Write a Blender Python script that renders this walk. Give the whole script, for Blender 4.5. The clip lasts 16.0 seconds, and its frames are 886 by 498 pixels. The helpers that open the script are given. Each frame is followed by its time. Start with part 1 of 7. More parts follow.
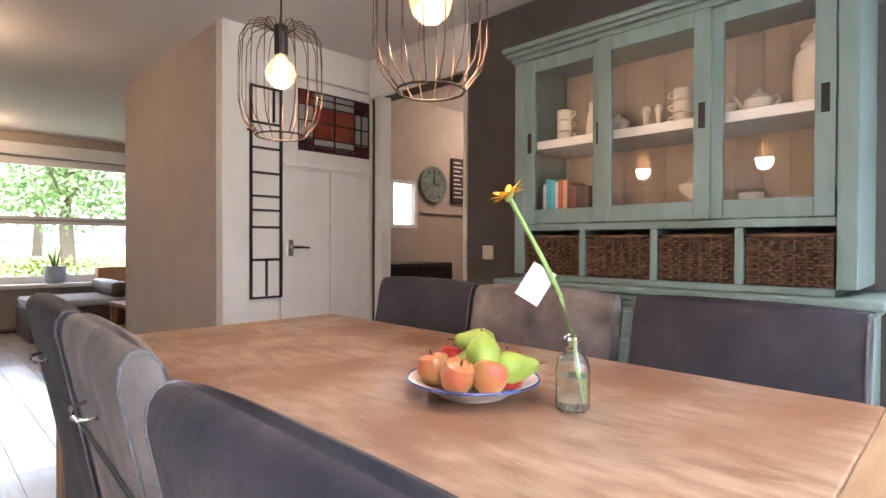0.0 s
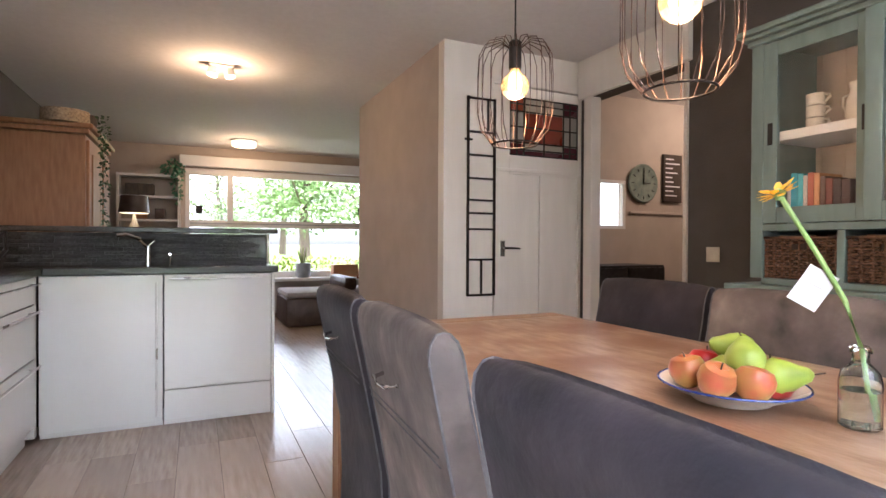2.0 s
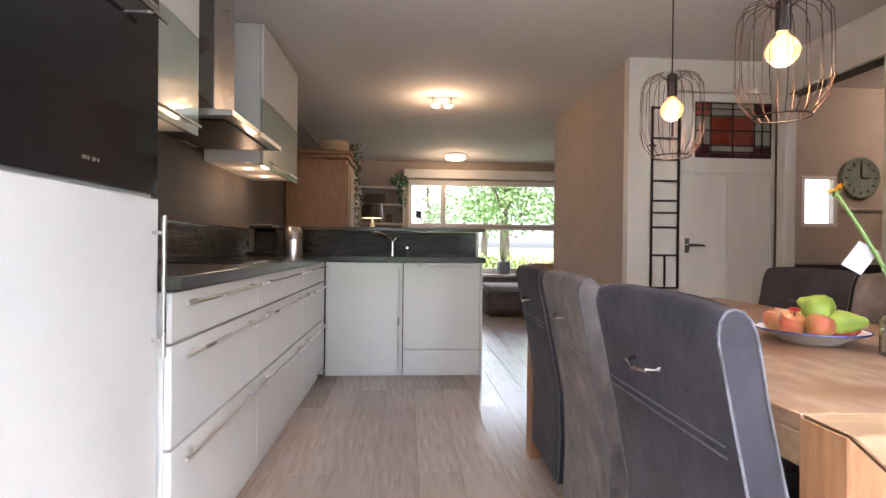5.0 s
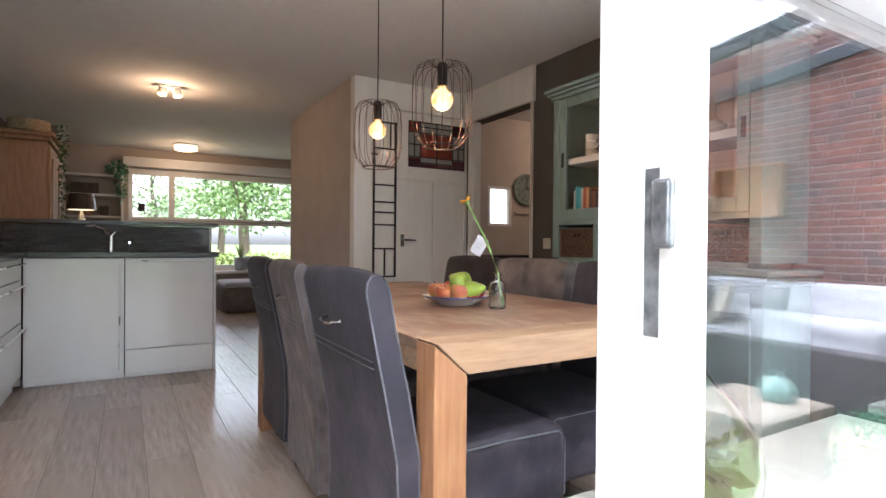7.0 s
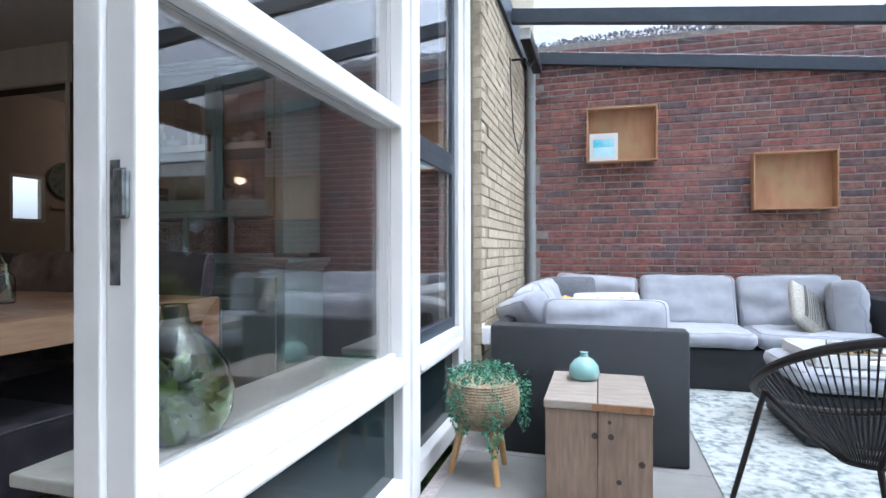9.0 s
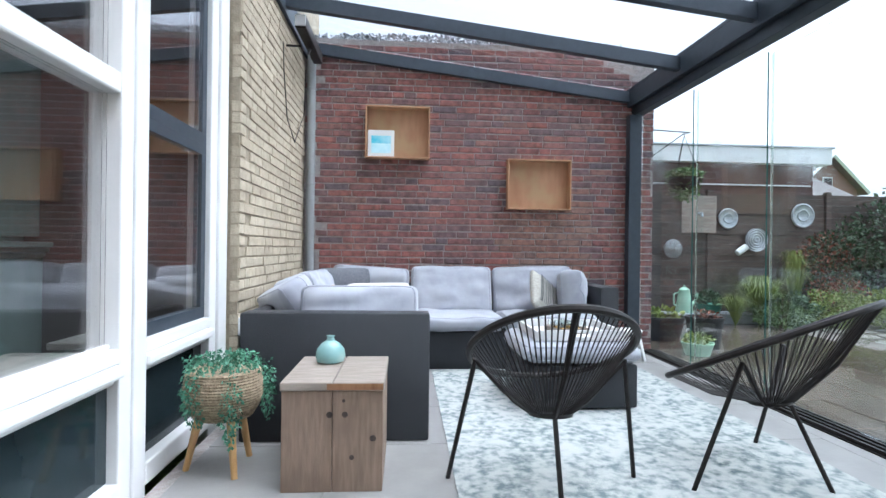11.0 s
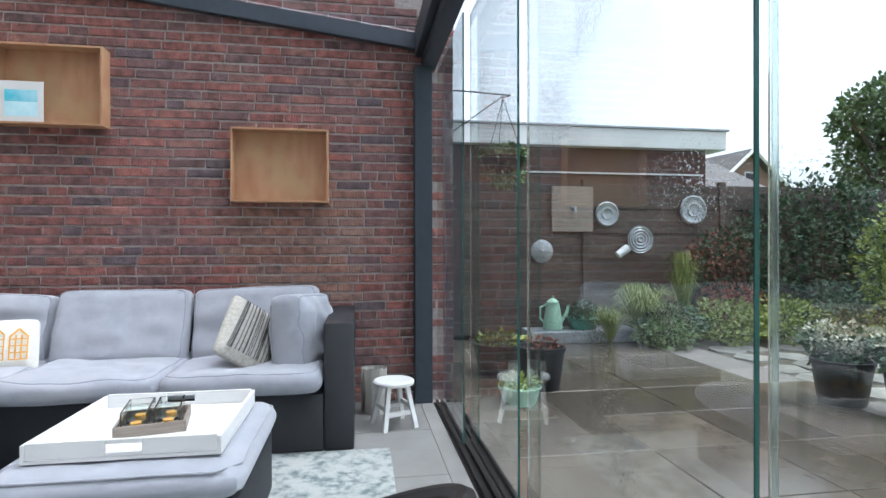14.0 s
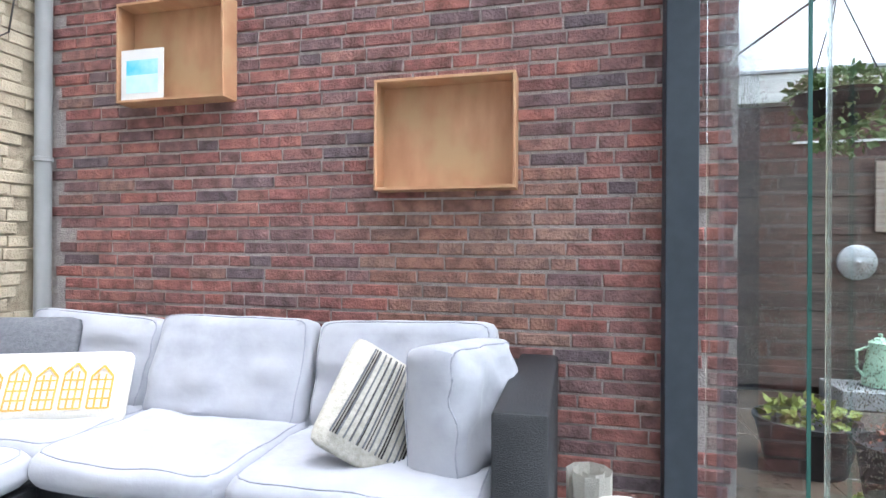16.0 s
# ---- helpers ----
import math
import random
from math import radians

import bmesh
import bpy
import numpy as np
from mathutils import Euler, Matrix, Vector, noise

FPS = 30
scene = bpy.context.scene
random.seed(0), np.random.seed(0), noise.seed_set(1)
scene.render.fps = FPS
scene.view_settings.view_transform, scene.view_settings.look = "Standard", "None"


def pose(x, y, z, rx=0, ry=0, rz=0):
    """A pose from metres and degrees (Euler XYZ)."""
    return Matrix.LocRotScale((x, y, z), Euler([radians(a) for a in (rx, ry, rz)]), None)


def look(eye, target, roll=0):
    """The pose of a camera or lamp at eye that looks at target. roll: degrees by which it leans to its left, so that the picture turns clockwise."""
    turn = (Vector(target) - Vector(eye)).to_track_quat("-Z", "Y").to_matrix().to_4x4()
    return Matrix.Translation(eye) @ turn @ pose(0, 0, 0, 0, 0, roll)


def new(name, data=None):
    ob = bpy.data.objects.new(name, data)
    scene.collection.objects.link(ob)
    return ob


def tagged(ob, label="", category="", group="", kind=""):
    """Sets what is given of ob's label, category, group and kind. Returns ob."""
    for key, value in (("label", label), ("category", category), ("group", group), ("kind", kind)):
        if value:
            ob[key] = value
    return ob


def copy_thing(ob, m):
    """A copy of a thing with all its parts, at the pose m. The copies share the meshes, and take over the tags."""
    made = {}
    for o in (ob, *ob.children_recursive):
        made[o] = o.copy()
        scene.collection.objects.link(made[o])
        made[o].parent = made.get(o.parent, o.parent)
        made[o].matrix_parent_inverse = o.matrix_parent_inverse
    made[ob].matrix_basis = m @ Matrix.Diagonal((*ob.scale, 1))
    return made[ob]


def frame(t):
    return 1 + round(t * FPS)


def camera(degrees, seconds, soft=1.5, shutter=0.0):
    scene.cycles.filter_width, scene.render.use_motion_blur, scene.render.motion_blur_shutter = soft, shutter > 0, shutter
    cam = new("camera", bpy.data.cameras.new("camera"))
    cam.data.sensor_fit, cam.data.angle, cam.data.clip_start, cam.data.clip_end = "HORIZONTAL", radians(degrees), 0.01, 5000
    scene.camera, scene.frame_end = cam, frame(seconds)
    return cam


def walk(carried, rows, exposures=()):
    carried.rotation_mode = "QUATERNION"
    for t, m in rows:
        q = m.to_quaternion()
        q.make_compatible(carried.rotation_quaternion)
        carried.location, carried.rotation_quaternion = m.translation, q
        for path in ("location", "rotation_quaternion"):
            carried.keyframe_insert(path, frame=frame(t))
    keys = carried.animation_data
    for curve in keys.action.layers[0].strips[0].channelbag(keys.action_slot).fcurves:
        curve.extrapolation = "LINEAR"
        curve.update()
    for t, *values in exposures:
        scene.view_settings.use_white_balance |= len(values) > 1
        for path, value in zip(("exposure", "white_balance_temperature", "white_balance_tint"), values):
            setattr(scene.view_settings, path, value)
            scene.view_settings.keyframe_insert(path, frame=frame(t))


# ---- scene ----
cam = camera(79.2, 16.0)
PATH = [
    (0, (-0.044, -0.065, 1.074), (1.372, 1.348, 1.053), 0.2),
    (0.5, (-0.075, -0.062, 1.075), (1.221, 1.461, 1.056), 0.3),
    (1, (-0.108, -0.055, 1.077), (1.065, 1.566, 1.058), 0.3),
    (1.5, (-0.142, -0.048, 1.078), (0.874, 1.675, 1.06), 0.4),
    (2, (-0.185, -0.058, 1.072), (0.652, 1.759, 1.053), 0.3),
    (2.5, (-0.232, -0.065, 1.061), (0.36, 1.845, 1.052), 0.3),
    (3, (-0.296, -0.074, 1.039), (0.09, 1.888, 1.026), 0.4),
    (3.5, (-0.348, -0.145, 1.03), (-0.114, 1.842, 1.017), 0.3),
    (5.8, (-0.254, -0.941, 0.996), (-0.129, 1.055, 0.984), 0.6),
    (6, (-0.222, -0.959, 0.981), (0.049, 1.022, 0.977), 0.7),
    (6.5, (-0.269, -1.021, 0.981), (0.39, 0.867, 0.971), 0.7),
    (7, (-0.349, -1.124, 1.002), (0.668, 0.597, 0.987), 0.5),
    (7.5, (-0.39, -1.234, 1.007), (0.993, 0.21, 0.99), 0.2),
    (8, (-0.405, -1.288, 0.998), (1.257, -0.176, 0.995), 0.3),
    (8.5, (-0.459, -1.371, 0.982), (1.354, -0.526, 0.979), 0.3),
    (9, (-0.489, -1.459, 0.949), (1.43, -0.895, 0.951), -0.1),
    (9.5, (-0.484, -1.497, 0.917), (1.495, -1.206, 0.918), 0.0),
    (10, (-0.496, -1.538, 0.89), (1.503, -1.467, 0.892), 0.0),
    (10.2, (-0.499, -1.562, 0.874), (1.501, -1.557, 0.879), -0.2),
    (12.3, (-0.228, -1.996, 0.938), (1.748, -2.3, 0.923), 0.8),
    (12.5, (-0.088, -2.05, 0.921), (1.879, -2.411, 0.917), -0.4),
    (13, (0.207, -2.565, 0.99), (2.17, -2.95, 0.974), -0.2),
    (13.5, (0.568, -2.989, 0.967), (2.534, -3.359, 0.962), -0.4),
    (14, (0.899, -3.424, 0.977), (2.875, -3.735, 0.973), -0.1),
    (14.5, (1.391, -3.608, 0.965), (3.375, -3.856, 0.984), -0.4),
    (15, (1.746, -3.605, 0.986), (3.745, -3.674, 1.0), -0.3),
    (15.5, (2.05, -3.53, 0.991), (4.042, -3.349, 1.003), 0.0),
    (16, (2.25, -3.455, 1.022), (4.194, -2.983, 1.022), 0.3),
]
EXPOSURES = [(0, 4.15, 5750, 14), (3.7, 3.85, 5800, 14), (6, 3.7, 5850, 14), (6.5, 3.65, 5850, 14), (7, 3.35, 5750, 12), (7.5, 2.6, 5600, 10), (8, 1.75, 5400, 9), (9, 1.5, 5350, 9), (10, 1.5, 5400, 8), (12.5, 1.3, 5500, 8), (13.5, 1.25, 5600, 8), (14.5, 1.2, 5650, 8), (15, 1.35, 5700, 8), (15.5, 1.55, 5750, 9), (16, 1.9, 5750, 10)]
walk(cam, [(t, look(eye, target, roll)) for t, eye, target, roll in PATH], EXPOSURES)
# ---- world and daylight: flat overcast sky ----
world = bpy.data.worlds.new("overcast_world")
scene.world = world
world.use_nodes = True
wn = world.node_tree
wn.nodes.clear()
sky = wn.nodes.new("ShaderNodeTexSky")
sky.sky_type, sky.sun_disc = "NISHITA", False
sky.sun_elevation, sky.sun_rotation = radians(70), radians(189)
sky.dust_density, sky.air_density, sky.ozone_density = 4.0, 1.0, 1.0
cloud = wn.nodes.new("ShaderNodeHueSaturation")
cloud.inputs["Saturation"].default_value = 0.18
sky_bg = wn.nodes.new("ShaderNodeBackground")
sky_bg.inputs["Strength"].default_value = 0.15
sky_out = wn.nodes.new("ShaderNodeOutputWorld")
wn.links.new(sky.outputs[0], cloud.inputs["Color"])
wn.links.new(cloud.outputs[0], sky_bg.inputs[0])
wn.links.new(sky_bg.outputs[0], sky_out.inputs[0])

sun = new("sun", bpy.data.lights.new("sun", "SUN"))
sun.data.energy, sun.data.angle, sun.data.color = 0.85, radians(40), (1.0, 0.97, 0.93)
sun.matrix_world = look((0, 0, 8), (0.055, 0.335, 7.06))


def area_light(name, eye, target, sx, sy, watts, colour):
    d = bpy.data.lights.new(name, "AREA")
    d.shape, d.size, d.size_y, d.energy, d.color = "RECTANGLE", sx, sy, watts, colour
    ob = new(name, d)
    ob.matrix_world = look(eye, target)
    return ob


def bulb_light(name, place, watts, colour, radius=0.03):
    d = bpy.data.lights.new(name, "POINT")
    d.energy, d.color, d.shadow_soft_size = watts, colour, radius
    ob = new(name, d)
    ob.location = place
    return ob


DAY = (0.93, 0.97, 1.0)
WARM = (1.0, 0.62, 0.34)


# ---- materials ----
def mat(name, c1, c2=None, scale=8.0, rough=0.6, metal=0.0, bump=0.0, bscale=60.0, stretch=(1, 1, 1), contrast=0.5,
        c3=None, scale3=1.3, rvar=0.12, transmission=0.0, ior=1.45, coat=0.0, emit=None, emit_power=0.0, sheen=0.0, rand=0.0, seed=0.0):
    """Procedural surface: fine grain between c1 and c2, broad patches of c3, relief and varied gloss, in metres."""
    m = bpy.data.materials.new(name)
    m.use_nodes = True
    nt = m.node_tree
    b = nt.nodes["Principled BSDF"]
    N, L = nt.nodes.new, nt.links.new
    tc, mp = N("ShaderNodeTexCoord"), N("ShaderNodeMapping")
    mp.inputs["Scale"].default_value = stretch
    mp.inputs["Location"].default_value = (seed, seed * 0.7, seed * 1.3)
    L(tc.outputs["Object"], mp.inputs[0])
    n1 = N("ShaderNodeTexNoise")
    n1.inputs["Scale"].default_value, n1.inputs["Detail"].default_value = scale, 6
    L(mp.outputs[0], n1.inputs["Vector"])
    r1 = N("ShaderNodeValToRGB")
    r1.color_ramp.elements[0].position, r1.color_ramp.elements[1].position = 0.5 - contrast * 0.35, 0.5 + contrast * 0.35
    r1.color_ramp.elements[0].color = (*c1, 1)
    r1.color_ramp.elements[1].color = (*(c2 or c1), 1)
    L(n1.outputs[0], r1.inputs[0])
    colour = r1.outputs[0]
    n3 = N("ShaderNodeTexNoise")
    n3.inputs["Scale"].default_value, n3.inputs["Detail"].default_value = scale3, 3
    L(tc.outputs["Object"], n3.inputs["Vector"])
    if c3:
        r3 = N("ShaderNodeValToRGB")
        r3.color_ramp.elements[0].position, r3.color_ramp.elements[1].position = 0.45, 0.65
        L(n3.outputs[0], r3.inputs[0])
        mx = N("ShaderNodeMixRGB")
        L(r3.outputs[0], mx.inputs[0])
        L(colour, mx.inputs[1])
        mx.inputs[2].default_value = (*c3, 1)
        colour = mx.outputs[0]
    if rand:
        oi, hs = N("ShaderNodeObjectInfo"), N("ShaderNodeHueSaturation")
        mr = N("ShaderNodeMapRange")
        mr.inputs["To Min"].default_value, mr.inputs["To Max"].default_value = 1 - rand, 1 + rand
        L(oi.outputs["Random"], mr.inputs[0])
        L(mr.outputs[0], hs.inputs["Value"])
        L(colour, hs.inputs["Color"])
        colour = hs.outputs[0]
    L(colour, b.inputs["Base Color"])
    rr = N("ShaderNodeMapRange")
    rr.inputs["To Min"].default_value, rr.inputs["To Max"].default_value = max(0.0, rough - rvar), min(1.0, rough + rvar)
    L(n3.outputs[0], rr.inputs[0])
    L(rr.outputs[0], b.inputs["Roughness"])
    b.inputs["Metallic"].default_value = metal
    b.inputs["IOR"].default_value = ior
    b.inputs["Transmission Weight"].default_value = transmission
    b.inputs["Coat Weight"].default_value = coat
    b.inputs["Sheen Weight"].default_value = sheen
    if emit:
        b.inputs["Emission Color"].default_value = (*emit, 1)
        b.inputs["Emission Strength"].default_value = emit_power
    if bump:
        nb, bp = N("ShaderNodeTexNoise"), N("ShaderNodeBump")
        nb.inputs["Scale"].default_value, nb.inputs["Detail"].default_value = bscale, 4
        L(mp.outputs[0], nb.inputs["Vector"])
        bp.inputs["Strength"].default_value, bp.inputs["Distance"].default_value = bump, 0.01
        L(nb.outputs[0], bp.inputs["Height"])
        L(bp.outputs[0], b.inputs["Normal"])
    return m


def glass(name, tint=(1, 1, 1), rough=0.0):
    m = mat(name, tint, rough=rough, rvar=0.0, transmission=1.0, ior=1.45)
    return m


def rain_glass(name, tint):
    """Clear glass spattered with small rain drops, denser in patches."""
    m = glass(name, tint)
    nt = m.node_tree
    N, L = nt.nodes.new, nt.links.new
    tc, vor, no = N("ShaderNodeTexCoord"), N("ShaderNodeTexVoronoi"), N("ShaderNodeTexNoise")
    vor.inputs["Scale"].default_value, vor.inputs["Randomness"].default_value = 135, 1.0
    no.inputs["Scale"].default_value = 2.2
    L(tc.outputs["Object"], vor.inputs["Vector"])
    L(tc.outputs["Object"], no.inputs["Vector"])
    size = N("ShaderNodeMapRange")
    size.inputs["From Min"].default_value, size.inputs["From Max"].default_value = 0.42, 0.68
    size.inputs["To Min"].default_value, size.inputs["To Max"].default_value = 0.0, 0.40
    L(no.outputs[0], size.inputs[0])
    sub = N("ShaderNodeMath")
    sub.operation, sub.use_clamp = "SUBTRACT", True
    L(size.outputs[0], sub.inputs[0])
    L(vor.outputs["Distance"], sub.inputs[1])
    bp = N("ShaderNodeBump")
    bp.inputs["Strength"].default_value, bp.inputs["Distance"].default_value = 0.5, 0.003
    L(sub.outputs[0], bp.inputs["Height"])
    L(bp.outputs[0], nt.nodes["Principled BSDF"].inputs["Normal"])
    return m


M = dict(
    ceiling=mat("ceiling_paint", (0.62, 0.60, 0.58), (0.66, 0.64, 0.62), 30, 0.85, bump=0.15, bscale=90),
    beige=mat("beige_plaster", (0.42, 0.36, 0.31), (0.46, 0.40, 0.345), 5, 0.85, bump=0.2, bscale=120),
    dark_wall=mat("dark_taupe_plaster", (0.085, 0.075, 0.068), (0.10, 0.09, 0.08), 5, 0.8, bump=0.2, bscale=120),
    white=mat("white_paint", (0.66, 0.655, 0.64), (0.71, 0.705, 0.69), 4, 0.45, bump=0.05, bscale=50),
    cream=mat("cream_door_paint", (0.70, 0.665, 0.60), (0.75, 0.715, 0.65), 4, 0.4, bump=0.08, bscale=30, stretch=(3, 3, 0.4)),
    gloss_white=mat("gloss_white_lacquer", (0.60, 0.60, 0.585), (0.63, 0.63, 0.61), 2, 0.12, rvar=0.04),
    wood_floor=mat("grey_oak_boards", (0.30, 0.235, 0.19), (0.42, 0.34, 0.28), 7, 0.19, bump=0.04, bscale=60, stretch=(6, 0.6, 6), c3=(0.36, 0.29, 0.24), rand=0.16),
    dark_tile=mat("dark_granite", (0.012, 0.011, 0.012), (0.05, 0.046, 0.045), 160, 0.2, bump=0.05, rvar=0.08),
    split_stone=mat("split_slate", (0.006, 0.006, 0.007), (0.03, 0.028, 0.027), 45, 0.45, bump=0.8, bscale=50, rand=0.6),
    steel=mat("brushed_steel", (0.55, 0.54, 0.52), (0.62, 0.61, 0.6), 90, 0.28, 1.0, stretch=(1, 1, 12)),
    chrome=mat("chrome", (0.8, 0.8, 0.8), rough=0.12, metal=1.0, rvar=0.04),
    black_metal=mat("black_metal", (0.02, 0.018, 0.017), (0.035, 0.03, 0.028), 30, 0.45, 0.6),
    anthracite=mat("anthracite_aluminium", (0.035, 0.045, 0.058), (0.045, 0.056, 0.07), 20, 0.42, 0.2),
    table_wood=mat("worn_oak_tabletop", (0.17, 0.094, 0.052), (0.35, 0.245, 0.17), 9, 0.36, bump=0.12, bscale=40, stretch=(3.2, 1.0, 3.2), c3=(0.19, 0.095, 0.052), scale3=4.2, contrast=0.55),
    table_leg=mat("warm_oak_leg", (0.17, 0.072, 0.03), (0.31, 0.165, 0.08), 7, 0.45, bump=0.12, bscale=40, stretch=(7, 7, 0.8), contrast=0.8),
    table_end=mat("warm_oak_apron", (0.20, 0.115, 0.062), (0.33, 0.215, 0.125), 9, 0.45, bump=0.12, bscale=40, stretch=(0.8, 7, 7), contrast=0.8),
    suede_dark=mat("dark_brown_suede", (0.008, 0.007, 0.012), (0.036, 0.029, 0.038), 9, 0.68, bump=0.25, bscale=30, contrast=0.6, c3=(0.012, 0.0105, 0.017), scale3=5, sheen=0.02),
    suede_grey=mat("grey_taupe_suede", (0.03, 0.025, 0.026), (0.20, 0.165, 0.15), 8, 0.6, bump=0.3, bscale=30, contrast=0.6, c3=(0.075, 0.062, 0.06), scale3=7, sheen=0.03),
    piping=mat("pale_piping", (0.07, 0.07, 0.08), (0.11, 0.11, 0.12), 60, 0.6, bump=0.2),
    dark_wood=mat("dark_stained_wood", (0.03, 0.02, 0.015), (0.06, 0.04, 0.03), 12, 0.5, stretch=(4, 4, 0.6)),
    hutch=mat("sage_green_paint", (0.15, 0.205, 0.185), (0.185, 0.245, 0.225), 6, 0.42, bump=0.1, bscale=30, stretch=(3, 3, 0.5)),
    hutch_in=mat("cream_cabinet_lining", (0.42, 0.345, 0.27), (0.47, 0.395, 0.32), 5, 0.6),
    wicker=mat("brown_wicker", (0.045, 0.022, 0.013), (0.24, 0.125, 0.065), 70, 0.55, bump=0.5, bscale=90, contrast=0.9),
    ceramic=mat("cream_ceramic", (0.6, 0.56, 0.48), (0.68, 0.64, 0.56), 12, 0.25),
    glass=glass("clear_glass"),
    green_glass=rain_glass("rain_spattered_glass", (0.93, 0.98, 0.955)),
    bottle=glass("bottle_glass", (0.96, 1.0, 0.985)),
    frosted=mat("frosted_green_glass", (0.30, 0.36, 0.32), (0.33, 0.39, 0.35), 3, 0.14, rvar=0.04, coat=0.5),
    brick=mat("red_brick", (0.13, 0.045, 0.038), (0.23, 0.075, 0.055), 22, 0.85, bump=0.7, bscale=80, rand=0.42, c3=(0.12, 0.055, 0.055), scale3=4),
    brick_pale=mat("orange_brown_brick", (0.17, 0.075, 0.05), (0.25, 0.12, 0.085), 22, 0.85, bump=0.6, bscale=80, rand=0.25),
    mortar=mat("grey_mortar", (0.30, 0.265, 0.25), (0.42, 0.38, 0.36), 40, 0.95, bump=0.7, bscale=120),
    joint=mat("grey_paving_joint", (0.13, 0.115, 0.10), (0.19, 0.17, 0.15), 30, 0.8, bump=0.3),
    ybrick=mat("pale_yellow_brick", (0.44, 0.38, 0.28), (0.54, 0.475, 0.36), 16, 0.85, bump=0.5, bscale=90, rand=0.10, c3=(0.45, 0.395, 0.29), scale3=6),
    # mortar browned so its colour carries the shade of the joints
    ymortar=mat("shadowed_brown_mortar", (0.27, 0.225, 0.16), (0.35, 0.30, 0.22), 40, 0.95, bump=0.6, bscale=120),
    rattan=mat("black_rattan", (0.012, 0.013, 0.016), (0.028, 0.03, 0.036), 200, 0.5, bump=0.6, bscale=180, stretch=(1, 1, 3)),
    seam=mat("blue_grey_piping", (0.25, 0.26, 0.30), (0.31, 0.32, 0.36), 60, 0.9, bump=0.2),
    stripe_cloth=mat("beige_stripe_cloth", (0.36, 0.34, 0.29), (0.48, 0.46, 0.41), 60, 0.9, bump=0.3, bscale=150),
    cushion=mat("pale_grey_cushion", (0.30, 0.312, 0.35), (0.355, 0.367, 0.41), 14, 0.9, bump=0.3, bscale=16, c3=(0.35, 0.358, 0.39), scale3=3, sheen=0.2),
    dark_cushion=mat("dark_grey_cushion", (0.10, 0.105, 0.12), (0.14, 0.145, 0.16), 60, 0.9, bump=0.4, bscale=150),
    mustard=mat("mustard_cushion", (0.62, 0.30, 0.05), (0.70, 0.36, 0.07), 60, 0.9, bump=0.3, bscale=150),
    offwhite=mat("offwhite_cloth", (0.62, 0.60, 0.55), (0.68, 0.66, 0.61), 60, 0.9, bump=0.3, bscale=150),
    crate=mat("weathered_brown_wood", (0.16, 0.11, 0.075), (0.28, 0.20, 0.145), 10, 0.7, bump=0.25, bscale=50, stretch=(7, 7, 0.8), contrast=0.8, c3=(0.18, 0.125, 0.09), scale3=5),
    crate_top=mat("bleached_wood", (0.19, 0.155, 0.125), (0.34, 0.29, 0.25), 10, 0.6, bump=0.2, bscale=50, stretch=(7, 0.8, 7), contrast=0.8),
    ply=mat("warm_plywood", (0.38, 0.19, 0.095), (0.52, 0.30, 0.17), 5, 0.6, bump=0.1, bscale=50, stretch=(1, 3, 1), c3=(0.46, 0.30, 0.16), scale3=5, contrast=0.7),
    leg_wood=mat("honey_wood", (0.42, 0.24, 0.09), (0.52, 0.32, 0.14), 9, 0.5, stretch=(6, 6, 0.8)),
    seagrass=mat("seagrass_weave", (0.16, 0.11, 0.065), (0.46, 0.36, 0.24), 60, 0.8, bump=0.7, bscale=120, contrast=0.8),
    leaf=mat("blue_green_leaf", (0.045, 0.16, 0.09), (0.10, 0.27, 0.17), 9, 0.5, rand=0.2),
    leaf_y=mat("yellow_green_leaf", (0.12, 0.17, 0.03), (0.24, 0.28, 0.06), 6, 0.55),
    leaf_d=mat("dark_green_leaf", (0.03, 0.065, 0.03), (0.07, 0.12, 0.06), 6, 0.55),
    # haze paled into the tree leaves; also plain colour of grey-green plants
    leaf_far=mat("hazed_pale_leaf", (0.10, 0.16, 0.05), (0.16, 0.23, 0.09), 0.6, 0.6),
    leaf_r=mat("rust_red_leaf", (0.16, 0.05, 0.03), (0.26, 0.09, 0.05), 6, 0.6),
    flower_w=mat("cream_blossom", (0.36, 0.37, 0.26), (0.48, 0.48, 0.38), 12, 0.7),
    yellow=mat("yellow_petal", (0.80, 0.50, 0.02), (0.9, 0.62, 0.03), 20, 0.5),
    stem=mat("green_stem", (0.22, 0.36, 0.10), (0.30, 0.45, 0.15), 20, 0.5),
    paper=mat("white_card", (0.72, 0.71, 0.75), rough=0.7),
    sill=mat("grey_sill_stone", (0.34, 0.345, 0.31), (0.40, 0.405, 0.37), 30, 0.35, bump=0.05),
    teal=mat("celadon_glaze", (0.20, 0.36, 0.34), (0.28, 0.43, 0.40), 8, 0.18, c3=(0.32, 0.44, 0.40), scale3=7),
    rug=mat("faded_pattern_rug", (0.15, 0.19, 0.19), (0.42, 0.43, 0.41), 26, 0.95, bump=0.5, bscale=140, contrast=0.35, c3=(0.43, 0.44, 0.42), scale3=11),
    concrete=mat("grey_porcelain_tile", (0.22, 0.213, 0.203), (0.28, 0.272, 0.26), 4, 0.45, bump=0.08, bscale=40, rand=0.08),
    slab=mat("wet_sandstone_slab", (0.055, 0.043, 0.033), (0.13, 0.105, 0.082), 3.5, 0.16, bump=0.12, bscale=14, rvar=0.14, c3=(0.085, 0.065, 0.048), scale3=1.6, rand=0.3, contrast=0.8),
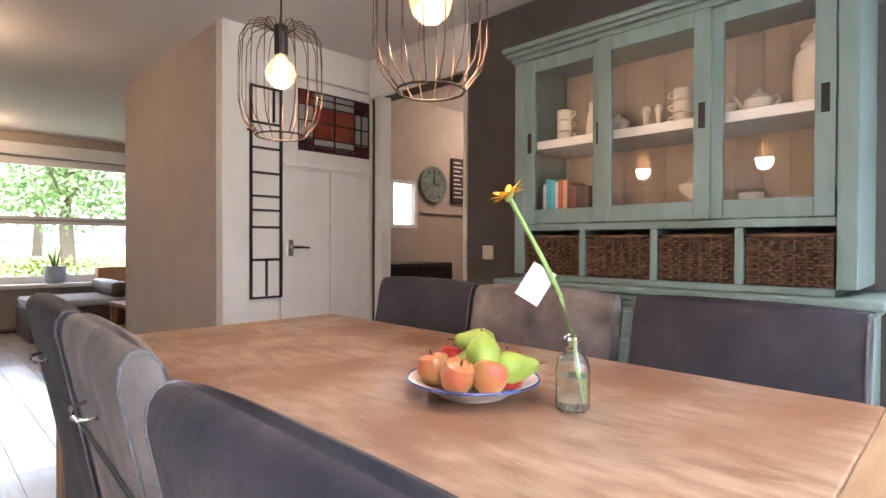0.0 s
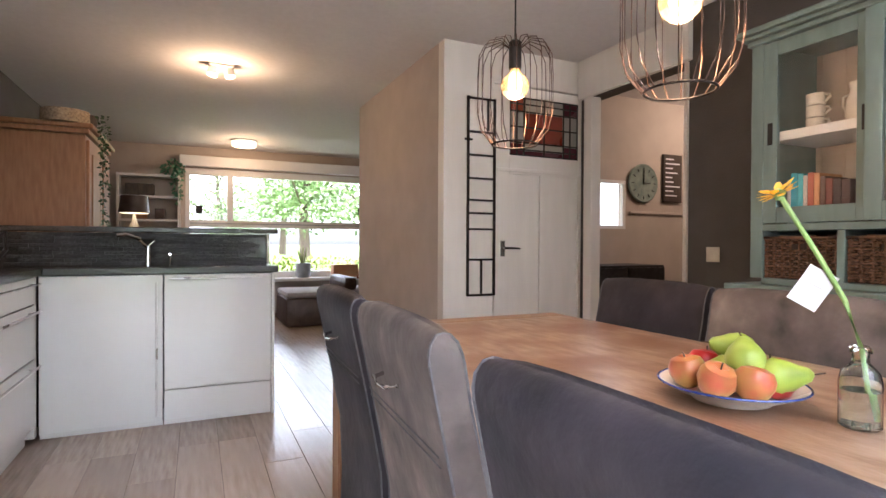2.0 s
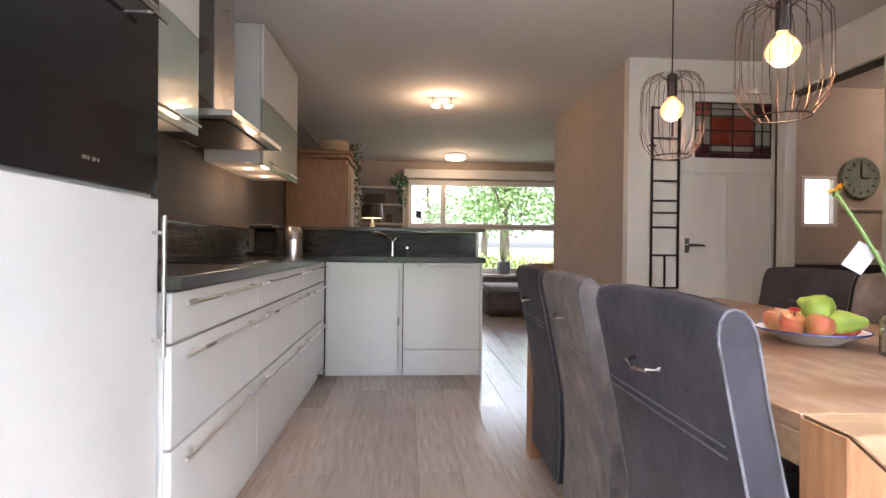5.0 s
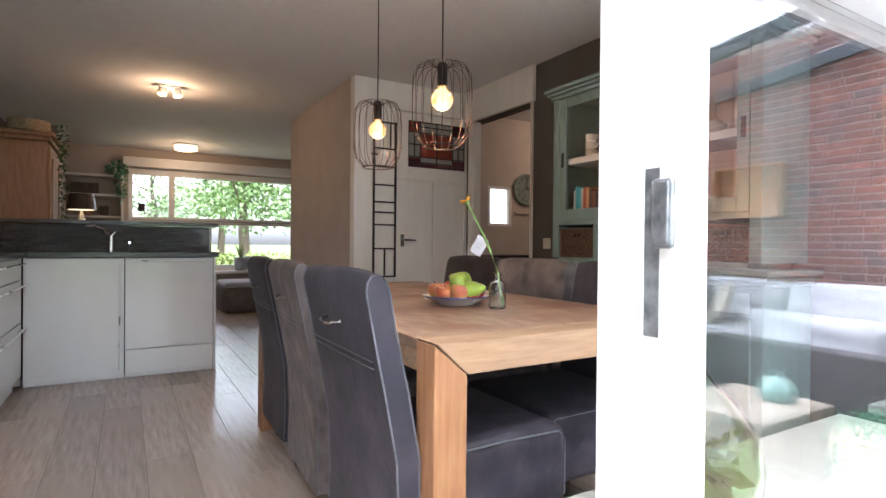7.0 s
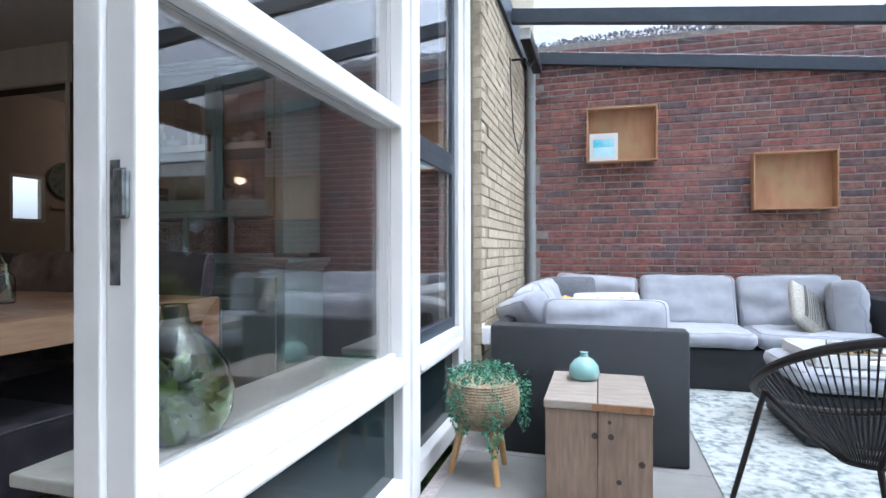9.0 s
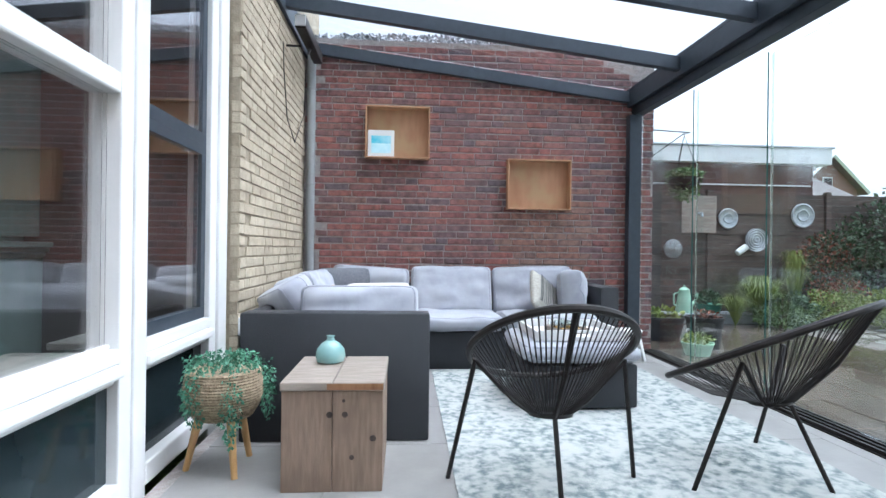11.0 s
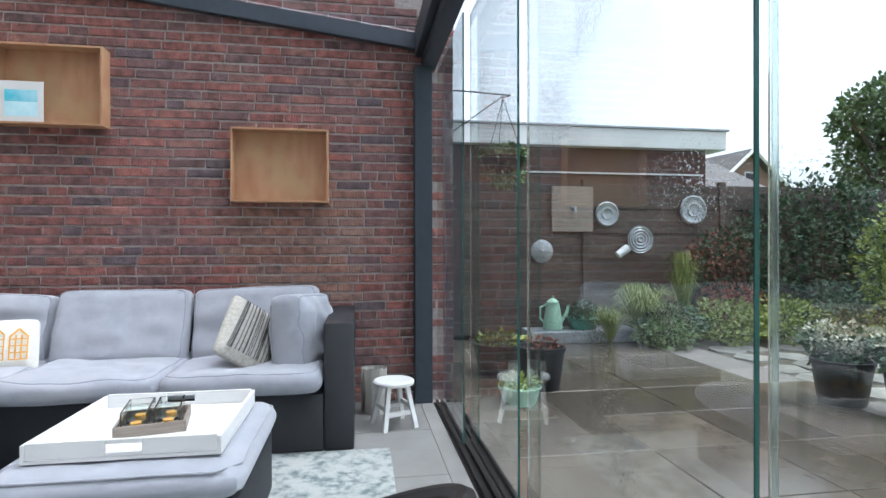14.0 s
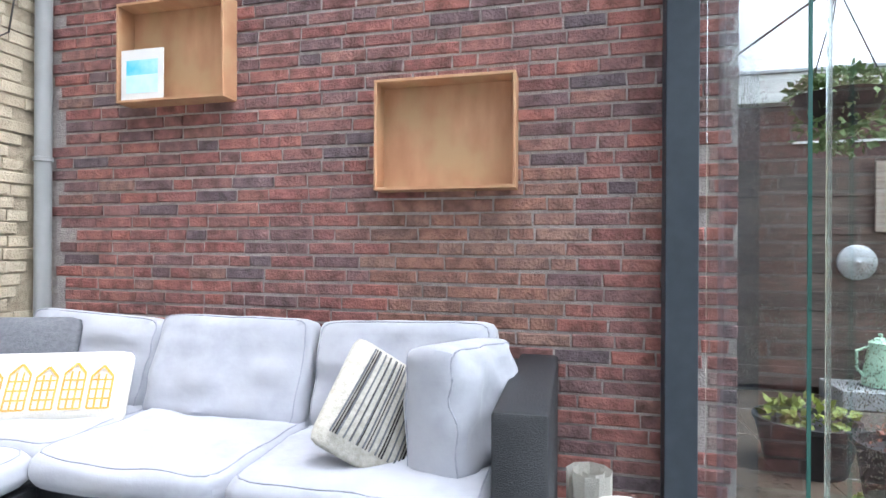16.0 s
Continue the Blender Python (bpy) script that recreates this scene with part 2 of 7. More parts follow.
    flag=mat('pale_flagstone', (0.15, 0.145, 0.12), (0.26, 0.25, 0.22), 7, 0.4, bump=0.3, bscale=30, rand=0.2, c3=(0.3, 0.28, 0.24)),
    panel_dark=mat("dark_teal_glass_panel", (0.016, 0.024, 0.027), (0.02, 0.03, 0.033), 3, 0.08, rvar=0.03),
    seal=mat("clear_plastic_seal", (0.78, 0.88, 0.85), rough=0.12, transmission=0.92, rvar=0.05),
    edge=mat("green_glass_edge", (0.03, 0.10, 0.085), rough=0.2, rvar=0.05),
    soil=mat("garden_soil", (0.05, 0.04, 0.025), (0.10, 0.085, 0.055), 9, 0.9, bump=0.8, bscale=20),
    grass=mat("lawn", (0.06, 0.10, 0.02), (0.13, 0.19, 0.04), 20, 0.9, bump=0.8, bscale=60),
    fence=mat("weathered_fence_board", (0.045, 0.034, 0.028), (0.095, 0.075, 0.062), 9, 0.75, bump=0.4, bscale=40, stretch=(4, 0.6, 5), rand=0.35),
    fascia=mat("white_fascia", (0.72, 0.73, 0.74), (0.78, 0.79, 0.8), 3, 0.5),
    roof_tile=mat("grey_roof_tile", (0.10, 0.09, 0.085), (0.16, 0.145, 0.14), 12, 0.7, bump=0.4),
    bark=mat("tree_bark", (0.06, 0.045, 0.03), (0.12, 0.09, 0.065), 20, 0.9, bump=0.8, bscale=50),
    red_glass=mat("stained_red_glass", (0.16, 0.03, 0.02), (0.24, 0.05, 0.03), 6, 0.25),
    plum_glass=mat("stained_plum_glass", (0.06, 0.015, 0.025), (0.10, 0.03, 0.04), 6, 0.25),
    pale_glass=mat("pale_leaded_glass", (0.30, 0.30, 0.27), (0.36, 0.35, 0.32), 6, 0.2),
    filament=mat("lit_filament", (1, 0.8, 0.5), emit=(1.0, 0.46, 0.14), emit_power=0.28),
    lit=mat("lit_diffuser", (1, 0.9, 0.7), emit=(1.0, 0.74, 0.42), emit_power=0.2),
    spot_lit=mat("lit_spot", (1, 0.9, 0.7), emit=(1.0, 0.8, 0.5), emit_power=0.25),
    bulb=mat("lit_bulb_glass", (1.0, 0.85, 0.6), rough=0.1, transmission=0.8, emit=(1.0, 0.46, 0.13), emit_power=0.045),
    leather=mat("brown_leather", (0.04, 0.025, 0.02), (0.08, 0.055, 0.045), 9, 0.45, bump=0.2),
    cabinet_wood=mat("antique_pine", (0.20, 0.10, 0.045), (0.32, 0.17, 0.085), 8, 0.5, stretch=(5, 5, 0.7), contrast=0.8),
    black_gloss=mat("black_oven_glass", (0.006, 0.006, 0.007), rough=0.07, rvar=0.03),
    cooktop=mat("ceramic_hob", (0.008, 0.008, 0.009), rough=0.1, rvar=0.03),
    copper=mat("copper_wire", (0.50, 0.27, 0.18), (0.6, 0.34, 0.24), 30, 0.3, 0.9),
    black_plastic=mat("black_plastic_pot", (0.012, 0.012, 0.014), (0.02, 0.02, 0.022), 10, 0.5),
    enamel=mat("pale_green_enamel", (0.36, 0.56, 0.42), (0.42, 0.62, 0.48), 5, 0.3),
    worn_steel=mat("worn_dark_steel", (0.14, 0.145, 0.15), (0.30, 0.31, 0.32), 40, 0.35, 0.8, bump=0.2),
    zinc=mat("grey_zinc", (0.30, 0.32, 0.34), (0.42, 0.44, 0.46), 14, 0.4, 0.5),
    blue_print=mat("turquoise_print", (0.10, 0.52, 0.66), (0.45, 0.72, 0.78), 9, 0.6, contrast=0.5),
    verdigris=mat("verdigris_clock", (0.13, 0.17, 0.15), (0.22, 0.26, 0.22), 14, 0.7, bump=0.3),
    pipe=mat("grey_pvc_pipe", (0.24, 0.25, 0.25), (0.29, 0.30, 0.30), 5, 0.5),
)


# ---- shape helpers ----
def bx(bm, x0, x1, y0, y1, z0, z1, bevel=0.0, seg=2):
    """A box between corners, its edges bevelled."""
    r = bmesh.ops.create_cube(bm, size=1)
    vs = r["verts"]
    for v in vs:
        v.co = Vector(((x0 + x1) / 2 + v.co.x * (x1 - x0), (y0 + y1) / 2 + v.co.y * (y1 - y0), (z0 + z1) / 2 + v.co.z * (z1 - z0)))
    if bevel:
        es = list({e for v in vs for e in v.link_edges})
        bmesh.ops.bevel(bm, geom=es, offset=bevel, segments=seg, affect="EDGES", profile=0.5)
    return bm


def rod(bm, p0, p1, r0, r1=None, seg=12, caps=True):
    """A tapered round bar from p0 to p1."""
    p0, p1 = Vector(p0), Vector(p1)
    d = p1 - p0
    m = Matrix.Translation((p0 + p1) / 2) @ d.to_track_quat("Z", "Y").to_matrix().to_4x4()
    bmesh.ops.create_cone(bm, cap_ends=caps, segments=seg, radius1=r0, radius2=r0 if r1 is None else r1, depth=d.length, matrix=m)
    return bm


def tube(bm, pts, r, seg=8, closed=False):
    """A round bar along points; r is one radius or one for each point."""
    pts = [Vector(p) for p in pts]
    n = len(pts)
    rings = []
    for i, p in enumerate(pts):
        a = pts[(i - 1) % n] if closed or i else pts[0]
        b = pts[(i + 1) % n] if closed or i < n - 1 else pts[-1]
        q = (b - a).normalized().to_track_quat("Z", "Y")
        rr = r[i] if isinstance(r, (list, tuple)) else r
        rings.append([bm.verts.new(p + q @ Vector((rr * math.cos(2 * math.pi * k / seg), rr * math.sin(2 * math.pi * k / seg), 0))) for k in range(seg)])
    for i in range(n if closed else n - 1):
        A, B = rings[i], rings[(i + 1) % n]
        off = min(range(seg), key=lambda s: (A[0].co - B[s].co).length)
        for k in range(seg):
            bm.faces.new((A[k], A[(k + 1) % seg], B[(k + 1 + off) % seg], B[(k + off) % seg]))
    if not closed:
        bm.faces.new(list(reversed(rings[0])))
        bm.faces.new(rings[-1])
    return bm


def lathe(bm, prof, seg=24, c=(0, 0, 0)):
    """A turned body from (radius, height) pairs."""
    rings = []
    for r, z in prof:
        rings.append([bm.verts.new((c[0] + max(r, 0.0004) * math.cos(2 * math.pi * k / seg), c[1] + max(r, 0.0004) * math.sin(2 * math.pi * k / seg), c[2] + z)) for k in range(seg)])
    for A, B in zip(rings, rings[1:]):
        for k in range(seg):
            bm.faces.new((A[k], A[(k + 1) % seg], B[(k + 1) % seg], B[k]))
    bm.faces.new(list(reversed(rings[0])))
    bm.faces.new(rings[-1])
    return bm


def swell(x, y, z, size, puff, square, wrinkle, seed):
    """Where a point of the cube -1..1 lies on a stuffed cushion: rounded corners, thick in the middle, creased cloth."""
    r = max(abs(x), abs(y))
    if r > 0:
        k = r / (abs(x) ** 14 + abs(y) ** 14) ** (1 / 14)
        k = 1 + (k - 1) * r
    else:
        k = 1
    edge = (1 - abs(x) ** 4) * (1 - abs(y) ** 4)
    t = (1 - puff) + puff * math.sqrt(max(edge, 0))
    inset = 1 - (1 - square) * 0.12 * abs(z) ** 2
    rim = 1 - 0.06 * abs(z) ** 3
    w = noise.noise(Vector((x * 2.3 + seed, y * 2.3, z + seed))) * wrinkle
    w += 0.3 * wrinkle * abs(noise.noise(Vector((x * 7 + seed, y * 2.5 + 0.8 * x, seed))))
    return Vector((x * k * size[0] / 2 * inset * rim, y * k * size[1] / 2 * inset * rim, z * size[2] / 2 * t * (1 + w * 3) + w * size[2] / 2))


def pillow(bm, c, size, puff=0.35, rot=None, n=10, seed=0, wrinkle=0.0, square=0.75):
    """A stuffed cushion: size is width x, y, thickness z."""
    start = len(bm.verts)
    g = bmesh.ops.create_cube(bm, size=2)
    bmesh.ops.subdivide_edges(bm, edges=list({e for v in g["verts"] for e in v.link_edges}), cuts=n, use_grid_fill=True)
    bm.verts.ensure_lookup_table()
    R = rot.to_3x3() if rot else Matrix.Identity(3)
    for v in bm.verts[start:]:
        v.co = R @ swell(*v.co, size, puff, square, wrinkle, seed) + Vector(c)
    return bm


def box_cushion(t, name, label, c, size, puff=0.22, rot=None, seed=0, wrinkle=0.05, square=0.95, material="cushion"):
    """An upholstered cushion with a piped seam round its two faces and creases in its cover."""
    o = part(name, pillow(B(), c, size, puff, rot, 16, seed, wrinkle, square), material, t, label, True)
    R = rot.to_3x3() if rot else Matrix.Identity(3)
    ring = []
    for k in range(64):
        u = (k + 0.5) / 16
        side, f = int(u), 2 * (u - int(u)) - 1
        ring.append(((f, -1), (1, f), (-f, 1), (-1, -f))[side])
    for z in (-1, 1):
        part("piping", tube(B(), [R @ (swell(x, y, z, size, puff, square, wrinkle, seed) * 1.0) + Vector(c) for x, y in ring], 0.0028, 5, True), "seam", o, "piped cushion seam", True)
    return o


def thing(name, label, category, at=(0, 0, 0), rz=0.0, group=""):
    """The Empty at the base of a thing of several parts."""
    ob = new(name)
    ob.empty_display_size = 0.1
    ob.matrix_basis = pose(*at, 0, 0, rz)
    return tagged(ob, label, category, group)


def part(name, bm, material, parent=None, label="", smooth=False, kind=""):
    """Links a bmesh as one mesh object, under a thing or alone."""
    me = bpy.data.meshes.new(name)
    bmesh.ops.recalc_face_normals(bm, faces=bm.faces)
    bm.to_mesh(me)
    bm.free()
    me.materials.append(M[material] if isinstance(material, str) else material)
    if smooth:
        me.shade_smooth()
        me.set_sharp_from_angle(angle=radians(40))
    ob = new(name, me)
    ob.parent = parent
    return tagged(ob, label, kind=kind)


def B():
    return bmesh.new()


def setting(name, bm, material, label=""):
    ob = part(name, bm, material, label=label)
    return tagged(ob, kind="structure")


def box(name, dims, material, parent=None, label="", bevel=0.0, smooth=False):
    return part(name, bx(B(), *dims, bevel), material, parent, label, smooth)


def piece(name, me, parent, m):
    """A piece that shares its mesh with others."""
    ob = new(name, me)
    ob.parent = parent
    ob.matrix_basis = m
    return ob


def wall_with_holes(name, axis, at, thick, u0, u1, z0, z1, holes, material, label=""):
    """An upright wall along x (axis 'y': plane at y) or along y (axis 'x'), cut by holes (u0, u1, z0, z1), built of blocks butted end to end."""
    bm = B()
    us = sorted({u0, u1, *[h[0] for h in holes], *[h[1] for h in holes]})
    zs = sorted({z0, z1, *[h[2] for h in holes], *[h[3] for h in holes]})
    verts = {}

    def vert(d, u, z):
        key = (d, u, z)
        if key not in verts:
            verts[key] = bm.verts.new((u, d, z) if axis == "y" else (d, u, z))
        return verts[key]

    def solid(i, j):
        if not (0 <= i < len(us) - 1 and 0 <= j < len(zs) - 1):
            return False
        uc, zc = (us[i] + us[i + 1]) / 2, (zs[j] + zs[j + 1]) / 2
        return not any(h[0] < uc < h[1] and h[2] < zc < h[3] for h in holes)

    a, b = at, at + thick
    for i in range(len(us) - 1):
        for j in range(len(zs) - 1):
            if not solid(i, j):
                continue
            U0, U1, Z0, Z1 = us[i], us[i + 1], zs[j], zs[j + 1]
            bm.faces.new((vert(a, U0, Z0), vert(a, U1, Z0), vert(a, U1, Z1), vert(a, U0, Z1)))
            bm.faces.new((vert(b, U0, Z0), vert(b, U0, Z1), vert(b, U1, Z1), vert(b, U1, Z0)))
            if not solid(i - 1, j):
                bm.faces.new((vert(a, U0, Z0), vert(a, U0, Z1), vert(b, U0, Z1), vert(b, U0, Z0)))
            if not solid(i + 1, j):
                bm.faces.new((vert(a, U1, Z0), vert(b, U1, Z0), vert(b, U1, Z1), vert(a, U1, Z1)))
            if not solid(i, j - 1):
                bm.faces.new((vert(a, U0, Z0), vert(b, U0, Z0), vert(b, U1, Z0), vert(a, U1, Z0)))
            if not solid(i, j + 1):
                bm.faces.new((vert(a, U0, Z1), vert(a, U1, Z1), vert(b, U1, Z1), vert(b, U0, Z1)))
    return setting(name, bm, material, label)


# ---- large structure: the house ----
CEIL = 2.45
TER = -0.035  # terrace floor
setting("floor", bx(B(), -1.62, 5.2, -0.6, 8.45, -0.12, -0.012), "dark_wood", "subfloor under grey oak laminate boards")
setting("ceiling", bx(bx(B(), -1.74, 2.70, -0.75, 8.45, CEIL, 2.70), 2.7005, 5.2, -0.75, 3.87, CEIL, 2.70), "ceiling", "smooth off-white plaster ceiling")
wall_with_holes("wall_west", "x", -1.74, 0.12, -0.75, 8.57, -0.12, CEIL, [], "dark_wall", "dark taupe painted kitchen wall")
wall_with_holes("wall_east", "x", 2.47, 0.12, -0.6, 3.205, 0, CEIL, [(2.25, 3.2, 0, 2.16)], "dark_wall", "dark taupe painted dining wall with an open doorway")
wall_with_holes("wall_north", "y", 8.45, 0.12, -1.62, 2.71, -0.12, CEIL, [(-0.33, 2.55, 0.55, 2.14)], "beige", "beige living room wall around a wide window")
wall_with_holes("wall_hall_north", "y", 3.78, 0.1, 2.586, 5.2, 0, CEIL, [(3.13, 3.46, 1.22, 1.67)], "beige", "beige hall wall with a small window")
wall_with_holes("wall_hall_east", "x", 5.2, 0.12, -0.75, 3.88, -0.12, CEIL, [], "beige", "beige hall side wall")
setting("wall_hall_south", bx(B(), 2.59, 5.2, 1.0, 1.1, 0, CEIL), "beige", "plain beige hall wall")
# closet block between kitchen and living room
setting("wall_closet_side", bx(B(), 1.325, 1.46, 3.306, 5.27, 0, CEIL), "beige", "beige plastered closet side wall")
setting("wall_closet_back", bx(B(), 1.461, 2.589, 5.17, 5.27, 0, CEIL), "beige", "beige plastered closet back wall")
wall_with_holes("wall_closet_front", "y", 3.215, 0.09, 1.325, 2.56, 0, CEIL, [(1.71, 2.548, 0, 2.21)], "cream", "cream painted panelled wall around a door")
setting("wall_closet_east", bx(B(), 2.561, 2.585, 3.145, 5.169, 0, CEIL), "beige", "beige hall side wall")
setting("wall_living_east", bx(B(), 2.59, 2.71, 5.27, 8.45, 0, CEIL), "beige", "plain beige living room wall")
setting("trim_header", bx(B(), 2.43, 2.468, 2.2, 3.2, 2.162, 2.448, 0.004), "cream", "cream painted header board over the doorway")
setting("trim_post", bx(B(), 2.44, 2.53, 3.056, 3.143, 0, 2.16, 0.006), "cream", "cream painted doorway post")
setting("trim_post_dark", bx(B(), 2.452, 2.60, 2.225, 2.25, 0, 2.16, 0.004), "cream", "narrow cream painted doorway edge")

# panelled cream door with a stained-glass light
door = thing("door_1", "closed cream painted panel door with a leaded stained-glass light and black lever handle", "door", (1.715, 3.22, 0))
tagged(door, kind="structure")
W, G0, G1 = 0.83, 0.13, 0.738  # door width; the glazed light's sides
bm = B()
for x0, x1, z0, z1 in [(0, G0, 0, 2.2), (G1, W, 0, 2.2), (G0, G1, 0, 0.2), (G0, G1, 1.575, 1.71), (G0, G1, 2.135, 2.2), (0.39, 0.475, 0.2, 1.575)]:
    bx(bm, x0 + 0.001, x1 - 0.001, 0, 0.04, z0, z1)
part("frame", bm, "cream", door)
for x0, x1 in ((G0, 0.39), (0.475, G1)):
    part("panel", bx(B(), x0, x1, 0.012, 0.03, 0.2, 1.575), "cream", door)
part("frieze_moulding", bx(B(), 0.02, W - 0.02, -0.009, -0.001, 1.59, 1.615, 0.003), "cream", door)
gl = part("stained_glass", bx(B(), G0, G1, 0.02, 0.026, 1.71, 2.135), "pale_glass", door, "leaded light with red and plum panes")
for x0, x1, z0, z1, m in [(0.262, 0.598, 1.815, 2.025, "red_glass"), (0.14, 0.25, 1.715, 1.80, "plum_glass"), (0.14, 0.25, 2.04, 2.13, "red_glass"), (0.612, 0.73, 1.715, 1.80, "plum_glass"), (0.612, 0.73, 2.04, 2.13, "plum_glass"), (0.262, 0.598, 1.715, 1.75, "plum_glass")]:
    part("pane", bx(B(), x0, x1, 0.012, 0.0195, z0, z1), m, gl)
bm = B()
for z in (1.716, 1.757, 1.808, 1.92, 2.032, 2.085, 2.129):
    bx(bm, G0, G1, 0.006, 0.0115, z - 0.005, z + 0.005)
for x in (0.135, 0.195, 0.256, 0.43, 0.605, 0.665, 0.733):
    bx(bm, x - 0.005, x + 0.005, 0.005, 0.0105, 1.71, 2.135)
part("lead_bars", bm, "black_metal", gl)
bm = bx(B(), 0.055, 0.092, -0.006, 0, 0.985, 1.095, 0.002)
rod(bm, (0.073, 0, 1.045), (0.073, -0.05, 1.045), 0.009)
part("handle_plate", bm, "steel", door, "steel handle plate")
part("handle", tube(B(), [(0.068, -0.05, 1.045), (0.11, -0.053, 1.045), (0.19, -0.05, 1.042)], [0.009, 0.008, 0.006]), "black_metal", door, "black lever handle", True)

# front window of the living room
win = tagged(thing("window_1", "wide white framed living room window looking onto trees", "window", (0, 8.45, 0)), kind="structure")
bm = B()
for d in [(-0.33, 2.55, -0.02, 0.06, 0.55, 0.64), (-0.33, 2.55, -0.02, 0.06, 2.05, 2.14), (-0.33, -0.27, -0.02, 0.06, 0.64, 2.05), (2.49, 2.55, -0.02, 0.06, 0.64, 2.05),
          (-0.27, 2.49, -0.02, 0.06, 1.30, 1.40), (0.225, 0.31, -0.02, 0.06, 1.40, 2.05)]:
    bx(bm, *d, 0.004)
part("window_frame", bm, "white", win)
part("glazing_bead", bx(B(), -0.27, 2.49, -0.03, -0.0205, 1.345, 1.362, 0.002), "zinc", win, "thin grey bead along the middle rail")
for d in [(-0.27, 0.225, 0.015, 0.021, 1.40, 2.05), (0.31, 2.49, 0.015, 0.021, 1.40, 2.05), (-0.27, 2.49, 0.015, 0.021, 0.64, 1.30)]:
    p = part("pane", bx(B(), *d), "glass", win)
    p.visible_shadow = False
part("window_sill", bx(B(), -0.5, 2.588, -0.30, -0.022, 0.50, 0.548, 0.006), "white", win)
part("blind_box", bx(B(), -0.4, 2.588, -0.14, -0.022, 2.16, 2.31, 0.01), "white", win, "white roller blind box")

# garden facade: white frames, glazing, pale brick pier
YF = -0.705
wall_with_holes("wall_facade", "y", -0.70, 0.10, -1.62, 5.2, -0.12, CEIL, [(-1.5, 0.206, -0.12, 2.36), (0.206, 2.33, -0.12, 2.4)], "white", "white inner face of the garden facade")
# joint shade sits in this core's brown colour
setting("wall_pier_core", bx(B(), 2.556, 4.458, -0.79, -0.702, -0.12, 2.9), "ymortar", "recessed mortar behind pale brick, browned for joint shade")
# unseen block added over the rooms; it limits the sky light
setting("wall_house_upper", bx(bx(B(), -3.0, 2.7, -0.79, 8.57, 2.70, 5.6), 2.7005, 5.2, -0.79, 3.88, 2.70, 5.6), "ybrick", "unseen upper storey block added above the house")
fac = tagged(thing("window_2", "white painted garden facade window with grey sliding sash and dark lower panels", "window", (0, YF, 0)), kind="structure")
bm = B()
# jamb post with rebates, mullion, end post
bx(bm, 0.205, 0.265, 0.045, 0.105, -0.1, 2.45, 0.004)
bx(bm, 0.215, 0.265, -0.02, 0.0445, -0.1, 2.45, 0.005)
part("door_jamb", bm, "white", fac, "white painted rebated door post")
MU0, MU1, EP0, EP1 = 1.46, 1.64, 2.32, 2.535  # mullion and end post
bm = bx(B(), MU0, MU0 + 0.085, -0.02, 0.10, -0.1, 2.45, 0.006)
bx(bm, MU0 + 0.0855, MU1, -0.03, 0.10, -0.1, 2.45, 0.006)
part("mullion", bm, "white", fac)
bm = bx(B(), EP0, EP0 + 0.09, -0.02, 0.10, -0.1, 2.45, 0.006)
bx(bm, EP0 + 0.0905, EP1, -0.035, 0.10, -0.1, 2.45, 0.006)
part("end_post", bm, "white", fac)
for x0, x1 in ((0.265, MU0), (MU1, EP0)):
    part("middle_rail", bx(B(), x0 + 0.001, x1 - 0.001, -0.025, 0.042, 0.478, 0.53, 0.006), "white", fac)
    part("sill_nose", bx(B(), x0 + 0.001, x1 - 0.001, -0.045, 0.09, 0.43, 0.4775, 0.012), "white", fac)
    part("bottom_rail", bx(B(), x0 + 0.001, x1 - 0.001, -0.03, 0.10, -0.03, 0.06, 0.008), "white", fac)
    part("top_rail", bx(B(), x0 + 0.001, x1 - 0.001, -0.02, 0.10, 2.38, 2.46, 0.008), "white", fac)
    part("lower_panel", bx(B(), x0 + 0.001, x1 - 0.001, 0.02, 0.05, 0.061, 0.429), "panel_dark", fac, "dark glossy lower panel")
    part("panel_bead", bx(B(), x0 + 0.001, x1 - 0.001, -0.005, 0.0195, 0.405, 0.4285, 0.003), "white", fac)
part("upper_rail", bx(B(), 0.266, MU0 - 0.001, -0.018, 0.10, 1.42, 1.495, 0.008), "white", fac)
part("glazing_bead", bx(B(), 0.266, MU0 - 0.001, 0.012, 0.0295, 0.5305, 0.545, 0.003), "white", fac)
for d in [(0.266, MU0 - 0.001, y, y + 0.004, z0, z1) for y in (0.03, 0.048) for z0, z1 in ((0.5305, 1.419), (1.496, 2.379))]:
    p = part("pane", bx(B(), *d), "glass", fac)
    p.visible_shadow = False
for z0, z1 in ((0.532, 1.40), (1.401, 2.37)):
    bm = B()
    for d in [(MU1 + 0.002, EP0 - 0.002, 0.005, 0.05, z0, z0 + 0.055), (MU1 + 0.002, EP0 - 0.002, 0.005, 0.05, z1 - 0.05, z1), (MU1 + 0.002, MU1 + 0.055, 0.005, 0.05, z0 + 0.056, z1 - 0.051), (EP0 - 0.055, EP0 - 0.002, 0.005, 0.05, z0 + 0.056, z1 - 0.051)]:
        bx(bm, *d)
    part("sash_frame", bm, "anthracite", fac, "dark grey aluminium sash")
    for y in (0.014, 0.032):
        p = part("pane", bx(B(), MU1 + 0.056, EP0 - 0.056, y, y + 0.004, z0 + 0.056, z1 - 0.051), "glass", fac)
        p.visible_shadow = False
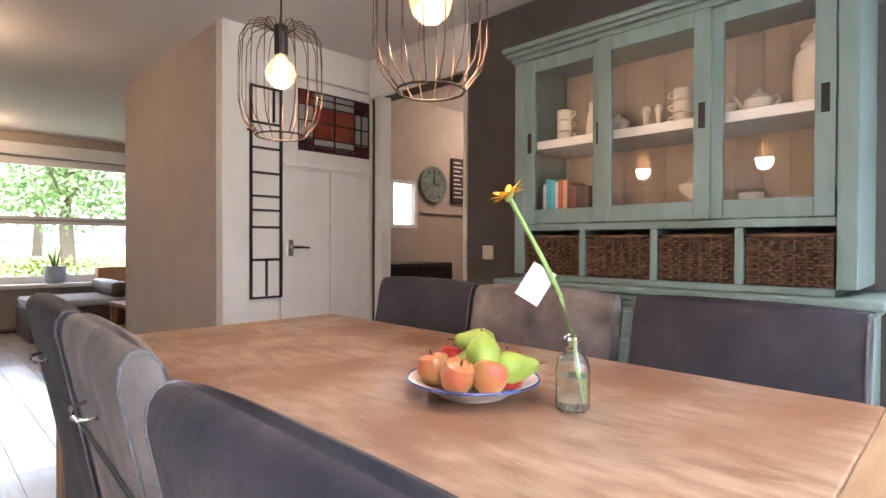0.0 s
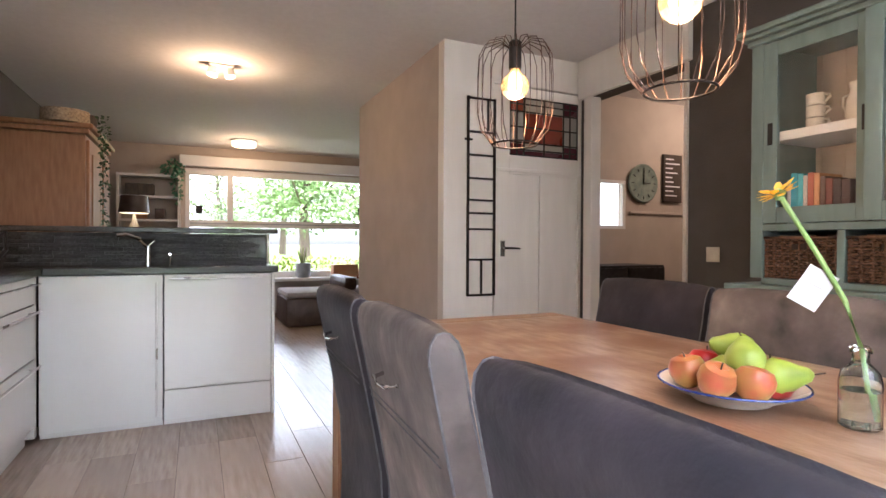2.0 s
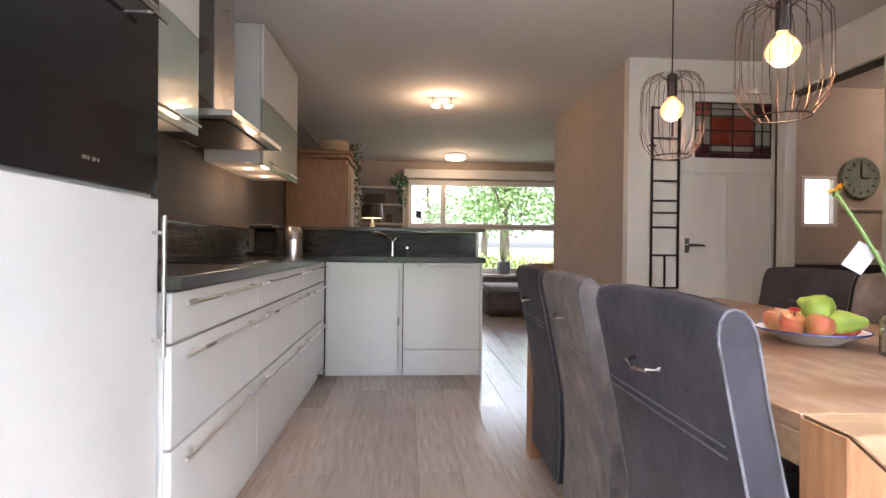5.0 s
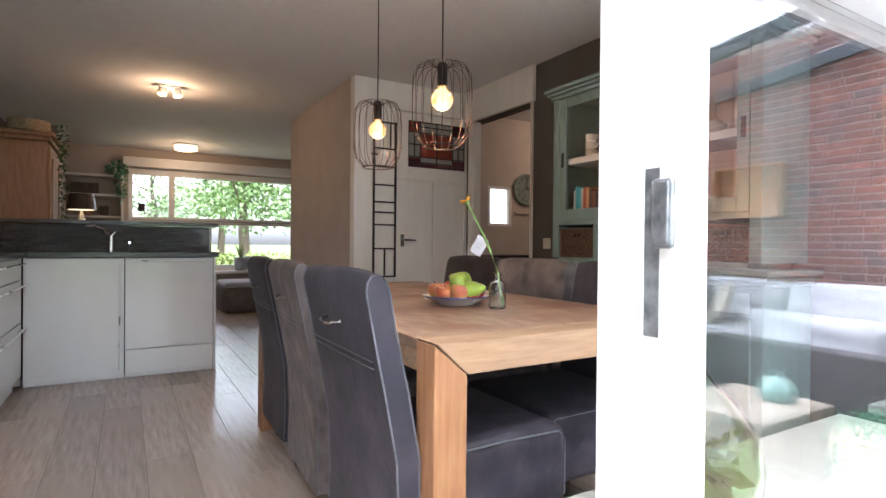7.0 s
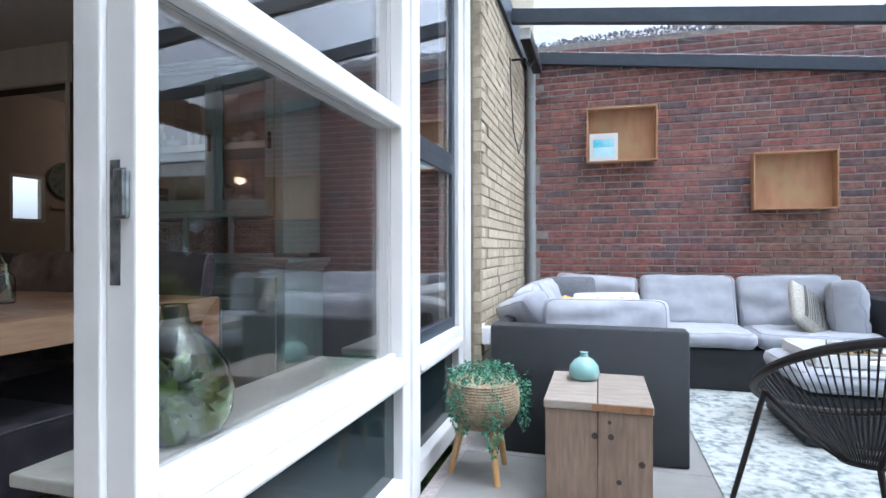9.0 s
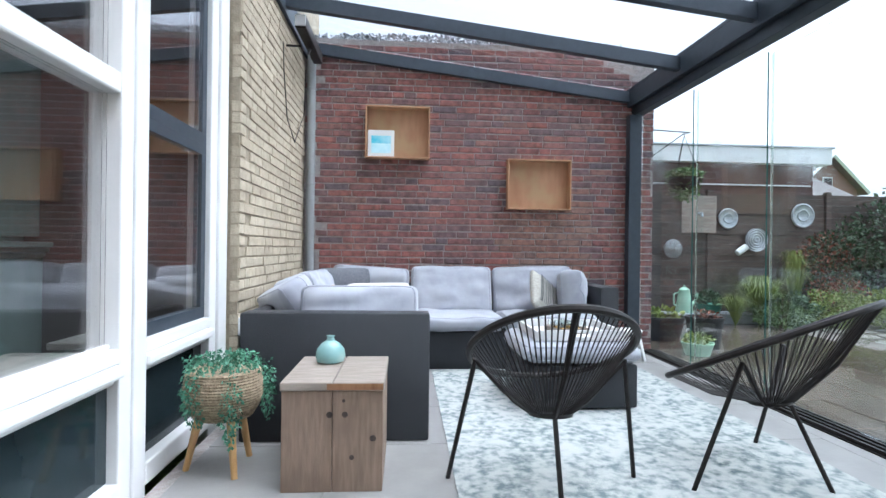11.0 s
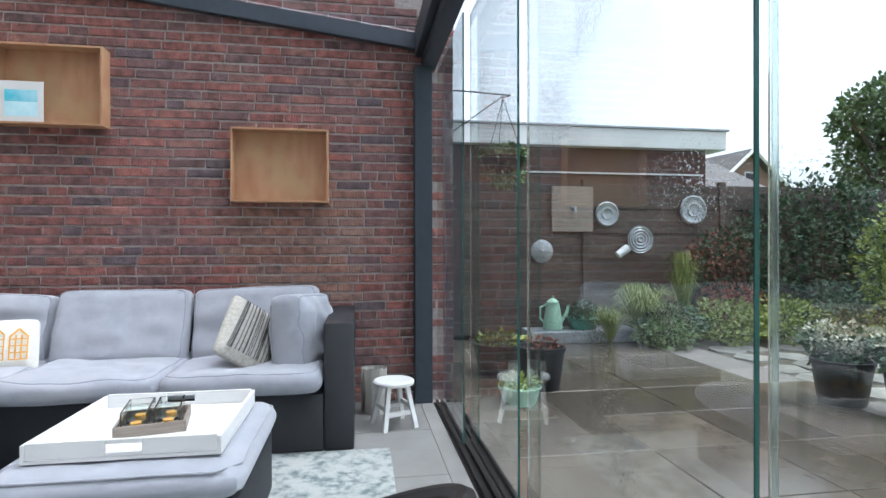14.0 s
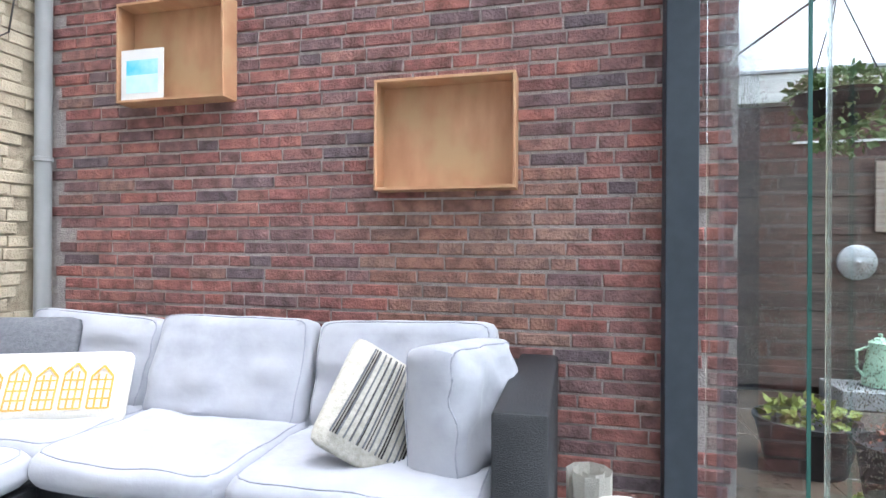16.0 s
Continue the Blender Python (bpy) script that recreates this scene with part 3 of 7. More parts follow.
for x0, x1 in ((0.267, MU0 - 0.001), (MU1 + 0.001, EP0 - 0.001)):
    part("inner_sill", bx(B(), x0, x1, 0.1055, 0.345, 0.49, 0.518, 0.005), "sill", fac, "grey stone inner window sill")
    part("sill_bed", bx(B(), x0, x1, 0.0425, 0.105, 0.478, 0.518, 0.003), "white", fac)
bm = bx(B(), 0.2135, 0.2149, 0.012, 0.034, 0.89, 1.10, 0.0005)
part("strike_plate", bm, "worn_steel", fac, "rounded steel strike plate")
bm = bx(bx(B(), 0.203, 0.2134, -0.012, 0.018, 1.0, 1.085, 0.005), 0.196, 0.2029, -0.012, -0.002, 1.005, 1.08, 0.002)
part("latch_keeper", bm, "worn_steel", fac, "worn steel latch keeper")
setting("trim_threshold", bx(B(), -1.5, 0.2, -0.74, -0.6, -0.12, 0.002, 0.004), "concrete", "grey stone door threshold")
tr = tagged(thing("door_2", "white painted garden door frame, the door out of sight", "door frame", (0, YF, 0)), kind="structure")
part("door_head", bx(B(), -1.5, 0.204, 0.0, 0.13, 2.36, 2.45, 0.004), "white", tr)
part("door_post", bx(B(), -1.6, -1.501, 0.0, 0.13, -0.1, 2.45, 0.004), "white", tr)

# unseen west wall, added to keep sky light out of the dining room
setting("wall_terrace_west", bx(B(), -2.15, -2.0, -8.75, -0.8, -0.16, 2.6), "ybrick", "unseen plain wall added west of the terrace to cut sky light")
# terrace: floor, red wall, roof, glass wall
setting("ground", bx(B(), -400, 400, -400, 400, -0.60, -0.16), "grass", "lawn and ground")
setting("wall_red_core", bx(B(), 4.459, 4.6, -4.06, -0.79, -0.15, 2.80), "mortar", "grey mortar of a red brick wall")
setting("wall_neighbour", bx(B(), 4.601, 6.2, -4.06, -0.79, -0.15, 2.55), "mortar", "plain neighbouring outbuilding")
roof = tagged(thing("terrace_roof", "anthracite aluminium veranda roof with glass panels", "veranda roof"), kind="structure")


def roof_z(y):
    return 2.385 + (y + 3.80) * (2.74 - 2.385) / (3.80 - 0.82)


for x in (4.42, 3.50, 2.60, 1.70, 0.80, -0.10, -1.0, -1.9):
    bm = B()
    w = 0.03 if x < 4.4 else 0.025
    vs = []
    for y in (-3.794, -0.83):
        for dx, dz in ((-w, -0.10), (w, -0.10), (w, 0), (-w, 0)):
            vs.append(bm.verts.new((x + dx, y, roof_z(y) + dz)))
    for a, b, c, d in ((0, 1, 2, 3), (7, 6, 5, 4), (0, 4, 5, 1), (1, 5, 6, 2), (2, 6, 7, 3), (3, 7, 4, 0)):
        bm.faces.new((vs[a], vs[b], vs[c], vs[d]))
    part("rafter", bm, "anthracite", roof)
for i, x in enumerate((3.50, 2.60, 1.70, 0.80, -0.10, -1.0, -1.9)):
    bm = B()
    vs = []
    for y in (-3.794, -0.83):
        for dx, dz in ((0.0, 0.006), (0.89, 0.006), (0.89, 0.012), (0.0, 0.012)):
            vs.append(bm.verts.new((x + dx + 0.005, y, roof_z(y) + dz)))
    for a, b, c, d in ((0, 1, 2, 3), (7, 6, 5, 4), (0, 4, 5, 1), (1, 5, 6, 2), (2, 6, 7, 3), (3, 7, 4, 0)):
        bm.faces.new((vs[a], vs[b], vs[c], vs[d]))
    p = part("roof_pane", bm, "glass", roof)
    p.visible_shadow = False
bm = bx(B(), -1.95, 4.46, -3.96, -3.795, 2.245, 2.425, 0.006)
bx(bm, -1.95, 4.46, -3.93, -3.84, 2.165, 2.2445, 0.003)
part("gutter_beam", bm, "anthracite", roof)
part("wall_plate", bx(B(), -1.95, 4.46, -0.828, -0.80, 2.60, 2.78, 0.004), "anthracite", roof)
part("corner_post", bx(B(), 4.36, 4.449, -3.90, -3.785, TER, 2.164, 0.004), "anthracite", roof)
part("end_post", bx(B(), -1.95, -1.85, -3.96, -3.86, TER, 2.164, 0.004), "anthracite", roof)
gw = tagged(thing("glass_wall", "frameless sliding glass panels wet with rain in a black floor track", "sliding glass wall"), kind="structure")
bm = B()
for k in range(4):
    bx(bm, -1.85, 4.36, -4.06 + k * 0.042, -4.045 + k * 0.042, TER, TER + 0.022)
bx(bm, -1.85, 4.36, -4.07, -3.905, TER - 0.01, TER + 0.004)
part("floor_track", bm, "black_metal", gw, "black aluminium floor track with grooves")
for k, (x0, x1) in enumerate([(3.545, 4.44), (2.745, 3.565), (1.64, 2.765), (0.64, 1.66), (-0.36, 0.66), (-1.36, -0.34)]):
    y = -3.945 - 0.042 * min(k, 3)
    p = part("glass_panel", bx(B(), x0, x1, y - 0.004, y + 0.004, TER + 0.025, 2.16), "green_glass", gw)
    p.visible_shadow = False
    if k:
        part("edge_seal", bx(B(), x1 - 0.014, x1 - 0.002, y - 0.0075, y - 0.0045, TER + 0.03, 2.155), "seal", gw, "translucent plastic edge seal")
    part("glass_edge", bx(B(), x0 - 0.003, x0 - 0.0002, y - 0.004, y + 0.004, TER + 0.025, 2.16), "edge", gw, "dark green polished glass edge")


# ---- kitchen ----
FX = -0.957  # front of the cabinets


def bar_handle(name, p0, p1, off, parent):
    """A steel bar handle on two feet; off points away from the door."""
    p0, p1, off = Vector(p0), Vector(p1), Vector(off)
    bm = rod(B(), p0 + off, p1 + off, 0.006, seg=10)
    for f in (0.12, 0.88):
        p = p0.lerp(p1, f)
        rod(bm, p, p + off, 0.005, seg=8)
    return part(name, bm, "steel", parent, "steel bar handle", True)


def drawer_unit(y0, y1):
    t = thing("drawer_cabinet", "glossy white kitchen drawer unit with steel bar handles", "kitchen cabinet", (FX, y0, 0), group="kitchen drawer units")
    w = y1 - y0
    part("body", bx(B(), -0.60, -0.021, 0.001, w - 0.001, 0.09, 0.885), "gloss_white", t)
    for z0, z1 in ((0.10, 0.455), (0.46, 0.742), (0.747, 0.887)):
        d = part("drawer_front", bx(B(), -0.02, 0, 0.002, w - 0.002, z0, z1 - 0.004, 0.002), "gloss_white", t)
        bar_handle("handle", (0, 0.03, z1 - 0.035), (0, w - 0.03, z1 - 0.035), (0.03, 0, 0), d)
    part("plinth", bx(B(), -0.58, -0.045, 0.0, w, 0.0, 0.089), "gloss_white", t)
    return t


for y0, y1 in ((0.765, 1.60), (1.60, 2.59), (2.59, 3.40)):
    drawer_unit(y0, y1)
t = thing("corner_filler", "narrow glossy white kitchen corner filler", "panel", (FX, 3.40, 0))
part("filler", bx(B(), -0.60, -0.005, 0.001, 0.048, 0.03, 0.885), "gloss_white", t)
PY = 3.45
for x0, x1, kind in ((-0.955, -0.362, "door"), (-0.357, 0.243, "dishwasher")):
    w = x1 - x0
    t = thing("base_cabinet" if kind == "door" else "dishwasher", "glossy white sink cabinet with a tall steel bar handle" if kind == "door" else "built-in dishwasher behind a glossy white front", "kitchen cabinet" if kind == "door" else "dishwasher", (x0, PY, 0))
    part("body", bx(B(), 0.001, w - 0.001, 0.021, 0.6, 0.09, 0.885), "gloss_white", t)
    if kind == "door":
        d = part("door", bx(B(), 0.002, w - 0.002, 0, 0.02, 0.03, 0.882, 0.002), "gloss_white", t)
        bar_handle("handle", (w - 0.03, 0, 0.07), (w - 0.03, 0, 0.84), (0, -0.03, 0), d)
    else:
        d = part("door", bx(B(), 0.002, w - 0.002, 0, 0.02, 0.215, 0.882, 0.002), "gloss_white", t)
        part("lower_panel", bx(B(), 0.002, w - 0.002, 0, 0.02, 0.03, 0.207, 0.002), "gloss_white", t)
        bar_handle("handle", (0.03, 0, 0.862), (w - 0.03, 0, 0.862), (0, -0.03, 0), d)
    part("plinth", bx(B(), 0.0, w, 0.03, 0.5, 0.0, 0.028), "gloss_white", t)
box("end_panel", (0.245, 0.263, PY + 0.0, 3.70, 0.0, 0.885), "gloss_white", label="glossy white end panel of the kitchen peninsula", bevel=0.002)["category"] = "panel"
bm = bx(B(), -1.615, -0.932, 0.765, 4.06, 0.89, 0.93, 0.003)
ct = thing("worktop", "dark speckled granite worktop along the wall and peninsula", "worktop")
part("wall_run", bm, "dark_tile", ct)
part("peninsula_run", bx(B(), -0.931, 0.283, PY - 0.025, 3.705, 0.89, 0.93, 0.003), "dark_tile", ct)
rs = thing("raised_bar", "raised dark granite bar with a split-slate face on the peninsula", "breakfast bar")
part("core", bx(B(), -1.3, 0.243, 3.73, 3.90, 0.0, 1.13), "dark_tile", rs)
part("side_panel", bx(B(), 0.245, 0.263, 3.71, 3.92, 0.0, 1.13, 0.002), "gloss_white", rs, "glossy white end panel")
part("bar_top", bx(B(), -1.42, 0.315, 3.69, 3.96, 1.135, 1.165, 0.003), "dark_tile", rs)
# stacked slate strips: on the bar's face and along the wall
stone_me = {}
rng = random.Random(4)
for ln in (0.10, 0.16, 0.22):
    bm = bx(B(), 0.001, ln - 0.001, 0, 0.012, 0.001, 0.0215, 0.002, 1)
    me = bpy.data.meshes.new("slate_strip")
    bm.to_mesh(me)
    bm.free()
    me.materials.append(M["split_stone"])
    stone_me[ln] = me


def slate_band(parent, length, rows, place):
    for r in range(rows):
        u = -rng.random() * 0.1
        while u < length:
            ln = rng.choice((0.10, 0.16, 0.22))
            if u >= 0 and u + ln <= length + 0.02:
                piece("slate_strip", stone_me[ln], parent, place(u, r * 0.022, rng.uniform(-0.002, 0.005)))
            u += ln


slate_band(rs, 1.50, 9, lambda u, z, d: pose(-1.25 + u, 3.718 - d, 0.932 + z))
sp = thing("splashback", "split dark slate strip band along the kitchen wall", "splashback")
part("backing", bx(B(), -1.618, -1.608, 0.765, 3.7, 0.932, 1.14), "dark_tile", sp)
slate_band(sp, 2.92, 9, lambda u, z, d: pose(-1.605 + d, 0.77 + u, 0.932 + z, 0, 0, 90) @ pose(0, -0.001, 0))
box("hob", (-1.5, -1.06, 1.75, 2.60, 0.931, 0.937), "cooktop", label="black glass hob set in the worktop", bevel=0.002)["category"] = "hob"

# tall unit with oven
t = thing("tall_cabinet", "tall glossy white cabinet with a built-in black oven", "kitchen cabinet", (-0.985, 0.13, 0))
part("body", bx(B(), -0.60, -0.021, 0.0, 0.62, 0.0, 2.40), "gloss_white", t)
d = part("door", bx(B(), -0.02, 0.0, 0.003, 0.617, 0.05, 1.135, 0.003), "gloss_white", t)
bar_handle("handle", (0, 0.585, 0.72), (0, 0.585, 1.09), (0.03, 0, 0), d)
part("upper_door", bx(B(), -0.02, 0.0, 0.003, 0.617, 1.755, 2.40, 0.003), "gloss_white", t)
part("oven_trim", bx(B(), 0.0005, 0.003, 0.02, 0.60, 1.63, 1.64), "steel", t, "thin steel trim under the controls")
ov = part("oven", bx(B(), -0.02, 0.0, 0.006, 0.614, 1.145, 1.745, 0.003), "black_gloss", t, "black glass built-in oven")
bar_handle("handle", (0.0, 0.05, 1.585), (0.0, 0.57, 1.585), (0.04, 0, 0), ov)
part("control_knob", rod(B(), (0, 0.31, 1.68), (0.025, 0.31, 1.68), 0.022, 0.02, 20), "steel", ov, "steel oven dial", True)
bm = B()
for k, w in enumerate((0.02, 0.012, 0.016, 0.01)):
    bx(bm, 0.0003, 0.0012, 0.28 + k * 0.018, 0.28 + k * 0.018 + w * 0.8, 1.19, 1.198)
part("maker_mark", bm, "steel", ov)

# wall cabinets and hood
def wall_unit(y0, y1, z0):
    t = thing("wall_cabinet", "white kitchen wall cabinet with a frosted green glass lift-up door", "kitchen cabinet", (-1.25, y0, 0), group="kitchen wall cabinets")
    w = y1 - y0
    part("body", bx(B(), -0.365, -0.022, 0.0, w, z0 + 0.02, 2.42), "gloss_white", t)
    part("upper_door", bx(B(), -0.02, 0, 0.002, w - 0.002, z0 + 0.43, 2.42, 0.002), "gloss_white", t)
    g = part("glass_door", bx(B(), -0.02, 0, 0.002, w - 0.002, z0, z0 + 0.425, 0.002), "frosted", t, "frosted green glass door")
    bar_handle("handle", (0, 0.06, z0 + 0.03), (0, w - 0.06, z0 + 0.03), (0.03, 0, 0), g)
    for f in (0.3, 0.7):
        part("spot", lathe(B(), [(0.03, -0.004), (0.032, 0)], 20, (-0.18, w * f, z0 + 0.02)), "spot_lit", t, "lit round under-cabinet spot", True)
    return t


wall_unit(0.77, 1.71, 1.49)
wall_unit(2.76, 3.80, 1.52)
for y in (1.05, 1.42, 3.07, 3.48):
    bulb_light("cabinet_spot_light", (-1.43, y, 1.44), 0.16, WARM, 0.03)
t = thing("cooker_hood", "stainless steel chimney cooker hood with a flat canopy", "cooker hood", (-1.62, 1.76, 0))
bm = B()
vs = [bm.verts.new(v) for v in [(0.0, 0, 1.60), (0.5, 0, 1.60), (0.5, 0.93, 1.60), (0, 0.93, 1.60), (0, 0, 1.64), (0.5, 0, 1.625), (0.5, 0.93, 1.625), (0, 0.93, 1.64), (0.02, 0.3, 1.70), (0.30, 0.3, 1.70), (0.30, 0.63, 1.70), (0.02, 0.63, 1.70)]]
for f in [(3, 2, 1, 0), (0, 1, 5, 4), (1, 2, 6, 5), (2, 3, 7, 6), (3, 0, 4, 7), (4, 5, 9, 8), (5, 6, 10, 9), (6, 7, 11, 10), (7, 4, 8, 11), (8, 9, 10, 11)]:
    bm.faces.new([vs[i] for i in f])
part("canopy", bm, "steel", t)
part("chimney", bx(B(), 0.015, 0.31, 0.31, 0.62, 1.70, 2.475, 0.004), "steel", t)
part("filter", bx(B(), 0.05, 0.44, 0.08, 0.85, 1.59, 1.599, 0.002), "black_metal", t, "dark grease filter")

# tap, kettle, dish brush
t = thing("tap", "chrome kitchen mixer tap on the granite worktop", "tap", (-0.45, 3.62, 0.93))
part("column", rod(B(), (0, 0, 0), (0, 0, 0.115), 0.018, 0.016, 16), "chrome", t, "", True)
part("spout", tube(B(), [(0, 0, 0.10), (-0.04, -0.03, 0.16), (-0.11, -0.06, 0.19), (-0.155, -0.09, 0.18)], 0.011), "chrome", t, "", True)
part("lever", rod(B(), (0, 0, 0.117), (0.035, 0.0, 0.15), 0.007), "chrome", t, "", True)
t = thing("soap_dispenser", "small chrome soap dispenser beside the tap", "soap dispenser", (-0.33, 3.62, 0.93))
part("pump", tube(B(), [(0, 0, 0), (0, 0, 0.065), (0.0, -0.035, 0.07)], 0.008), "chrome", t, "", True)
t = thing("kettle", "brushed steel jug kettle with a black handle", "kettle", (-1.18, 3.35, 0.931))
part("body", lathe(B(), [(0.075, 0), (0.078, 0.02), (0.066, 0.19), (0.05, 0.215), (0.012, 0.225)], 28), "steel", t, "", True)
part("handle", tube(B(), [(0.055, 0, 0.20), (0.11, 0, 0.19), (0.115, 0, 0.10), (0.072, 0, 0.04)], 0.011), "black_metal", t, "black plastic handle", True)
t = thing("coffee_machine", "small black coffee machine on the worktop", "coffee machine", (-1.42, 3.45, 0.931))
bm = bx(B(), -0.09, 0.09, -0.12, 0.12, 0, 0.03, 0.008)
bx(bm, -0.085, 0.085, 0.02, 0.12, 0.031, 0.2, 0.012)
bx(bm, -0.085, 0.085, -0.11, 0.12, 0.2, 0.235, 0.012)
part("body", bm, "black_metal", t)

# ---- dining ----
t = thing("dining_table", "large square-legged solid oak dining table with a worn top", "dining table", (0.272, -0.04, 0))
TW, TL = 0.985, 1.94
LT, TH = 0.092, 0.082  # leg and edge thickness


def mitred(pts, y0, y1, axis="x"):
    """A beam or leg whose outline (across, height) runs y0 to y1 through the other way."""
    bm = B()
    lo = [bm.verts.new((p[0], y0, p[1]) if axis == "x" else (y0, p[0], p[1])) for p in pts]
    hi = [bm.verts.new((p[0], y1, p[1]) if axis == "x" else (y1, p[0], p[1])) for p in pts]
    n = len(pts)
    bm.faces.new(lo)
    bm.faces.new(list(reversed(hi)))
    for k in range(n):
        bm.faces.new((lo[k], hi[k], hi[(k + 1) % n], lo[(k + 1) % n]))
    bmesh.ops.recalc_face_normals(bm, faces=bm.faces)
    bmesh.ops.bevel(bm, geom=bm.edges[:], offset=0.0025, segments=1, affect="EDGES")
    return bm


H = 0.77
part("tabletop", bx(B(), 0.002, TW - 0.002, LT + 0.001, TL - LT - 0.001, H - 0.028, H, 0.004), "table_wood", t)
G = 0.0012
for y0 in (0.0, TL - LT):
    part("apron", mitred([(0.003, H), (TW - 0.003, H), (TW - LT - G, H - TH), (LT + G, H - TH)], y0, y0 + LT), "table_end", t, "pale oak end rail, mitred into the legs")
    part("leg", mitred([(0, 0), (LT, 0), (LT, H - TH - G), (0, H - 0.003)], y0, y0 + LT), "table_leg", t)
    part("leg", mitred([(TW, 0), (TW - LT, 0), (TW - LT, H - TH - G), (TW, H - 0.003)], y0, y0 + LT), "table_leg", t)
for x0 in (0.002, TW - 0.042):
    part("apron", bx(B(), x0, x0 + 0.04, LT + 0.001, TL - LT - 0.001, H - TH, H - 0.0285, 0.003), "table_end", t)


def chair_profile():
    """Centre line of the back, from the floor up: (forward, height, half thickness)."""
    return [(0.075, 0.12, 0.028), (0.085, 0.3, 0.032), (0.08, 0.48, 0.036), (0.05, 0.64, 0.036), (0.015, 0.80, 0.034), (0.0, 0.88, 0.036), (-0.003, 0.908, 0.034), (-0.005, 0.926, 0.028), (-0.006, 0.937, 0.019), (-0.006, 0.942, 0.008)]


def dining_chair(suede, label, width=0.50):
    t = thing("dining_chair", label, "chair", group="chairs round the dining table")
    h = width / 2
    bm = B()
    prof = chair_profile()
    rows = []
    for f, z, th in prof:
        ring = []
        for k in range(9):
            y = -h + width * k / 8
            cz = -0.012 * (abs(y) / h) ** 4 if z > 0.9 else 0
            edge = 0.82 if k in (0, 8) else 1
            ring.append((f - th * edge, y, z + cz))
        for k in range(8, -1, -1):
            y = -h + width * k / 8
            cz = -0.012 * (abs(y) / h) ** 4 if z > 0.9 else 0
            edge = 0.82 if k in (0, 8) else 1
            ring.append((f + th * edge, y, z + cz))
        rows.append([bm.verts.new(p) for p in ring])
    n = len(rows[0])
    for A, C in zip(rows, rows[1:]):
        for k in range(n):
            bm.faces.new((A[k], A[(k + 1) % n], C[(k + 1) % n], C[k]))
    bm.faces.new(list(reversed(rows[0])))
    bm.faces.new(rows[-1])
    back = part("backrest", bm, suede, t, "", True)
    # pale piping round both sides of the back
    for s in (-1, 1):
        for fr in (-1, 1):
            pts = [(f + fr * th * 0.84, s * (h + 0.001), z - (0.012 if z > 0.9 else 0)) for f, z, th in prof[:-2]] + [(prof[-1][0] + fr * 0.012, s * (h - 0.001), 0.928), (prof[-1][0], s * (h - 0.002), 0.931)]
            part("piping", tube(B(), pts, 0.0026, 6), "piping", back, "pale stitched piping", True)
    # bow handle on the rear
    hz, hx = 0.80, 0.015 - 0.036
    part("back_handle", tube(B(), [(hx, -0.055, hz), (hx - 0.022, -0.045, hz - 0.004), (hx - 0.026, 0, hz - 0.010), (hx - 0.022, 0.045, hz - 0.004), (hx, 0.055, hz)], 0.0045, 8), "chrome", back, "small chrome bow handle", True)
    bm = B()
    zz = 0.725
    tube(bm, [(0.032 - 0.036 - 0.002, -h + 0.02, zz), (0.032 - 0.036 - 0.002, h - 0.02, zz)], 0.0018, 5)
    tube(bm, [(0.036 - 0.036 - 0.002, -h + 0.02, zz - 0.018), (0.036 - 0.036 - 0.002, h - 0.02, zz - 0.018)], 0.0018, 5)
    part("stitching", bm, "piping", back, "pale double stitching")
    bm = bx(B(), 0.115, 0.60, -h + 0.004, h - 0.004, 0.26, 0.485, 0.03, 3)
    for v in bm.verts:
        if v.co.z > 0.46:
            v.co.z += 0.012 * math.cos(v.co.y / h * 1.4) * math.cos((v.co.x - 0.35) / 0.25 * 1.3)
    seat = part("seat", bm, suede, t, "", True)
    for s in (-1, 1):
        part("piping", tube(B(), [(0.13, s * (h - 0.004), 0.47), (0.40, s * (h - 0.003), 0.476), (0.57, s * (h - 0.008), 0.47), (0.597, s * (h - 0.012), 0.44), (0.599, s * (h - 0.014), 0.28)], 0.0026, 6), "piping", seat, "pale stitched piping", True)
    for x, y in ((0.13, -h + 0.04), (0.13, h - 0.04), (0.55, -h + 0.04), (0.55, h - 0.04)):
        part("leg", bx(B(), x - 0.022, x + 0.022, y - 0.022, y + 0.022, 0, 0.262 if x > 0.2 else 0.262, 0.003), "dark_wood", t)
    return t


ch_dark = dining_chair("suede_dark", "high-backed dark brown suede dining chair with pale piping", 0.50)
ch_dark.matrix_basis = pose(0.155, 0.27, 0)
ch_grey = dining_chair("suede_grey", "high-backed worn grey-taupe suede dining chair with pale piping", 0.50)
ch_grey.matrix_basis = pose(0.19, 0.96, 0, 0, 0, -3)
copy_thing(ch_dark, pose(0.21, 1.52, 0, 0, 0, -2))
copy_thing(ch_dark, pose(1.375, 1.44, 0, 0, 0, 180))
copy_thing(ch_grey, pose(1.36, 0.90, 0, 0, 0, 181))
copy_thing(ch_dark, pose(1.36, 0.34, 0, 0, 0, 179))


# fruit plate
PL = (0.765, 0.655, 0.771)
t = thing("fruit_plate", "white plate with a blue rim on the dining table", "plate", PL)
part("dish", lathe(B(), [(0.07, 0), (0.075, 0.006), (0.126, 0.029), (0.134, 0.033), (0.13, 0.0345), (0.07, 0.012), (0.001, 0.011)], 40), "ceramic", t, "", True)
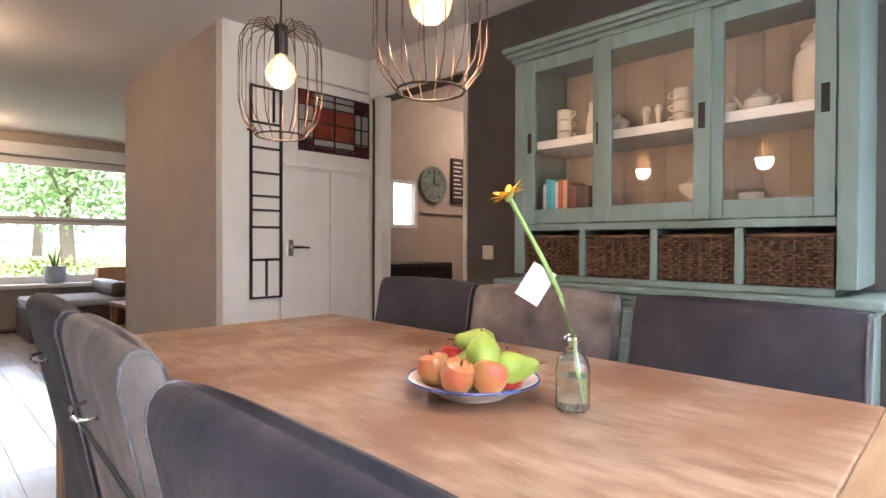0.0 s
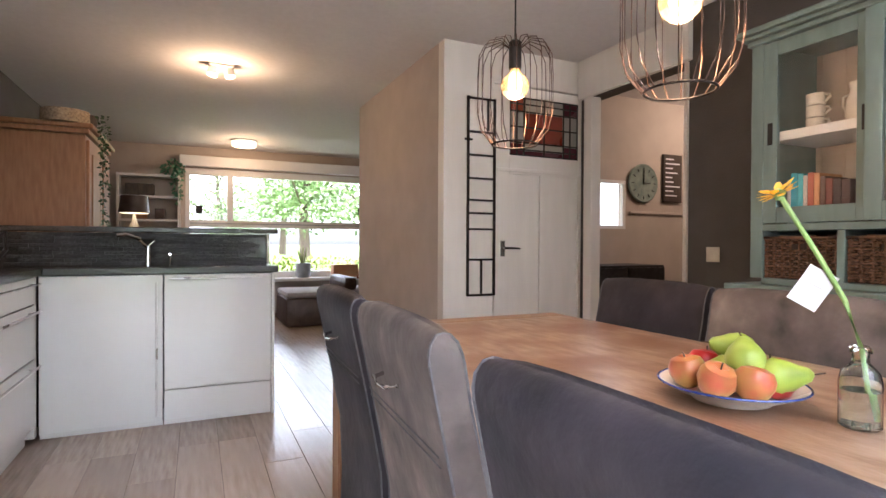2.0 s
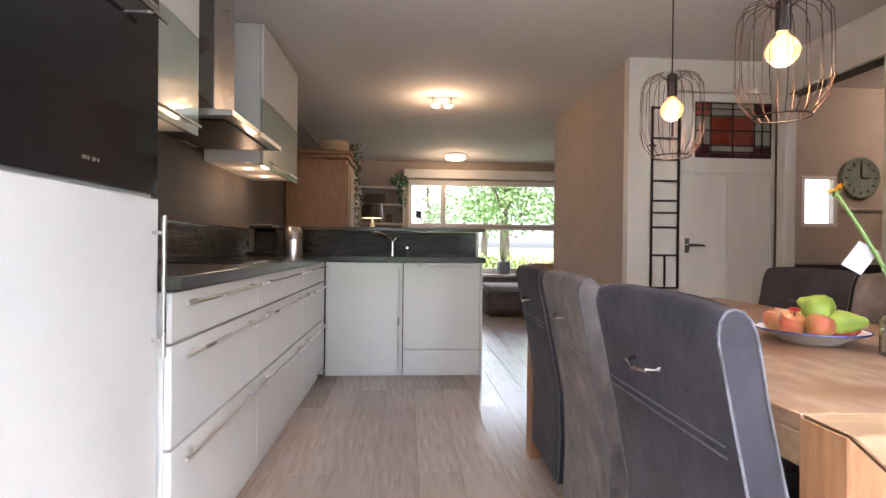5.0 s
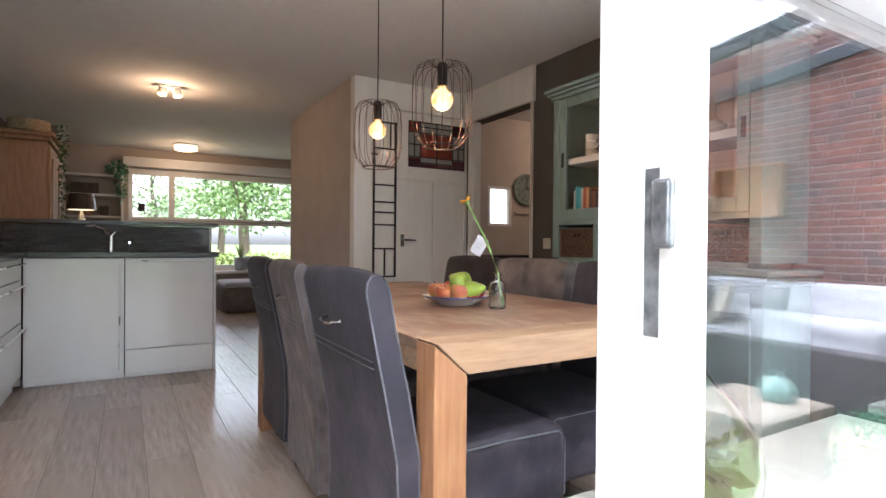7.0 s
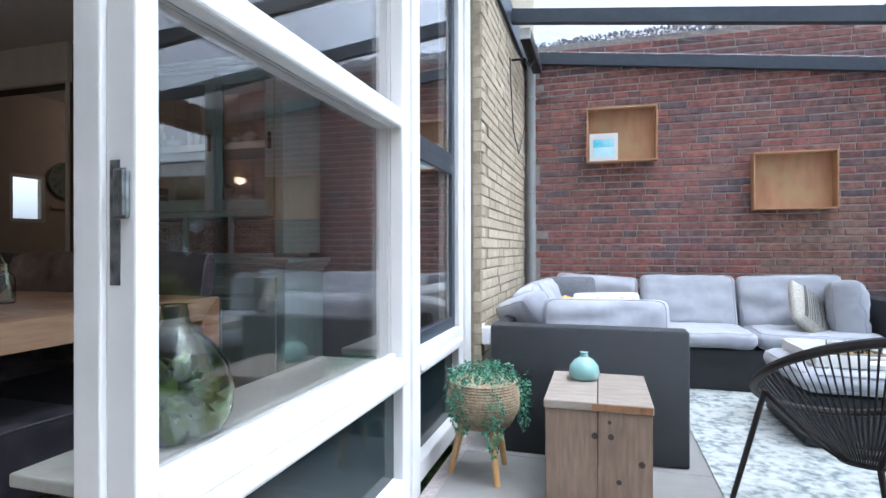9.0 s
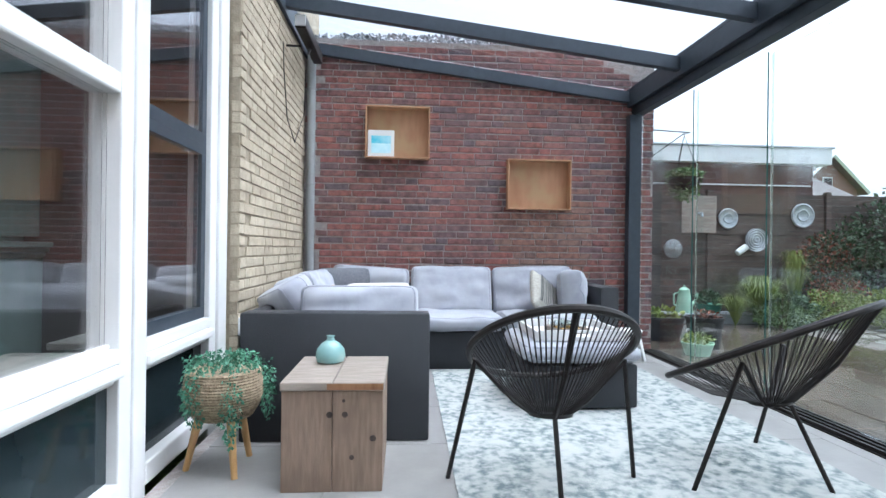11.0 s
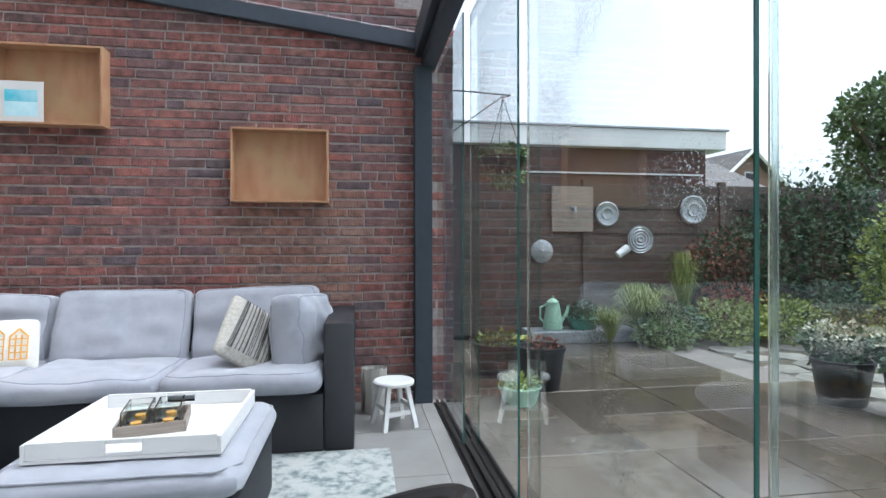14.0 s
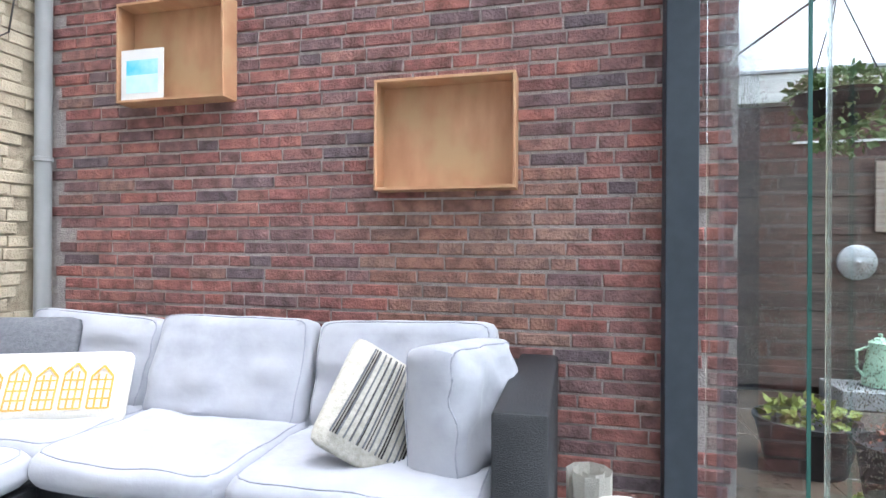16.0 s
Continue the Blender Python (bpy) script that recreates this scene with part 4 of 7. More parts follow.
part("blue_rim", tube(B(), [(0.1322 * math.cos(2 * math.pi * k / 48), 0.1322 * math.sin(2 * math.pi * k / 48), 0.0342) for k in range(48)], 0.0022, 6, True), mat("cobalt_glaze", (0.02, 0.04, 0.22), (0.03, 0.07, 0.32), 60, 0.2), t, "cobalt blue rim", True)
M["apple"] = mat("red_yellow_apple", (0.32, 0.004, 0.012), (0.40, 0.035, 0.025), 14, 0.3, contrast=0.8, rand=0.1)
M["apple_b"] = mat("yellow_pink_apple", (0.36, 0.27, 0.07), (0.42, 0.035, 0.04), 12, 0.32, contrast=0.7, seed=3)
M["pear"] = mat("green_pear", (0.22, 0.31, 0.035), (0.32, 0.41, 0.07), 14, 0.4, rand=0.08)


def apple(place, m, label, r=0.036, tilt=(0, 0, 0)):
    t = thing("apple", label, "apple", group="fruit on the plate")
    t.matrix_basis = pose(*place, *tilt)
    part("flesh", lathe(B(), [(0.001, -0.028), (0.012, -0.033), (0.026, -0.024), (0.035, -0.004), (0.035, 0.010), (0.028, 0.024), (0.014, 0.029), (0.003, 0.022)], 20), m, t, "", True)
    part("stalk", rod(B(), (0, 0, 0.022), (0.004, 0, 0.038), 0.0016, seg=6), "dark_wood", t)


def pear(place, tilt):
    t = thing("pear", "ripe green pear on the fruit plate", "pear", group="fruit on the plate")
    t.matrix_basis = pose(*place, *tilt)
    part("flesh", lathe(B(), [(0.001, -0.036), (0.014, -0.038), (0.030, -0.026), (0.035, -0.006), (0.028, 0.014), (0.018, 0.032), (0.012, 0.046), (0.003, 0.052)], 20), "pear", t, "", True)
    part("stalk", rod(B(), (0, 0, 0.05), (0.006, 0, 0.07), 0.0015, seg=6), "dark_wood", t)


for a, m in ((200, "apple_b"), (245, "apple_b"), (285, "apple"), (330, "apple"), (20, "apple"), (75, "apple"), (140, "apple_b")):
    apple((PL[0] + 0.078 * math.cos(radians(a)), PL[1] + 0.078 * math.sin(radians(a)), PL[2] + 0.052), m, "round red and yellow apple" if m == "apple" else "round yellow apple with a pink blush", tilt=(a % 40 - 20, a % 30 - 10, a))
pear((PL[0], PL[1], PL[2] + 0.055), (70, 10, 40))
pear((PL[0] - 0.015, PL[1] - 0.04, PL[2] + 0.093), (60, 0, 130))
pear((PL[0] + 0.035, PL[1] + 0.02, PL[2] + 0.093), (75, 20, 240))
pear((PL[0] + 0.02, PL[1] - 0.085, PL[2] + 0.062), (80, 0, 40))

# bottle with gerbera and card
BO = (0.818, 0.458, 0.771)
t = thing("bottle_vase", "small clear glass bottle half filled with water on the table", "vase", BO)
part("glass_body", lathe(B(), [(0.027, 0), (0.031, 0.004), (0.031, 0.075), (0.027, 0.092), (0.013, 0.108), (0.012, 0.122), (0.016, 0.124), (0.016, 0.132), (0.013, 0.135), (0.0105, 0.130), (0.0095, 0.107), (0.025, 0.09), (0.0285, 0.075), (0.0285, 0.006), (0.001, 0.005)], 28), "bottle", t, "", True)
part("water", lathe(B(), [(0.0278, 0.0065), (0.0278, 0.062), (0.001, 0.062)], 24), glass("water_in_bottle", (0.9, 0.97, 0.96)), t, "still water", True)
t = thing("gerbera", "yellow gerbera on a bent green stem in the bottle", "flower")
FL = Vector((0.738, 0.547, 1.163))
pts = [(0.828, 0.445, 0.785), (0.821, 0.458, 0.90), (0.795, 0.47, 0.98), (0.778, 0.50, 1.05), (0.755, 0.530, 1.12), (0.741, 0.544, 1.155)]
part("stem", tube(B(), pts, [0.0035, 0.0042, 0.0045, 0.0045, 0.0042, 0.005], 8), "stem", t, "", True)
bm = B()
up = (Vector((-0.42, 0.22, 0.9))).normalized()
q = up.to_track_quat("Z", "Y")
for k in range(18):
    a = 2 * math.pi * k / 18
    dirn = q @ Vector((math.cos(a), math.sin(a), 0.22 + 0.25 * math.sin(k * 2.1)))
    side = q @ Vector((-math.sin(a), math.cos(a), 0))
    v = [bm.verts.new(FL + dirn * d + side * s * w) for d, w in ((0.004, 0.003), (0.022, 0.0075), (0.033, 0.003)) for s in (-1, 1)]
    bm.faces.new((v[0], v[1], v[3], v[2]))
    bm.faces.new((v[2], v[3], v[5], v[4]))
bmesh.ops.solidify(bm, geom=bm.faces[:], thickness=0.001)
part("petals", bm, "yellow", t)
part("calyx", lathe(B(), [(0.004, -0.012), (0.011, 0.0), (0.012, 0.005), (0.001, 0.009)], 14, tuple(FL)), "stem", t, "green calyx", True)
t = thing("gift_card", "small white gift tag hanging from the flower stem", "gift tag")
t.matrix_basis = look((0.771, 0.508, 1.0), (1.65, 1.16, 0.94)) @ pose(0, 0, 0, 0, 0, -31)
part("tag", bx(B(), -0.0235, 0.0235, -0.034, 0.034, -0.001, 0.001), "paper", t)
bm = B()
for k, w in enumerate((0.012, 0.010)):
    bx(bm, -w, w, 0.004 - k * 0.012, 0.006 - k * 0.012, 0.0011, 0.0014)
part("writing", bm, mat("faint_grey_print", (0.5, 0.5, 0.55)), t)


# cage pendants
M["cage_wire"] = mat("coppery_dark_wire", (0.06, 0.035, 0.028), (0.12, 0.07, 0.05), 20, 0.4, 0.7)


def pendant(x, y, z_bulb, rad, high):
    t = thing("pendant_lamp", "wire cage pendant lamp with a glowing globe bulb", "pendant lamp", (x, y, z_bulb), group="pendants over the table")
    top = 0.145
    n = 18
    for k in range(n):
        a = 2 * math.pi * k / n
        pr = [(0.018, top - 0.02), (rad * 0.40, top + 0.005), (rad * 0.80, top - 0.01), (rad * 0.97, top - 0.05), (rad, top - 0.12), (rad, top - high * 0.70), (rad * 0.9, top - high * 0.86), (rad * 0.60, top - high)]
        part("cage_wire", tube(B(), [(r * math.cos(a), r * math.sin(a), z) for r, z in pr], 0.0016, 5), "cage_wire", t, "", True)
    tube_pts = [(rad * 0.60 * math.cos(a), rad * 0.60 * math.sin(a), top - high) for a in [2 * math.pi * k / 28 for k in range(28)]]
    part("bottom_ring", tube(B(), tube_pts, 0.0028, 6, True), "black_metal", t, "", True)
    part("socket", lathe(B(), [(0.019, 0.055), (0.021, 0.06), (0.021, 0.145), (0.008, 0.155)], 20), "black_metal", t, "black lamp socket", True)
    part("bulb_globe", lathe(B(), [(0.014, 0.055), (0.018, 0.045), (0.040, 0.022), (0.0475, 0.0), (0.040, -0.025), (0.022, -0.042), (0.001, -0.0475)], 24), "bulb", t, "clear globe bulb", True)
    part("filament", lathe(B(), [(0.005, 0.045), (0.014, 0.022), (0.018, 0.0), (0.014, -0.015), (0.001, -0.020)], 14), "filament", t, "glowing warm filament", True)
    part("cable", rod(B(), (0, 0, 0.15), (0, 0, CEIL - z_bulb), 0.003, seg=8), "black_metal", t)
    part("ceiling_rose", lathe(B(), [(0.045, -0.02), (0.045, -0.001), (0.001, 0)], 20, (0, 0, CEIL - z_bulb)), "black_metal", t, "", True)
    bulb_light("pendant_light", (x, y, z_bulb - 0.06), 0.9, WARM, 0.045)


pendant(0.78, 1.47, 1.60, 0.125, 0.34)
pendant(0.772, 0.79, 1.603, 0.125, 0.34)


# ---- dresser ----
HX = 2.06
t = thing("dresser", "large sage-green glazed dresser with three sliding glass doors, cream inside", "dresser", (HX, 0.20, 0))
HL, HD = 1.34, 0.40  # length and depth of the upper case
for y0, y1 in ((-0.001, 0.055), (HL - 0.055, HL + 0.001)):
    part("side_panel", bx(B(), 0.001, HD, y0, y1, 0.93, 1.97, 0.003), "hutch", t)
part("back_panel", bx(B(), HD - 0.02, HD - 0.002, 0.056, HL - 0.056, 0.93, 1.97), "hutch_in", t, "cream tongue-and-groove back")
bm = B()
for y in [0.06 + 0.10 * k for k in range(13)]:
    bx(bm, HD - 0.024, HD - 0.0202, y + 0.002, y + 0.098, 1.17, 1.95, 0.0015)
part("lining_board", bm, "hutch_in", t, kind="stuff")
bm = B()
for d in [(-0.045, HD + 0.0, -0.05, HL + 0.05, 1.995, 2.02), (-0.03, HD, -0.035, HL + 0.035, 1.975, 1.9945), (-0.012, HD, -0.015, HL + 0.015, 1.95, 1.9745)]:
    bx(bm, *d, 0.006)
part("cornice", bm, "hutch", t)
part("shelf", bx(B(), 0.05, HD - 0.03, 0.056, HL - 0.056, 1.525, 1.565, 0.003), "white", t, "white painted shelf")
part("cabinet_floor", bx(B(), 0.0, HD - 0.03, 0.056, HL - 0.056, 1.135, 1.165, 0.003), "hutch", t)
part("basket_floor", bx(B(), -0.005, HD - 0.03, 0.056, HL - 0.056, 0.905, 0.93, 0.003), "hutch", t)
for y in (0.34, 0.65, 0.97):
    part("divider", bx(B(), 0.0, HD - 0.03, y - 0.014, y + 0.014, 0.931, 1.134, 0.002), "hutch", t)
for k, (y0, y1) in enumerate([(0.06, 0.455), (0.435, 0.885), (0.865, 1.285)]):
    x0 = 0.004 if k != 1 else -0.020
    d = part("door", bx(B(), x0, x0 + 0.022, y0, y0 + 0.058, 1.168, 1.945, 0.002), "hutch", t, "sliding glazed door")
    bm = B()
    bx(bm, x0, x0 + 0.022, y1 - 0.058, y1, 1.168, 1.945, 0.002)
    bx(bm, x0 + 0.001, x0 + 0.021, y0 + 0.0585, y1 - 0.0585, 1.168, 1.235, 0.002)
    bx(bm, x0 + 0.001, x0 + 0.021, y0 + 0.0585, y1 - 0.0585, 1.885, 1.945, 0.002)
    part("door_frame", bm, "hutch", d)
    p = part("pane", bx(B(), x0 + 0.009, x0 + 0.012, y0 + 0.058, y1 - 0.058, 1.235, 1.885), "glass", d)
    p.visible_shadow = False
    part("pull", bx(B(), x0 - 0.002, x0 + 0.001, y0 + 0.016, y0 + 0.040, 1.505, 1.60, 0.001), "black_metal", d, "recessed black pull")
    if k == 2:
        part("pull", bx(B(), x0 - 0.002, x0 + 0.001, y1 - 0.040, y1 - 0.018, 1.505, 1.60, 0.001), "black_metal", d, "recessed black pull")
bm = B()
for d in [(-0.075, HD + 0.0, -0.075, HL + 0.075, 0.875, 0.904), (-0.055, HD, -0.055, HL + 0.055, 0.85, 0.8745), (-0.035, HD, -0.035, HL + 0.035, 0.825, 0.8495)]:
    bx(bm, *d, 0.008)
part("waist_moulding", bm, "hutch", t)
part("lower_case", bx(B(), -0.015, HD, -0.02, HL + 0.02, 0.0, 0.8245, 0.004), "hutch", t)
for y0, y1 in ((0.03, 0.44), (0.46, 0.88), (0.90, 1.31)):
    part("drawer_front", bx(B(), -0.03, -0.0155, y0, y1, 0.70, 0.80, 0.004), "hutch", t)
    bm = B()
    for d in [(y0, y0 + 0.06, 0.08, 0.68), (y1 - 0.06, y1, 0.08, 0.68), (y0 + 0.0605, y1 - 0.0605, 0.08, 0.14), (y0 + 0.0605, y1 - 0.0605, 0.62, 0.68)]:
        bx(bm, -0.03, -0.0155, *d, 0.003)
    part("lower_door", bm, "hutch", t)


def basket(y0, y1):
    """A woven wicker basket with a grip hole."""
    t = thing("wicker_basket", "dark brown woven wicker basket in the dresser", "basket", (HX + 0.012, y0, 0.932), group="baskets in the dresser")
    w, h, dep, rng = y1 - y0, 0.172, 0.33, random.Random(int(y0 * 100))
    part("lining", bx(B(), 0.010, dep, 0.008, w - 0.008, 0.0, h - 0.01), "dark_wood", t, "dark inside of the basket")
    bm = B()
    n = 15
    for r in range(n):
        z = 0.008 + r * (h - 0.016) / (n - 1)
        if r in (11, 12):
            spans = ((0.0, w / 2 - 0.035), (w / 2 + 0.035, w))
        else:
            spans = ((0.0, w),)
        for a, b in spans:
            m = max(4, int((b - a) / 0.018))
            pts = [(0.004 + 0.0035 * (1 if (k + r) % 2 else -1) + rng.uniform(-0.001, 0.001), a + (b - a) * k / m, z + rng.uniform(-0.0012, 0.0012)) for k in range(m + 1)]
            tube(bm, pts, 0.0054, 5)
    part("weave", bm, "wicker", t, "coarse horizontal willow weave", True, kind="stuff")
    bm = B()
    for k in range(int(w / 0.036) + 1):
        y = 0.006 + k * (w - 0.012) / int(w / 0.036)
        rod(bm, (0.004, y, 0), (0.004, y, h - 0.004), 0.004, seg=5)
    part("stake", bm, "wicker", t, kind="stuff")
    part("rim", tube(B(), [(0.0, 0.0, h), (-0.003, w * 0.25, h + 0.003), (-0.002, w * 0.5, h), (-0.003, w * 0.75, h + 0.004), (0, w, h), (dep, w, h), (dep, 0, h)], 0.008, 7, True), "wicker", t, "twisted rim", True)


for y0, y1 in ((0.262, 0.52), (0.558, 0.832), (0.868, 1.152), (1.19, 1.48)):
    basket(y0, y1)


# crockery and books in the dresser
def pot(name, label, cat, y, z, prof, m="ceramic", x=0.16, parts=(), seg=22):
    t = thing(name, label, cat, (HX + x, y, z))
    part("body", lathe(B(), prof, seg), m, t, "", True)
    for nm, bm, mm in parts:
        part(nm, bm, mm, t, "", True)
    return t


def ear(r, z0, z1, s=1):
    return tube(B(), [(0, s * r, z1), (0, s * (r + 0.022), z1 - 0.005), (0, s * (r + 0.024), (z0 + z1) / 2), (0, s * (r + 0.004), z0)], 0.005, 7)


S1, S2 = 1.566, 1.166
for y, h in ((1.36, 0.0), (1.36, 0.052), (1.36, 0.104)):
    t = pot("mug", "small cream crockery mug stacked in the dresser", "mug", y, S1 + h, [(0.032, 0), (0.036, 0.004), (0.037, 0.048), (0.034, 0.0495), (0.030, 0.006), (0.001, 0.005)], parts=(("handle", ear(0.034, 0.012, 0.042, -1), "ceramic"),))
pot("jug", "cream milk jug with a lip", "jug", 1.19, S1, [(0.042, 0), (0.052, 0.03), (0.048, 0.09), (0.034, 0.13), (0.040, 0.16), (0.036, 0.16), (0.03, 0.13), (0.001, 0.12)], parts=(("handle", ear(0.042, 0.04, 0.12), "ceramic"),))
pot("bowl", "cream bowl with lid", "bowl", 1.085, S1, [(0.03, 0), (0.05, 0.02), (0.052, 0.05), (0.035, 0.065), (0.01, 0.075), (0.012, 0.085), (0.001, 0.09)])
for y in (0.955, 0.90):
    pot("candle_holder", "slim cream candle holder", "candle holder", y, S1, [(0.022, 0), (0.012, 0.01), (0.013, 0.06), (0.020, 0.08), (0.012, 0.10), (0.001, 0.10)])
for y, h in ((0.80, 0), (0.80, 0.05), (0.80, 0.10)):
    pot("mug", "small cream crockery mug stacked in the dresser", "mug", y, S1 + h, [(0.034, 0), (0.038, 0.004), (0.039, 0.046), (0.036, 0.0475), (0.032, 0.006), (0.001, 0.005)], parts=(("handle", ear(0.036, 0.012, 0.04, 1), "ceramic"),))
pot("sugar_bowl", "round cream sugar bowl with lid", "bowl", 0.715, S1, [(0.02, 0), (0.03, 0.02), (0.028, 0.05), (0.01, 0.06), (0.001, 0.07)])
pot("teapot", "round cream teapot with a short spout", "teapot", 0.52, S1, [(0.03, 0), (0.05, 0.025), (0.05, 0.05), (0.028, 0.075), (0.008, 0.08), (0.010, 0.09), (0.001, 0.095)],
    parts=(("spout", tube(B(), [(0, 0.045, 0.03), (0, 0.07, 0.045), (0, 0.085, 0.075)], [0.010, 0.008, 0.006]), "ceramic"), ("handle", ear(0.046, 0.02, 0.06, -1), "ceramic")))
pot("cup", "cream cup with dark spoon in it", "cup", 0.62, S1, [(0.02, 0), (0.028, 0.01), (0.03, 0.05), (0.026, 0.05), (0.001, 0.01)])
pot("storage_jar", "tall cream ceramic storage jar with domed lid", "jar", 0.34, S1, [(0.06, 0), (0.07, 0.02), (0.075, 0.10), (0.065, 0.18), (0.045, 0.20), (0.05, 0.215), (0.03, 0.245), (0.012, 0.26), (0.014, 0.28), (0.001, 0.285)])
pot("tureen", "large cream soup tureen with lid", "tureen", 0.73, S2 + 0.075, [(0.035, 0), (0.03, 0.012), (0.075, 0.05), (0.08, 0.075), (0.05, 0.10), (0.012, 0.115), (0.016, 0.13), (0.001, 0.135)])
t = thing("bread_box", "low rectangular cream ceramic box", "box", (HX + 0.16, 0.76, S2))
part("body", bx(B(), -0.08, 0.08, -0.13, 0.13, 0, 0.055, 0.01), "ceramic", t, "", True)
part("lid", bx(B(), -0.085, 0.085, -0.135, 0.135, 0.056, 0.073, 0.006), "ceramic", t, "", True)
pot("sauce_boat", "shallow cream sauce boat", "bowl", 1.05, S2, [(0.02, 0), (0.05, 0.02), (0.058, 0.035), (0.054, 0.035), (0.001, 0.012)])
pot("storage_jar", "plain cream cylindrical jar", "jar", 0.545, S2, [(0.042, 0), (0.045, 0.004), (0.045, 0.10), (0.042, 0.104), (0.038, 0.10), (0.001, 0.098)])
pot("salt_shaker", "small white ceramic salt shaker", "shaker", 0.42, S2, [(0.018, 0), (0.02, 0.02), (0.014, 0.05), (0.016, 0.06), (0.001, 0.07)])
pot("pepper_mill", "small dark pepper mill", "pepper mill", 0.345, S2, [(0.016, 0), (0.018, 0.01), (0.010, 0.04), (0.014, 0.07), (0.001, 0.085)], "dark_wood")
for k in range(2):
    t = thing("bottle", "dark square bottle in the dresser", "bottle", (HX + 0.16, 0.30 - k * 0.052, S2))
    part("body", bx(B(), -0.022, 0.022, -0.022, 0.022, 0, 0.11 + k * 0.03, 0.006), "black_metal", t, "", True)
    part("neck", rod(B(), (0, 0, 0.11 + k * 0.03), (0, 0, 0.145 + k * 0.03), 0.009), "black_metal", t, "", True)
rng = random.Random(11)
y = 1.42
for c, w, h in [((0.5, 0.5, 0.48), 0.014, 0.19), ((0.05, 0.30, 0.42), 0.026, 0.215), ((0.08, 0.38, 0.48), 0.022, 0.21), ((0.55, 0.5, 0.45), 0.016, 0.20), ((0.36, 0.10, 0.06), 0.024, 0.21), ((0.50, 0.26, 0.12), 0.022, 0.205), ((0.10, 0.06, 0.05), 0.02, 0.19), ((0.16, 0.05, 0.04), 0.026, 0.18), ((0.06, 0.04, 0.04), 0.03, 0.175), ((0.09, 0.05, 0.045), 0.03, 0.17)]:
    t = thing("book", "upright hardback cookbook on the dresser shelf", "book", (HX + 0.07, y, S2), group="cookbooks")
    part("pages", bx(B(), 0.004, 0.15, -w + 0.003, -0.003, 0.003, h - 0.003), "paper", t, "cream pages")
    bm = bx(B(), -0.001, 0.003, -w, 0, 0, h, 0.001)
    bx(bm, 0.0035, 0.152, -w, -w + 0.0025, 0, h)
    bx(bm, 0.0035, 0.152, -0.0025, 0, 0, h)
    part("cover", bm, mat("book_cover", c, tuple(v * 1.15 for v in c), 20, 0.5), t)
    y -= w + 0.0015
t = thing("glass_dish", "flat glass dish on a board", "dish", (HX + 0.12, 1.30, S2 - 0.0))
t.matrix_basis = pose(HX + 0.03, 1.27, S2)
part("board", bx(B(), 0.0, 0.03, -0.12, 0.12, 0.0, 0.035, 0.003), "hutch", t)

# light switch by the dresser
t = thing("light_switch", "square cream double light switch on the dark wall", "light switch", (2.469, 2.05, 1.02))
part("plate", bx(B(), -0.009, 0, -0.042, 0.042, -0.042, 0.042, 0.003), "ceramic", t)
part("rocker", bx(B(), -0.013, -0.0095, -0.028, 0.028, -0.030, 0.030, 0.002), "ceramic", t)

# iron wall ladder
t = thing("wall_ladder", "black iron bar ladder hung on the cream wall", "ladder", (1.502, 3.20, 0.0))
ZB, ZT, LW = 0.72, 2.085, 0.207
for x in (0, LW):
    z0, z1 = (ZB, ZT)
    part("rail", bx(B(), x - 0.008, x + 0.008, -0.008, 0.008, z0, z1, 0.002), "black_metal", t)
for z in (2.075, 1.845, 1.685, 1.525, 1.375, 1.285, 1.175, 0.965, 0.72):
    part("rung", bx(B(), -0.008, LW + 0.008, -0.0065, 0.0065, z - 0.007, z + 0.007, 0.002), "black_metal", t)
part("inner_bar", bx(B(), 0.10, 0.112, -0.006, 0.006, 0.73, 0.96), "black_metal", t)
part("inner_bar", bx(B(), 0.15, 0.162, -0.006, 0.006, 1.86, 2.07), "black_metal", t)
part("hook", rod(B(), (-0.025, 0, 1.79), (0.03, 0, 1.79), 0.008, seg=10), "black_metal", t)

# hall beyond the doorway
t = thing("wall_clock", "large round verdigris wall clock", "clock", (3.655, 3.768, 1.655))
part("face", lathe(B(), [(0.18, 0), (0.184, 0.012), (0.172, 0.02), (0.162, 0.014), (0.001, 0.014)], 40), "verdigris", t, "", True).matrix_basis = pose(0, 0, 0, 90)
for k in range(12):
    a = math.radians(30 * k)
    part("hour_mark", rod(B(), (0.12 * math.cos(a), -0.018, 0.12 * math.sin(a)), (0.148 * math.cos(a), -0.018, 0.148 * math.sin(a)), 0.004, seg=5), "black_metal", t)
part("clock_hands", bx(bx(B(), -0.004, 0.004, -0.022, -0.019, 0, 0.12), 0, 0.08, -0.025, -0.0225, -0.004, 0.004), "black_metal", t)
t = thing("wall_picture", "tall dark framed print with pale and red bars", "picture", (4.03, 3.778, 1.72))
part("frame", bx(B(), -0.12, 0.12, -0.03, 0, -0.23, 0.23, 0.004), "dark_wood", t)
bm = B()
rng = random.Random(8)
for k in range(9):
    z = 0.19 - k * 0.044
    bx(bm, -0.10, -0.10 + rng.uniform(0.08, 0.19), -0.033, -0.0305, z - 0.012, z)
part("print_bar", bm, "paper", t)
t = thing("sideboard", "low black sideboard in the hall", "sideboard", (3.09, 3.565, 0))
part("body", bx(B(), -0.42, 0.42, -0.2, 0.2, 0.06, 0.90, 0.006), "black_metal", t)
for x in (-0.41, 0.005):
    part("door", bx(B(), x, x + 0.405, -0.216, -0.201, 0.08, 0.88, 0.003), "black_metal", t)
